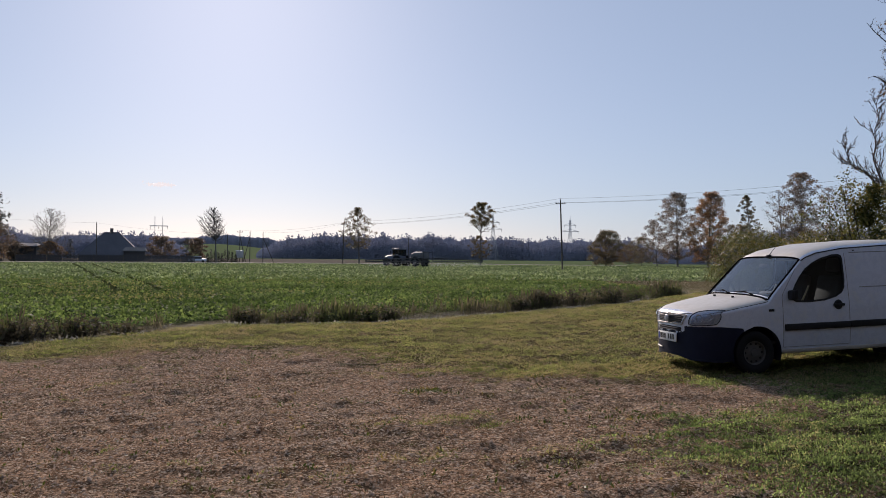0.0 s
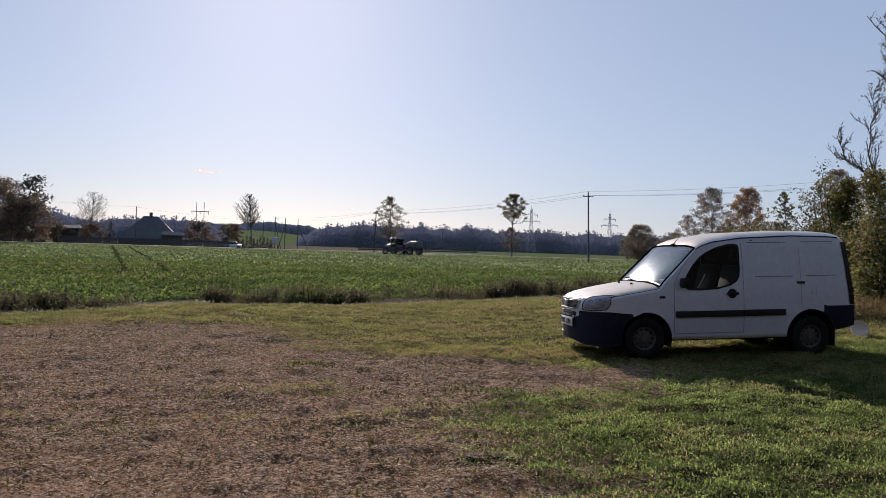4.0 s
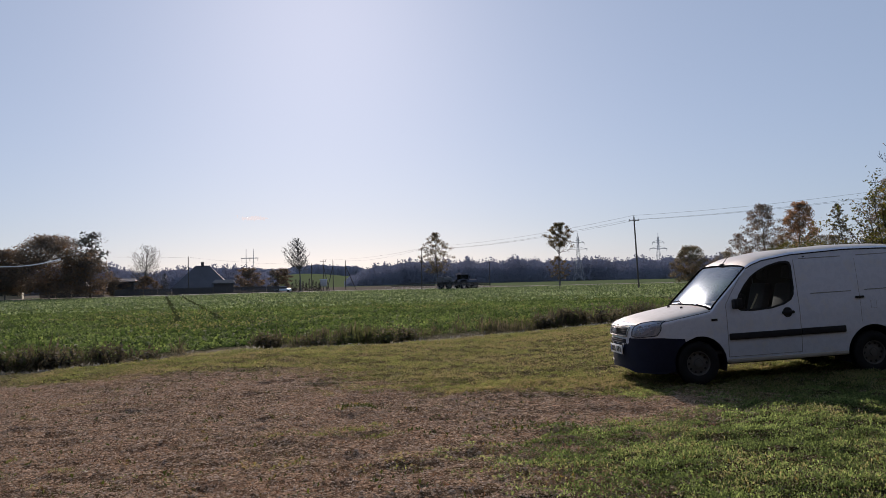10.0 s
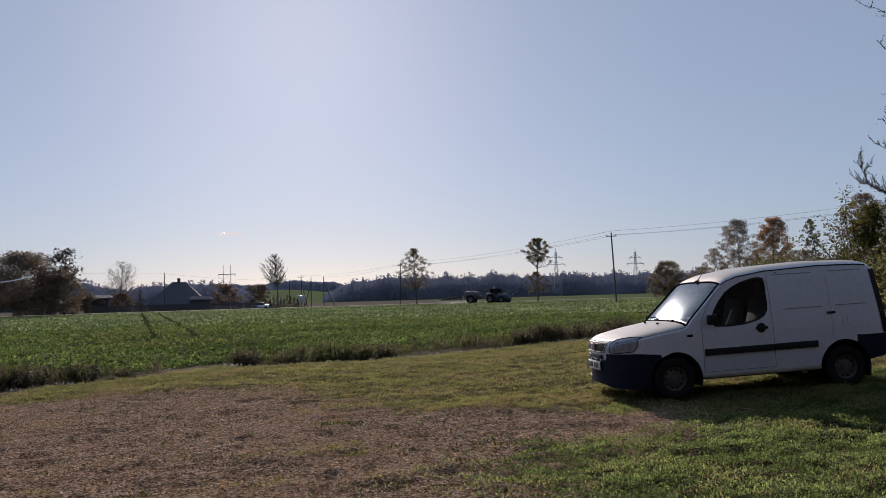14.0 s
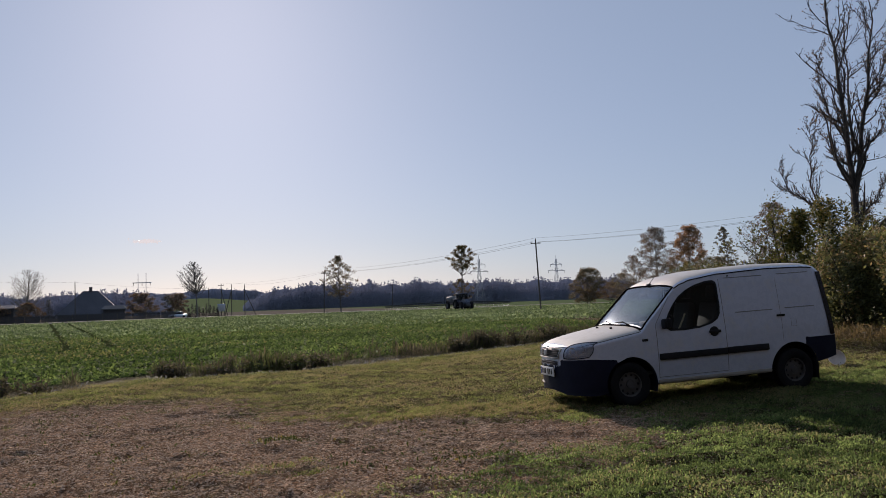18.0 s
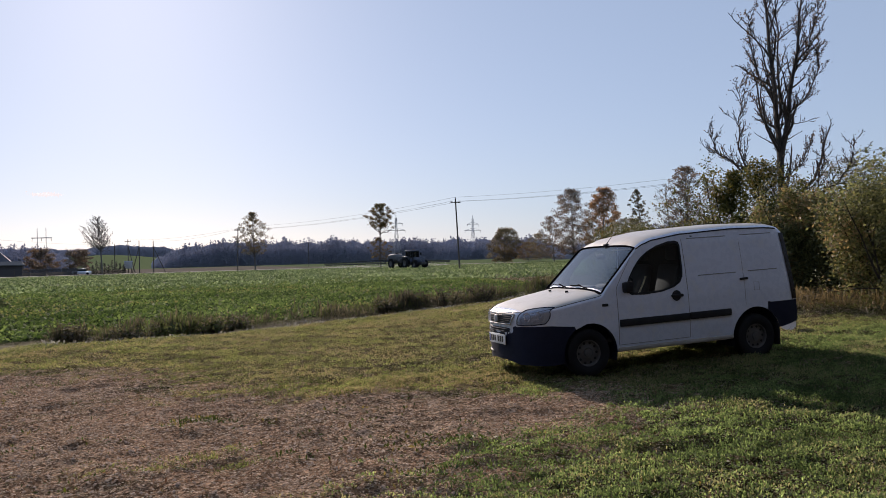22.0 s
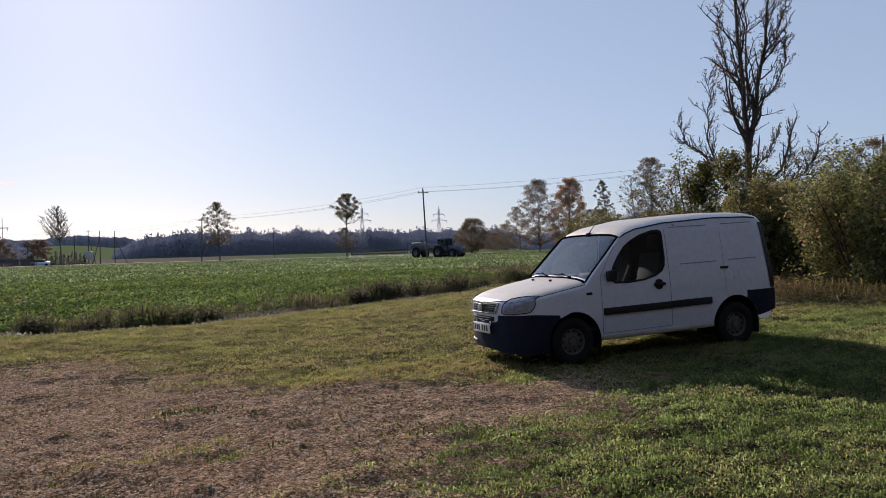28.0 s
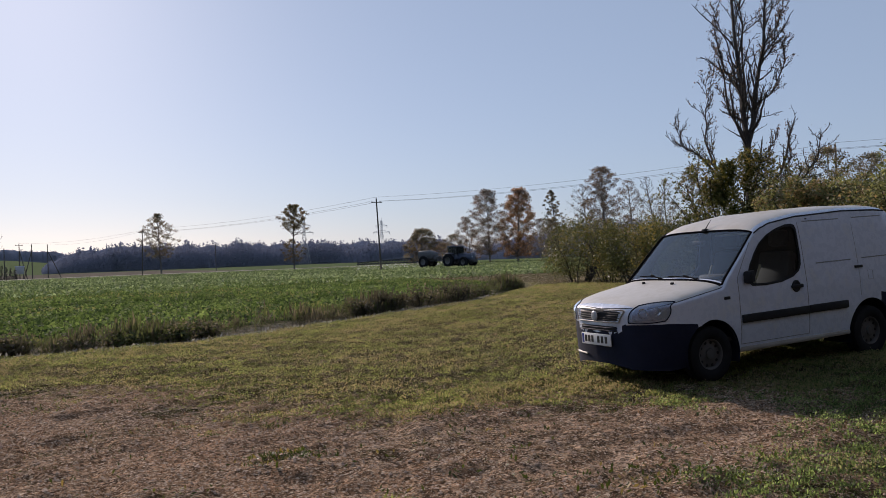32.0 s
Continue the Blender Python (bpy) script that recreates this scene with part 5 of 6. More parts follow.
    # grilles, lamps and number plate on the nose
    def nose(y, z, off=0.0):
        lo, hi = -0.87, 0.2
        for _ in range(40):
            mid = (lo + hi) / 2
            zs = float(zt(mid) - cap(mid))
            if z <= zs:
                w = float(skin(mid, z))
            else:
                q = min(1.0, (z - zs) / float(cap(mid)))
                w = float(skin(mid, zs)) * math.cos(math.asin(min(1, q ** (1 / 0.9)))) ** 0.55
            if w < abs(y):
                lo = mid
            else:
                hi = mid
        return Vector((hi - off, yc + y, z))
    def nose_panel(name, pts, mat, off, label="", thick=0.02, parent=None, cut=8, curve=0.0, bulge=0.0):
        """A panel that follows the nose; pts: corners (y, z) in order, cut finely."""
        (a, b, c, d) = pts
        vs, fs = [], []
        for i in range(cut + 1):
            for j in range(cut + 1):
                u, v = 2 * i / cut - 1, 2 * j / cut - 1
                e = off + bulge * (1 - u * u) * (1 - v * v) - thick * (1 if i in (0, cut) or j in (0, cut) else 0)
                u, v = 0.5 + 0.5 * u * math.sqrt(1 - curve * v * v / 2), 0.5 + 0.5 * v * math.sqrt(1 - curve * u * u / 2)
                y = (a[0] * (1 - u) + b[0] * u) * (1 - v) + (d[0] * (1 - u) + c[0] * u) * v
                z = (a[1] * (1 - u) + b[1] * u) * (1 - v) + (d[1] * (1 - u) + c[1] * u) * v
                vs.append(nose(y, z, e))
        for i in range(cut):
            for j in range(cut):
                fs.append((i * (cut + 1) + j, (i + 1) * (cut + 1) + j, (i + 1) * (cut + 1) + j + 1, i * (cut + 1) + j + 1))
        return raw(name, vs, fs, mat, parent or t, label, shade=True)
    gr = nose_panel("grille", ((-0.36, 0.715), (0.36, 0.715), (0.42, 0.835), (-0.42, 0.835)), BLACK_PLASTIC, 0.012, "black slatted grille with a bright surround")
    for z in (0.735, 0.76, 0.785, 0.81):
        part("slat", tube([nose(y, z, 0.02) for y in np.linspace(-0.36 - (z - 0.715) * 0.4, 0.36 + (z - 0.715) * 0.4, 11)], 0.004, 5), BLACK_PLASTIC, gr)
    loop = [(y, 0.71) for y in np.linspace(-0.37, 0.37, 9)] + [(0.4, 0.77), (0.43, 0.84)] + [(y, 0.845) for y in np.linspace(0.4, -0.4, 9)] + [(-0.43, 0.84), (-0.4, 0.77), (-0.37, 0.71)]
    part("surround", tube([nose(y, z, 0.016) for y, z in loop], 0.009, 6), DIRTY_WHITE, gr, "bright grille surround")
    part("badge", lathe(((0.0, 0.016), (0.045, 0.013), (0.058, 0.0)), 20, Matrix.Translation(nose(0, 0.775, 0.03)) @ pose(0, 0, 0, 0, -90, 0)), GALVANISED, gr, "round plain badge")
    g2 = nose_panel("lower_grille", ((-0.36, 0.6), (0.36, 0.6), (0.37, 0.67), (-0.37, 0.67)), BLACK_PLASTIC, 0.012, "black lower air intake")
    for z in (0.62, 0.65):
        part("slat", tube([nose(y, z, 0.018) for y in np.linspace(-0.35, 0.35, 9)], 0.006, 5), BUMPER, g2)
    # pale strip stands for the sun's reflection at the lip's far end
    part("lip_glint", tube([nose(y, 0.33, 0.005) for y in np.linspace(0.22, 0.5, 6)], 0.012, 6), DIRTY_WHITE, t, "pale strip standing for sunlight on the bumper lip")
    px = nose(0, 0.5, 0.02).x
    pl = part("number_plate", box(px - 0.014, px, yc - 0.27, yc + 0.27, 0.445, 0.575, 0.004), PLATE, t, "white number plate with dark bars")
    part("blue_band", box(px - 0.017, px - 0.014, yc + 0.22, yc + 0.255, 0.46, 0.565), PLATE_BLUE, pl)
    for k in (-0.19, -0.12, -0.05, 0.06, 0.12, 0.18):
        part("bar", box(px - 0.018, px - 0.014, yc + k - 0.02, yc + k + 0.02, 0.475, 0.55), CHARACTER, pl)
    for s in (-1, 1):
        shape = ((s * 0.46, 0.695), (s * 0.80, 0.705), (s * 0.815, 0.93), (s * 0.53, 0.90))
        lamp = nose_panel("headlamp", shape, LAMP_GLASS, 0.01, "large clear headlamp", 0.008, None, 12, 0.45, 0.016)
        rim = lamp.data.vertices
        edge = [k * 13 for k in range(13)] + [12 * 13 + k for k in range(1, 13)] + [k * 13 + 12 for k in range(11, -1, -1)] + [k for k in range(11, -1, -1)]
        part("lamp_seal", tube([rim[k].co.copy() + Vector((-0.006, 0, 0)) for k in edge], 0.006, 5), BUMPER, lamp, "dark lamp seal")
        nose_panel("reflector", shape, REFLECTOR, 0.003, "", 0.02, lamp, 8, 0.45)
        for yy, zz, rr in ((0.63, 0.805, 0.055), (0.735, 0.825, 0.045)):
            q = nose(s * yy, zz, 0.006)
            part("lamp_bowl", lathe(((rr, 0.006), (rr * 0.8, 0.0), (rr * 0.35, -0.012), (0.0, -0.014)), 18, Matrix.Translation(q) @ pose(0, 0, 0, 0, -90, -s * 35)), CHROME, lamp, "round chrome lamp bowl")
        # door mirror, handle, moulding, repeater
        door = near if s < 0 else far
        mir = part("mirror", box(0.5, 0.56, -0.11, 0.0, -0.07, 0.07, 0.025), BLACK_PLASTIC, t, "black door mirror")
        mir.matrix_basis = Matrix.Translation((0.02, yc + s * (0.845 + (0.16 if s > 0 else 0.0)), 1.09))
        part("mirror_foot", box(0.56, 0.66, -0.03 if s < 0 else -0.13, 0.02 if s < 0 else -0.11, -0.06, 0.07, 0.01), BLACK_PLASTIC, mir)
        h = part("handle_bowl", lathe(((0.0, 0.006), (0.058, 0.012), (0.072, 0.0)), 20, Matrix.Translation(surf(1.33, 0.925, 0.0, s)) @ pose(0, 0, 0, 90 if s < 0 else -90, 0, 0)), BLACK_PLASTIC, door, "black round door handle recess")
        part("handle", box(1.24, 1.425, (yc + s * 0.87) - 0.014, (yc + s * 0.87) + 0.014, 0.905, 0.945, 0.012), BLACK_PLASTIC, door, "black door handle")
        y0 = yc + s * 0.866
        part("side_moulding", box(0.455, 1.507, y0 - 0.016, y0 + 0.016, 0.592, 0.684, 0.012), BLACK_PLASTIC, door, "black rubbing strip")
        part("side_moulding", box(1.513, 2.165, y0 - 0.016, y0 + 0.016, 0.594, 0.687, 0.012), BLACK_PLASTIC, t, "black rubbing strip")
        part("side_repeater", box(0.215, 0.305, (yc + s * 0.852) - 0.01, (yc + s * 0.852) + 0.01, 0.87, 0.905, 0.006), BLACK_PLASTIC, t, "dark side lamp")
        # seams and pressed lines
        def seam(pts, r=0.0045):
            part("seam", tube([surf(x, z, -0.001, s) for x, z in pts], r, 5), SEAM, t)
        seam([(0.44, z) for z in np.linspace(0.36, 1.06, 12)] + [(0.45, 1.1), (0.56, 1.27), (0.7, 1.47)])
        seam([(1.51, z) for z in np.linspace(0.36, 1.66, 18)])
        seam([(x, 0.36) for x in np.linspace(0.44, 1.51, 8)])
        seam([(2.42, z) for z in np.linspace(0.72, 1.62, 12)], 0.003)
        for xa, xb, z in ((1.6, 2.22, 1.665), (2.46, 3.05, 1.668), (1.7, 2.3, 1.165), (2.5, 3.02, 1.17)):
            seam([(x, z) for x in np.linspace(xa, xb, 9)], 0.007)
        part("slide_handle", box(2.35, 2.48, (yc + s * 0.85) - 0.012, (yc + s * 0.85) + 0.012, 1.055, 1.085, 0.006), BLACK_PLASTIC, t, "dark recessed handle")
        seam([(2.575, 0.9), (2.575, 1.01), (2.66, 1.01), (2.66, 0.9), (2.575, 0.9)], 0.003)
        # rear lamp column
        vs2 = []
        for z in np.linspace(0.73, 1.66, 16):
            for x in (3.2, 3.25, 3.298):
                vs2.append(surf(x, z, 0.008, s))
        raw("rear_lamp", vs2, [(i * 3 + k, i * 3 + k + 1, i * 3 + k + 4, i * 3 + k + 3) for i in range(15) for k in (0, 1)], RED_LENS, t, "tall dark red lamp column", shade=True)
        # wheels
        for hub_x, hz in ((0.0, 0.30), (2.58, 0.27)):
            yw = yc + s * 0.755
            w = empty("wheel", Matrix(), "", "")
            w.parent = t
            for key in ("label", "category"):
                if key in w:
                    del w[key]
            m = Matrix.Translation((hub_x, yw, hz)) @ pose(0, 0, 0, 90 if s < 0 else -90, 0, 0)
            part("tyre", lathe(((0.15, -0.09), (0.27, -0.095), (0.295, -0.08), (0.305, -0.04), (0.305, 0.04), (0.295, 0.075), (0.27, 0.09), (0.2, 0.085), (0.165, 0.06)), 36, m), RUBBER, w, "black worn tyre")
            part("rim", lathe(((0.168, 0.05), (0.168, 0.07), (0.155, 0.066), (0.147, 0.03), (0.11, 0.035), (0.07, 0.05), (0.055, 0.045), (0.05, 0.065), (0.0, 0.07)), 36, m), STEEL, w, "dull silver steel rim")
            for k in range(10):
                a = k * 0.6283
                q = m @ Matrix.Translation((0.128 * math.cos(a), 0.128 * math.sin(a), 0.034))
                part("vent_hole", lathe(((0.0, 0.004), (0.016, 0.003), (0.018, 0.0)), 8, q), BLACK_PLASTIC, w)
            cx, cz, r = arcs[0] if hub_x < 1 else arcs[1]
            vs3, fs3 = [], []
            for k in range(21):
                a = -0.35 + (math.pi + 0.7) * k / 20
                for d in (0.845, 0.45):
                    vs3.append((cx + r * math.cos(a), yc + s * d, max(0.12, cz + r * math.sin(a))))
            for k in range(20):
                fs3.append((2 * k, 2 * k + 1, 2 * k + 3, 2 * k + 2))
            lin = raw("arch_liner", vs3, fs3, BUMPER, t, "black wheel arch liner", shade=True)
            vs4 = [(cx + r * math.cos(a), yc + s * 0.45, max(0.15, cz + r * math.sin(a))) for a in np.linspace(0, math.pi, 14)]
            raw("arch_back", vs4, [list(range(14))], BUMPER, lin)
        part("mud_flap", box(2.93, 2.945, yc + s * 0.76 - 0.1, yc + s * 0.76 + 0.1, 0.12, 0.42, 0.004), RUBBER, t, "black mud flap")
    part("underbody", box(-0.6, 3.1, yc - 0.55, yc + 0.55, 0.22, 0.34, 0.03), BUMPER, t, "dark underbody")
    for (xa, xb) in ((0.42, 2.2),):
        for s in (-1, 1):
            part("sill", box(xa, xb, yc + s * 0.8 - 0.05, yc + s * 0.8 + 0.03, 0.27, 0.33, 0.02), DIRTY_WHITE, t, "dirty white sill")
    # rear face
    rear = [V[-1, j] for j in range(nj)]
    ringv = [(p[0], yc - abs(p[1]), p[2]) for p in rear] + [(p[0], yc + abs(p[1]), p[2]) for p in rear[::-1]]
    raw("rear_doors", ringv, [list(range(len(ringv)))], WHITE, t)
    # roof aerial, washer jets
    a = part("aerial", tube([(0.80, yc - 0.02, 1.63), (0.86, yc - 0.02, 1.70), (0.93, yc - 0.02, 1.775)], (0.009, 0.005, 0.003), 6), BLACK_PLASTIC, t, "short black roof aerial")
    part("aerial_foot", box(0.78, 0.86, yc - 0.05, yc + 0.01, 1.625, 1.66, 0.012), BLACK_PLASTIC, a)
    for s in (-1, 1):
        part("roof_strip", tube([(V[i, rows, 0], yc + s * (abs(V[i, rows, 1]) + 0.001), V[i, rows, 2] + 0.012) for i in range(ni) if 0.8 <= st[i] < 3.2], 0.009, 5), BLACK_PLASTIC, t, "black roof gutter strip")
    for y in (-0.25, 0.25):
        part("washer_jet", box(0.02, 0.055, yc + y - 0.015, yc + y + 0.015, 1.045, 1.075, 0.006), BLACK_PLASTIC, t)
    part("bonnet_seam", tube([nose(y, 0.855 + 0.02 * abs(y), 0.002) for y in np.linspace(-0.5, 0.5, 15)], 0.004, 5), BLACK_PLASTIC, t)
    for s in (-1, 1):
        j = rows + 1
        part("bonnet_seam", tube([(V[i, j, 0], yc + s * abs(V[i, j, 1]), V[i, j, 2] + 0.001) for i in range(ni) if -0.72 < st[i] < 0.23], 0.0045, 5), BLACK_PLASTIC, t)
    # cabin
    part("cabin_floor", box(0.2, 1.66, yc - 0.75, yc + 0.75, 0.4, 0.44), DARK_INSIDE, t)
    part("bulkhead", box(1.66, 1.69, yc - 0.76, yc + 0.76, 0.4, 1.7), DARK_INSIDE, t, "dark cargo bulkhead")
    d = part("dashboard", box(0.3, 0.68, yc - 0.74, yc + 0.74, 0.7, 1.06, 0.06), DARK_INSIDE, t, "dark dashboard")
    part("instrument_hood", box(0.52, 0.72, yc - 0.55, yc - 0.15, 1.03, 1.12, 0.03), DARK_INSIDE, d)
    part("centre_hood", box(0.48, 0.68, yc - 0.08, yc + 0.25, 1.03, 1.1, 0.03), DARK_INSIDE, d)
    bm = bmesh.new()
    m = Matrix.Translation((0.84, yc - 0.36, 1.02)) @ pose(0, 0, 0, 0, -62, 0)
    add_tube(bm, [m @ Vector((0.19 * math.cos(a), 0.19 * math.sin(a), 0)) for a in np.linspace(0, 6.283, 25)], 0.014, 6)
    add_rod(bm, m @ Vector((-0.18, 0, 0)), m @ Vector((0.18, 0, 0)), 0.016, n=6)
    add_rod(bm, m @ Vector((0, 0, 0.0)), m @ Vector((0, 0, -0.3)), 0.03, n=8)
    part("steering_wheel", bm, BLACK_PLASTIC, t, "black steering wheel")
    for y in (-0.38, 0.38):
        st2 = part("seat", box(0.98, 1.5, yc + y - 0.25, yc + y + 0.25, 0.62, 0.8, 0.06), SEAT_CLOTH, t, "grey cloth seat")
        b = part("backrest", box(-0.07, 0.07, -0.24, 0.24, 0, 0.62, 0.05), SEAT_CLOTH, st2)
        b.matrix_basis = Matrix.Translation((1.46, yc + y, 0.72)) @ pose(0, 0, 0, 0, 14, 0)
        hd = part("headrest", box(-0.05, 0.05, -0.13, 0.13, 0, 0.2, 0.04), SEAT_CLOTH, st2)
        hd.matrix_basis = Matrix.Translation((1.62, yc + y, 1.38)) @ pose(0, 0, 0, 0, 10, 0)
        # narrow pale slanting strip at each seat
        part("belt", tube([(1.02, yc + y - 0.26, 1.2), (0.97, yc + y - 0.26, 1.1), (0.9, yc + y - 0.26, 0.98)], 0.014, 5), PALE_CLOTH, st2, "narrow pale slanting strip beside the seat")
    part("sun_visor", box(0.86, 1.0, yc - 0.62, yc - 0.12, 1.56, 1.58, 0.008), PALE_CLOTH, t, "pale folded sun visor")
    part("cabin_mirror", box(0.72, 0.75, yc - 0.11, yc + 0.11, 1.46, 1.52, 0.01), BLACK_PLASTIC, t)
    return t


van()

# ---- ground cover ----
def scatter(n, x0, x1, y0, y1, seed):
    rng = np.random.default_rng(seed)
    return rng, rng.uniform(x0, x1, n), rng.uniform(y0, y1, n)


def clumps(seed, n, x0, x1, y0, y1, k, low, high):
    """Blade roots gathered in small domed tufts, thinning out towards the gravel."""
    rng, cx, cy = scatter(n, x0, x1, y0, y1, seed)
    patch = (lumps(cx / 1.1, cy / 0.7) - 0.5) * 1.1 + (lumps(cx / 0.3 + 9, cy / 0.22) - 0.5) * 1.0
    keep = (1 - yard_mask(cx, cy) + 0.42 * patch > rng.uniform(0.14, 0.95, len(cx))) & (cy < ditch_y(cx) + 0.2) & (cx < np.minimum(np.where(cy > 9, 13, 7.2), -3.4 + 1.25 * (cy + 8.8)))
    cx, cy = cx[keep], cy[keep]
    reach = rng.uniform(low, high, len(cx))
    ang, rad = rng.uniform(0, 6.283, (len(cx), k)), np.sqrt(rng.random((len(cx), k)))
    x = (cx[:, None] + 1.6 * reach[:, None] * rad * np.cos(ang)).ravel()
    y = (cy[:, None] + reach[:, None] * rad * np.sin(ang)).ravel()
    z = land(x, y) + (np.maximum(0, 0.45 * reach[:, None] * (1 - rad ** 2))).ravel()
    lush = (np.repeat(cx, k) > -4.0) & (np.repeat(cy, k) + rng.normal(0, 0.5, len(x)) < -0.6 + 0.5 * np.repeat(cx, k).clip(0, 4))
    return rng, np.stack([x, y, z], -1), lush


def lawn():
    # short blades and clover, close by and further off
    for seed, area, k, reach, size in ((41, (36000, -9, 8, -7, 1.5), 24, (0.03, 0.12), 0.032), (42, (46000, -11.5, 13, 1.5, 21), 13, (0.05, 0.14), 0.036)):
        rng, pts, lush = clumps(seed, *area, k, *reach)
        fine = rng.random(len(pts)) < 0.5
        for want, mat, text in ((lush, GREEN_LAWN, "short green lawn"), (~lush, LAWN_LEAF, "short patchy yellowing grass")):
            tagged(leaves("lawn_grass", pts[want & fine], size, mat, rng, None, text + " of narrow blades", "stuff", up=0.6, aspect=0.26, bend=0.12), category="grass")
            tagged(leaves("lawn_clover", pts[want & ~fine], size * 0.56, mat, rng, None, "small clover leaves in the " + text, "stuff", up=0.55, aspect=0.75), category="grass")
    # weed tufts in the gravel and lawn
    rng, x, y = scatter(1100, -13, 6, -8, 9, 43)
    pts = []
    for a, b in zip(x, y):
        k = int(rng.integers(3, 16))
        r = rng.uniform(0.03, 0.12)
        pts.append(np.stack([a + rng.normal(0, r, k), b + rng.normal(0, r, k), np.zeros(k)], -1))
    for a, b, k, r in ((-4.70, -0.28, 330, 0.17), (-3.13, 0.33, 120, 0.16), (-2.9, -2.3, 240, 0.3), (-2.3, -2.6, 240, 0.3), (-3.1, -3.3, 150, 0.25), (-1.3, -0.3, 80, 0.15)):
        pts.append(np.stack([a + rng.normal(0, r, k), b + rng.normal(0, r * 0.7, k), np.zeros(k)], -1))
    pts = np.concatenate(pts)
    pts[:, 2] = land(pts[:, 0], pts[:, 1])
    tagged(leaves("weed_tufts", pts, 0.045, WEED_LEAF, rng, None, "low green weeds growing through the gravel", "stuff", up=0.25, aspect=0.35), category="weeds")
    rng, x, y = scatter(85000, -14, 3, -8.5, 8.5, 44)
    scruff = lumps(x / 0.4 + 3, y / 0.25) * 0.6 + lumps(x / 1.3, y / 0.8) * 0.6
    keep = (yard_mask(x, y) > rng.uniform(0.05, 0.5, len(x))) & (scruff > rng.uniform(0.3, 0.9, len(x)))
    x, y = x[keep], y[keep]
    tagged(leaves("dry_litter", np.stack([x, y, land(x, y) + 0.002], -1), 0.034, STRAW, rng, None, "short brown stubble and straw on the gravel", "stuff", up=0.3, aspect=0.22), category="litter")


def pebbles():
    rng, x, y = scatter(52000, -12.5, 0, -7.5, 5.5, 45)
    keep = yard_mask(x, y) > rng.uniform(0.2, 0.7, len(x))
    x, y = x[keep], y[keep]
    n = len(x)
    r = 0.004 + 0.017 * rng.random(n) ** 3
    j = rng.uniform(0.6, 1.3, (5, n)) * r
    z = land(x, y)
    v = np.stack([np.stack(q, -1) for q in ((x + j[0], y, z - 0.002), (x, y + j[1], z - 0.002), (x - j[2], y, z - 0.002), (x, y - j[3], z - 0.002), (x, y, z + j[4] * 0.8))], 1).reshape(-1, 3)
    f = (np.arange(n)[:, None, None] * 5 + np.array([(0, 1, 4), (1, 2, 4), (2, 3, 4), (3, 0, 4)])).reshape(-1, 3)
    tagged(finish("gravel_stones", leaf_mesh("gravel_stones", v, f), STONE, None, "small loose stones of the gravel yard", False, "stuff"), category="gravel")


def crop():
    rng, x, y = scatter(130000, -60, 45, 8, 60, 51)
    y = 8 + (y - 8) ** 1.0
    d = y - ditch_y(x)
    keep = (d > 2.3) & (abs(x + 4.5) < 8 + (y + 10) * 0.62) & (rng.random(len(x)) < np.clip(26 / (y + 6), 0.2, 1))
    x, y = x[keep], y[keep]
    wheel = np.minimum(abs(x + 15.0 + (y - 32) * 0.266), abs(x + 12.9 + (y - 32) * 0.259))
    ok = (wheel > 0.22) | (y < 29)
    x, y = x[ok], y[ok]
    x = np.repeat(x, 5) + rng.normal(0, 0.07, len(x) * 5)
    y = np.repeat(y, 5) + rng.normal(0, 0.07, len(y) * 5)
    z = land(x, y) + rng.uniform(0.01, 0.12, len(x)) * smooth(2.0, 7.0, y - ditch_y(x)) + 0.01
    near = leaves("crop_leaves", np.stack([x, y, z], -1), 0.115, CROP_LEAF, rng, None, "dense low green leaf crop", "stuff", up=0.1, aspect=0.75)
    tagged(near, category="crop")
    rng, x, y = scatter(330000, -130, 110, 45, 172, 52)
    keep = (abs(x + 4.5) < 12 + (y + 10) * 0.66) & (rng.random(len(x)) < np.clip(70 / y, 0.3, 1))
    x, y = x[keep], y[keep]
    wheel = np.minimum(abs(x + 15.0 + (y - 32) * 0.266), abs(x + 12.9 + (y - 32) * 0.259))
    x, y = x[wheel > 0.3], y[wheel > 0.3]
    z = land(x, y) + rng.uniform(0.02, 0.12, len(x))
    tagged(leaves("crop_leaves", np.stack([x, y, z], -1), 0.22, FAR_CROP_GLINT, rng, None, "dense low green leaf crop stretching to the road", "stuff", up=0.12, aspect=0.75), category="crop")


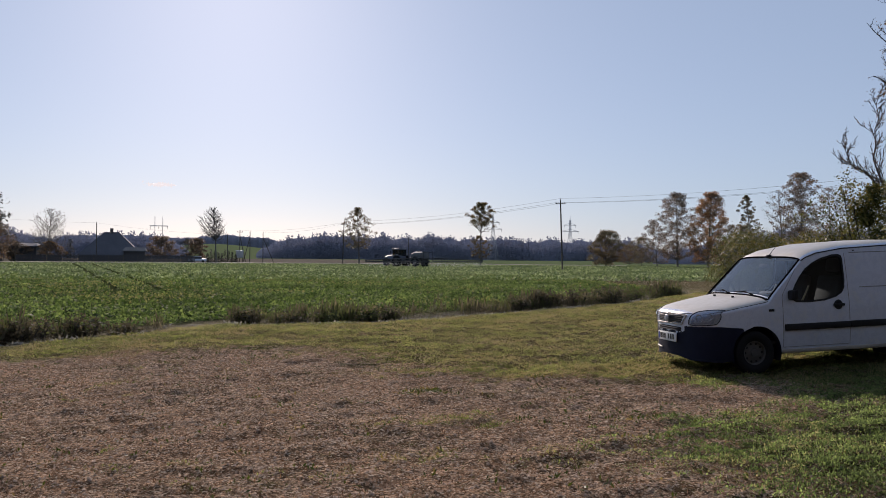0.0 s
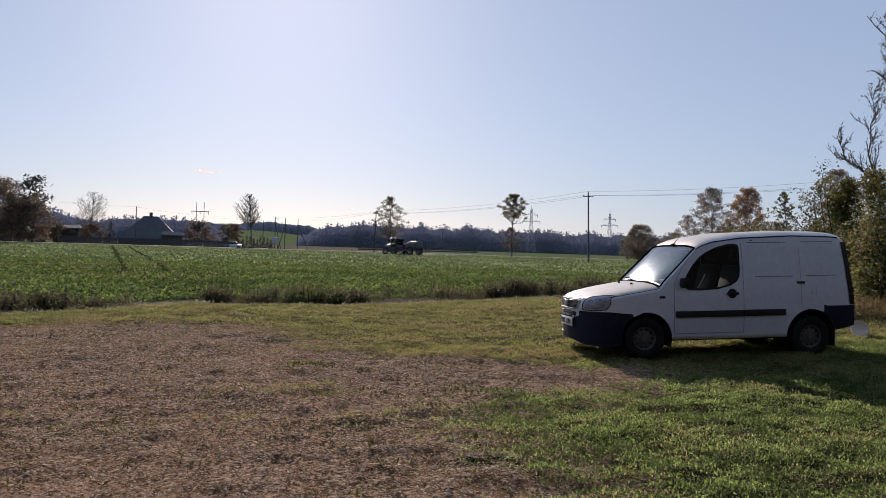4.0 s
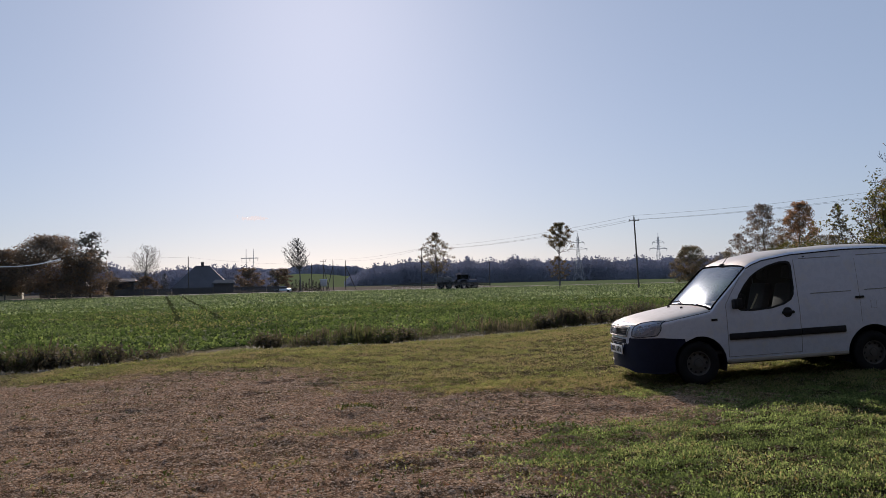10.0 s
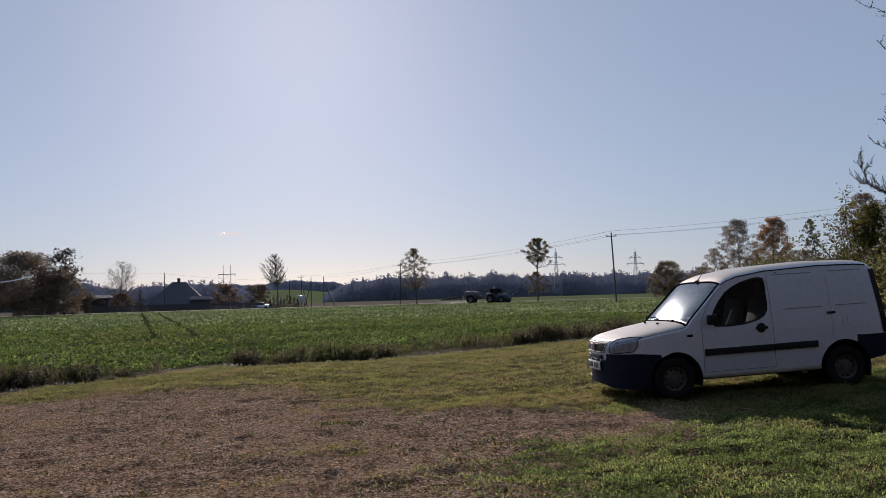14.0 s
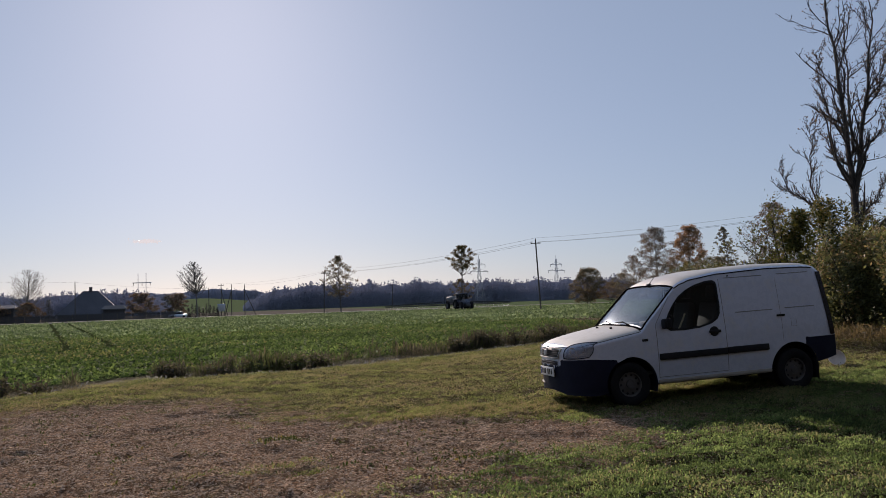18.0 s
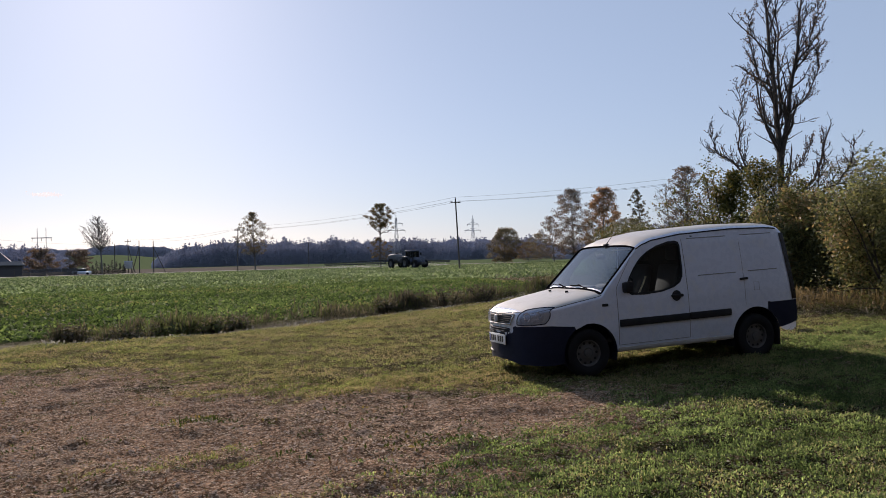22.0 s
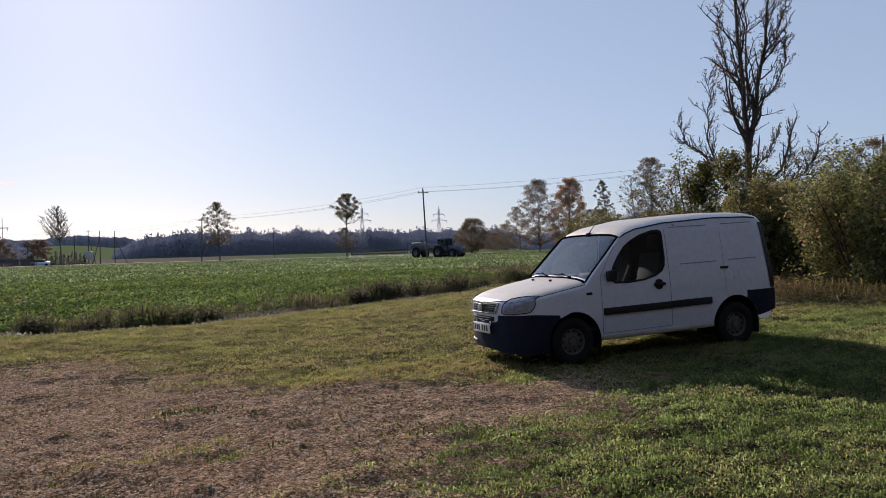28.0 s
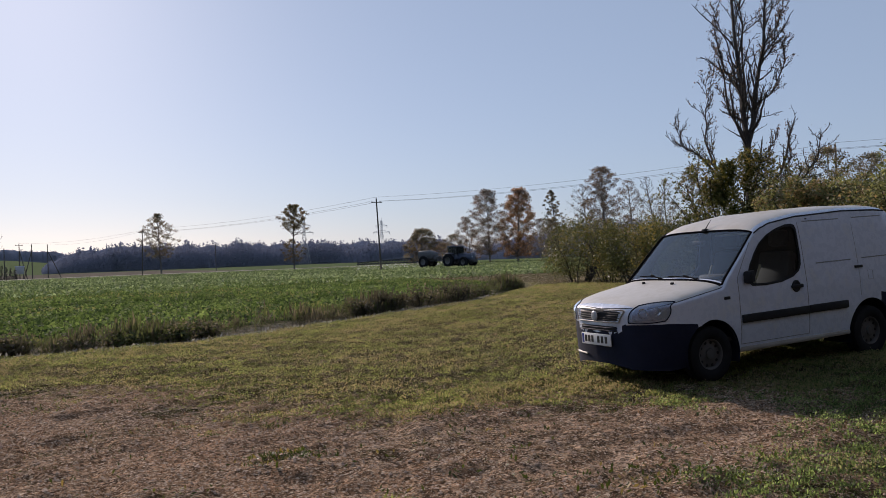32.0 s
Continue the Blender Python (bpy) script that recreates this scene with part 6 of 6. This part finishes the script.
def ditch_weeds():
    rng, x, y = scatter(4600, -18, 13, 0, 1, 61)
    yd = ditch_y(x)
    gap = abs(x + 8.7) > 0.75
    lush = 0.45 + 0.55 * np.sin(1.1 * x + 0.7) * np.sin(0.37 * x + 2)
    keep = gap & (rng.random(len(x)) < 0.12 + 0.9 * lush)
    x, yd = x[keep], yd[keep]
    y = yd + 0.75 + np.abs(rng.normal(0, 0.75, len(x)))
    tall = rng.uniform(0.12, 0.48, len(x)) * (0.75 + 0.5 * np.sin(0.9 * x) ** 2)
    pts, size = [], []
    for a, b, h in zip(x, y, tall):
        g = float(land(a, b))
        for k in range(12):
            pts.append((a + rng.normal(0, 0.05), b + rng.normal(0, 0.05), g + rng.uniform(0, 0.5) * h))
            size.append(h * rng.uniform(0.35, 0.8))
    tagged(leaves("ditch_weeds", pts, np.array(size), WEED_STALK, rng, None, "tall dry brown weeds along the ditch bank", "stuff", up=0.75, aspect=0.1), category="weeds")
    # taller dead stalks with seed heads
    vs, fs = [], []
    for k in range(170):
        a = rng.uniform(-17, 12)
        if abs(a + 8.7) < 0.9:
            continue
        b = ditch_y(a) + rng.uniform(0.9, 3.2)
        g, h = float(land(a, b)), rng.uniform(0.35, 0.75)
        lx, ly = rng.normal(0, 0.08, 2)
        s = len(vs)
        for f in (0, 1):
            for j in range(3):
                r = 0.008 if not f else 0.004
                vs.append((a + lx * f + r * math.cos(j * 2.1), b + ly * f + r * math.sin(j * 2.1), g + h * f))
        fs += [(s + j, s + (j + 1) % 3, s + 3 + (j + 1) % 3, s + 3 + j) for j in range(3)]
    tagged(raw("dead_stalks", vs, fs, WEED_STALK, label="thin dead plant stalks standing on the bank", kind="stuff"), category="weeds")
    rng, x, _ = scatter(7000, -14, 6, 0, 1, 62)
    x = x[abs(x + 8.7) > 0.6]
    y = ditch_y(x) + rng.normal(0.3, 0.3, len(x))
    tagged(leaves("ditch_litter", np.stack([x, y, land(x, y) + 0.03], -1), 0.09, PALE_LITTER, rng, None, "pale dead leaves and dry grass lying in the ditch", "stuff", up=0.25, aspect=0.5), category="litter")
    # the dark bushy clumps on the bank
    for k, (a, b, h, w) in enumerate([(-11.9, 8.4, 0.7, 1.2), (-12.8, 8.2, 0.62, 1.1), (-11.0, 9.2, 0.55, 1.0), (-4.3, 11.6, 0.5, 0.8), (-13.9, 7.9, 0.55, 1.0), (3.2, 15.3, 0.75, 1.3), (4.6, 15.9, 0.75, 1.4), (2.0, 14.9, 0.65, 1.1), (5.9, 16.6, 0.6, 1.2), (0.9, 14.3, 0.45, 0.9)] + [(a, float(ditch_y(a)) + 0.95 + 0.2 * math.sin(5 * a), 0.3 + 0.12 * math.sin(3.1 * a), 0.75) for a in (-10.2, -7.5, -6.3, -5.4, -3.6)]):
        shrub("weed_clump", (a, b, float(land(a, b))), h, w, WEED_STALK, 160 + k, "dark dry bushy weed clump on the ditch bank", n=420, size=0.085, category="weeds", group="weed clumps")
    # long matted grass on the low bank below the hedge
    rng, x, y = scatter(30000, 5.6, 10.0, -4, 8.5, 63)
    keep = x > 6.6 + 0.5 * np.sin(y) - 0.12 * (y < 2) * (2 - y)
    x, y = x[keep], y[keep]
    tagged(leaves("long_grass", np.stack([x, y, land(x, y) + rng.uniform(0, 0.1, len(x))], -1), rng.uniform(0.1, 0.3, len(x)), DRY_GRASS, rng, None, "long matted dry grass below the hedge", "stuff", up=0.45, aspect=0.09, bend=0.35), category="grass")


lawn(), pebbles(), crop(), ditch_weeds()

# pale plastic shell lying behind the van
shell = part("plastic_bowl", lathe(((0.0, -0.1), (0.1, -0.09), (0.19, -0.05), (0.24, 0.0), (0.25, 0.03), (0.243, 0.032), (0.232, 0.004), (0.18, -0.04), (0.1, -0.075), (0.0, -0.085)), 28), SHELL)
shell.matrix_world = Matrix.Translation((4.68, 1.8, float(land(4.68, 1.8)) + 0.17)) @ pose(0, 0, 0, 60, 0, -14) @ Matrix.Scale(0.62, 4)
tagged(shell, "shallow pale pinkish plastic bowl lying tilted on the grass", "scrap")

# small cloud low over the horizon
rng = np.random.default_rng(9)
MIST = leafy("spray_mist", (0.8, 0.82, 0.86), (0.85, 0.86, 0.88), 1.0, 0.7, None, 0, 0.01, 0.0, (1, 1, 1))
def cloud_build(nt, p):
    p.inputs["Base Color"].default_value = (0, 0, 0, 1)
    # the cloud's sunlit white is put in as emission
    p.inputs["Emission Color"].default_value = (0.9, 0.92, 0.94, 1)
    p.inputs["Emission Strength"].default_value = 0.8


CLOUD = material("cloud_backdrop", cloud_build)
q = rng.normal(0, 1, (420, 3)) * (22, 15, 2.2)
puffs = leaves("cloud", q, 8, CLOUD, rng, None, "small thin white cloud low in the sky", "structure", up=0.0, aspect=0.7)
puffs.matrix_world = Matrix.Translation(spot(-8.7, 3300) + Vector((0, 0, 262)))
tagged(puffs, category="cloud")

# ---- tractor and sprayer ----
def tractor():
    t = empty("tractor", Matrix(), "dark blue farm tractor with a cab pulling a sprayer", "tractor")
    def big_wheel(x, y, r, w):
        wh = new("wheel")
        wh.parent = t
        m = Matrix.Translation((x, y, r)) @ pose(0, 0, 0, 90, 0, 0)
        part("tyre", lathe(((r * 0.55, -w / 2), (r * 0.92, -w / 2), (r, -w * 0.35), (r, w * 0.35), (r * 0.92, w / 2), (r * 0.55, w / 2)), 28, m), RUBBER, wh, "large black tractor tyre")
        part("rim", lathe(((r * 0.56, -w * 0.4), (r * 0.3, -w * 0.1), (0.0, -w * 0.1)), 20, m), STEEL, wh)
        part("rim", lathe(((r * 0.56, w * 0.4), (r * 0.3, w * 0.1), (0.0, w * 0.1)), 20, m), STEEL, wh)
        bm = bmesh.new()
        for k in range(18):
            a = k * 2 * math.pi / 18
            add_box(bm, -0.05, 0.05, -w / 2, w / 2, r * 0.98, r * 1.03, 0, Matrix.Translation((x, y, r)) @ pose(0, 0, 0, 0, math.degrees(a), 0))
        part("lugs", bm, RUBBER, wh)
        return wh
    for s in (-1, 1):
        big_wheel(-0.9, s * 0.95, 0.9, 0.55)
        big_wheel(1.75, s * 0.92, 0.66, 0.45)
        f = bmesh.new()
        add_tube(f, [(-0.9 + 1.02 * math.cos(a), s * 0.95, 0.9 + 1.02 * math.sin(a)) for a in np.linspace(0.5, 2.6, 10)], 0.07, 6)
        add_box(f, -1.75, 0.0, s * 0.95 - 0.28, s * 0.95 + 0.28, 1.78, 1.88, 0.04)
        part("fender", f, TRACTOR_PAINT, t)
        part("lamp", box(2.72, 2.76, s * 0.3 - 0.12, s * 0.3 + 0.12, 1.25, 1.4, 0.01), LAMP_GLASS, t)
        part("mirror", box(0.35, 0.4, s * 1.15 - 0.12, s * 1.15 + 0.12, 2.1, 2.5, 0.02), BLACK_PLASTIC, t)
    bm = box(0.3, 2.7, -0.42, 0.42, 0.95, 1.65, 0.12)
    add_box(bm, 0.3, 2.5, -0.34, 0.34, 1.55, 1.78, 0.08)
    part("bonnet", bm, TRACTOR_PAINT, t)
    part("chassis", box(-1.4, 2.6, -0.3, 0.3, 0.5, 1.0, 0.05), FRAME_PAINT, t)
    part("front_weight", box(2.7, 3.1, -0.4, 0.4, 0.6, 1.0, 0.05), FRAME_PAINT, t)
    part("cab_base", box(-1.2, 0.35, -0.75, 0.75, 1.0, 1.7, 0.08), TRACTOR_PAINT, t)
    cab = part("cab_roof", box(-1.3, 0.5, -0.85, 0.85, 2.68, 2.88, 0.07), TRACTOR_PAINT, t, "dark cab roof")
    for x in (-1.15, -0.35, 0.35):
        for s in (-1, 1):
            part("pillar", rod((x + (0.08 if x > 0 else 0), s * 0.75, 1.65), (x, s * 0.74, 2.72), 0.045, n=6), BLACK_PLASTIC, cab)
    for s in (-1, 1):
        g = part("cab_glass", box(-1.12, 0.34, s * 0.735 - 0.008, s * 0.735 + 0.008, 1.7, 2.68), GLASS, cab)
        g.visible_shadow = False
    part("cab_glass", box(0.36, 0.375, -0.7, 0.7, 1.72, 2.68), GLASS, cab)
    part("cab_glass", box(-1.16, -1.145, -0.7, 0.7, 1.72, 2.68), GLASS, cab)
    part("driver_seat", box(-0.95, -0.4, -0.28, 0.28, 1.55, 2.2, 0.08), DARK_INSIDE, t)
    part("exhaust", rod((0.42, -0.5, 1.5), (0.42, -0.52, 2.75), 0.06, n=8), BLACK_PLASTIC, t)
    part("beacon", lathe(((0.07, 0), (0.07, 0.14), (0.0, 0.17)), 10, Matrix.Translation((-0.9, 0.6, 2.88))), MAPLE_LEAF, t, "orange beacon")
    part("step", box(-0.1, 0.3, -1.05, -0.8, 0.5, 0.6, 0.02), FRAME_PAINT, t)
    part("hitch", rod((-1.4, 0, 0.6), (-1.9, 0, 0.55), 0.07, n=8), FRAME_PAINT, t)
    return t


def sprayer():
    t = empty("field_sprayer", Matrix(), "trailed field sprayer with a pale tank and long folding booms", "sprayer")
    def loft(rings):
        bm = bmesh.new()
        prev = None
        for x, cy, cz, w, h in rings:
            row = [bm.verts.new((x, cy + w * abs(math.cos(a)) ** 0.6 * (1 if math.cos(a) >= 0 else -1), cz + h * abs(math.sin(a)) ** 0.6 * (1 if math.sin(a) >= 0 else -1))) for a in np.linspace(0, 2 * math.pi, 20, endpoint=False)]
            if prev:
                for k in range(20):
                    bm.faces.new((prev[k], prev[(k + 1) % 20], row[(k + 1) % 20], row[k]))
            else:
                bm.faces.new(row)
            prev = row
        bm.faces.new(prev[::-1])
        return bm
    tank = part("tank", loft(((-1.3, 0, 1.7, 0.6, 0.4), (-1.1, 0, 1.75, 0.9, 0.62), (0.4, 0, 1.75, 0.95, 0.68), (1.2, 0, 1.65, 0.85, 0.55), (1.5, 0, 1.6, 0.5, 0.35))), TANK_WHITE, t, "pale plastic spray tank")
    part("tank_lid", lathe(((0.25, 0), (0.25, 0.1), (0.0, 0.13)), 14, Matrix.Translation((0.2, 0, 2.42))), BLACK_PLASTIC, tank)
    part("side_tank", loft(((1.3, 0, 1.2, 0.4, 0.35), (1.5, 0, 1.2, 0.6, 0.42), (2.0, 0, 1.2, 0.5, 0.35))), FRAME_PAINT, t)
    fr = box(-1.8, 2.4, -0.45, -0.3, 0.85, 1.05, 0.02)
    add_box(fr, -1.8, 2.4, 0.3, 0.45, 0.85, 1.05, 0.02)
    add_rod(fr, (2.4, 0.4, 0.95), (4.3, 0, 0.6), 0.08, n=8)
    add_rod(fr, (2.4, -0.4, 0.95), (4.3, 0, 0.6), 0.08, n=8)
    part("frame", fr, FRAME_PAINT, t)
    for s in (-1, 1):
        w = new("wheel")
        w.parent = t
        m = Matrix.Translation((0, s * 0.95, 0.82)) @ pose(0, 0, 0, 90, 0, 0)
        part("tyre", lathe(((0.45, -0.2), (0.75, -0.2), (0.82, -0.13), (0.82, 0.13), (0.75, 0.2), (0.45, 0.2)), 26, m), RUBBER, w, "large narrow tyre")
        for o in (-0.15, 0.15):
            part("rim", lathe(((0.46, o), (0.2, o * 0.3), (0.0, o * 0.3)), 18, m), TANK_WHITE, w)
        part("mudguard", tube([(0.9 * math.cos(a), s * 0.95, 0.82 + 0.92 * math.sin(a)) for a in np.linspace(0.3, 2.8, 9)], 0.05, 5), FRAME_PAINT, t)
    bm = bmesh.new()
    for y in (-0.9, 0.9):
        add_rod(bm, (-1.8, y, 0.6), (-1.8, y, 2.5), 0.05, n=6)
    for z in (0.8, 1.4, 2.3):
        add_rod(bm, (-1.8, -0.95, z), (-1.8, 0.95, z), 0.045, n=6)
    part("boom_mast", bm, FRAME_PAINT, t)
    for s in (-1, 1):
        b = new("boom")
        b.parent = t
        for k in range(3):
            y0, y1 = s * (1.0 + 3.7 * k), s * (1.0 + 3.7 * (k + 1))
            sec = bmesh.new()
            za, zb2 = 1.45 - 0.12 * k, 1.45 - 0.12 * (k + 1)
            add_rod(sec, (-1.85, y0, 0.85), (-1.85, y1, 0.85), 0.09, n=5)
            add_rod(sec, (-1.85, y0, za), (-1.85, y1, zb2), 0.075, n=5)
            for q in range(7):
                u = q / 6
                yy = y0 + (y1 - y0) * u
                zz = za + (zb2 - za) * u
                add_rod(sec, (-1.85, yy, 0.85), (-1.85, yy, zz), 0.05, n=4)
                if q < 6:
                    y2 = y0 + (y1 - y0) * (q + 1) / 6
                    add_rod(sec, (-1.85, yy, 0.85), (-1.85, y2, za + (zb2 - za) * (q + 1) / 6), 0.045, n=4)
            part("boom_section", sec, FRAME_PAINT, b)
            for q in range(7):
                yy = y0 + (y1 - y0) * (q + 0.5) / 7
                part("nozzle", rod((-1.85, yy, 0.85), (-1.85, yy, 0.68), 0.02, n=4), BLACK_PLASTIC, b)
    rng = np.random.default_rng(77)
    n = 1300
    y = rng.uniform(-12, 12, n)
    drift = rng.random(n) ** 1.5
    pts = np.stack([-1.9 - 2.2 * drift, y, 0.75 - 0.7 * rng.random(n)], -1)
    leaves("spray_mist", pts, 0.085, MIST, rng, t, "fine white spray mist below the boom", up=0.3, aspect=0.6)
    return t


TRACTOR = tractor()
SPRAYER = sprayer()
TRACTOR.scale = SPRAYER.scale = (1.12, 1.12, 1.12)
TRACTOR_ROWS = [(0, 13.08, 128.82, 122.0), (1, 11.76, 130.93, 122.1), (2, 10.47, 132.96, 122.4), (3, 9.29, 134.96, 118.6), (4, 8.19, 137.02, 118.8), (5, 7.19, 139.38, 103.9), (6, 6.91, 143.03, 89.4), (7, 7.38, 146.94, 77.4), (8, 8.79, 150.74, 62.3), (9, 11.26, 153.97, 44.0), (10, 14.47, 156.2, 26.9), (11, 17.63, 157.05, 1.2), (12, 20.49, 156.47, -17.5), (13, 23.22, 155.27, -29.9), (14, 25.71, 153.19, -48.9), (15, 27.55, 150.01, -64.8), (16, 29.16, 146.65, -63.6), (17, 30.46, 142.86, -80.8), (18, 30.9, 138.03, -85.3), (19, 31.41, 133.85, -79.6), (20, 32.17, 130.74, -74.2), (21, 32.99, 127.99, -73.4), (22, 33.8, 125.24, -73.5), (23, 34.65, 122.56, -71.2), (24, 35.6, 120.06, -67.7), (25, 36.67, 117.61, -65.2), (26, 37.94, 115.05, -63.0), (27, 39.27, 112.45, -62.9), (28, 40.62, 109.88, -61.5), (29, 42.01, 107.35, -61.4), (30, 43.41, 104.74, -62.1), (31, 44.79, 102.08, -63.8), (32, 45.94, 99.48, -67.1)]
SPRAYER_ROWS = [(0, 16.26, 123.73, 122.0), (1, 14.94, 125.85, 122.0), (2, 13.67, 127.88, 122.1), (3, 12.43, 129.86, 122.8), (4, 11.2, 131.83, 120.6), (5, 9.8, 134.04, 120.8), (6, 8.13, 137.21, 106.7), (7, 6.99, 140.98, 89.8), (8, 7.07, 145.03, 77.5), (9, 8.03, 148.99, 62.2), (10, 9.9, 152.41, 44.7), (11, 12.25, 154.77, 31.3), (12, 14.64, 156.24, 9.9), (13, 17.54, 157.0, -11.9), (14, 20.73, 156.36, -26.1), (15, 23.96, 154.75, -48.1), (16, 26.52, 152.04, -64.0), (17, 28.31, 148.4, -64.0), (18, 30.24, 143.99, -82.9), (19, 30.76, 139.81, -85.5), (20, 31.04, 136.62, -81.0), (21, 31.43, 133.78, -75.5), (22, 32.11, 130.99, -73.6), (23, 32.9, 128.3, -73.8), (24, 33.66, 125.74, -72.5), (25, 34.45, 123.18, -69.4), (26, 35.43, 120.5, -66.1), (27, 36.59, 117.81, -63.6), (28, 37.86, 115.21, -63.1), (29, 39.18, 112.64, -62.0), (30, 40.54, 110.01, -61.2), (31, 41.99, 107.39, -61.6), (32, 43.33, 104.88, -63.1)]


def motions():
    walk(TRACTOR, [(t, pose(x, y, float(land(x, y)), 0, 0, a)) for t, x, y, a in TRACTOR_ROWS])
    walk(SPRAYER, [(t, pose(x, y, float(land(x, y)), 0, 0, a)) for t, x, y, a in SPRAYER_ROWS])


motions()
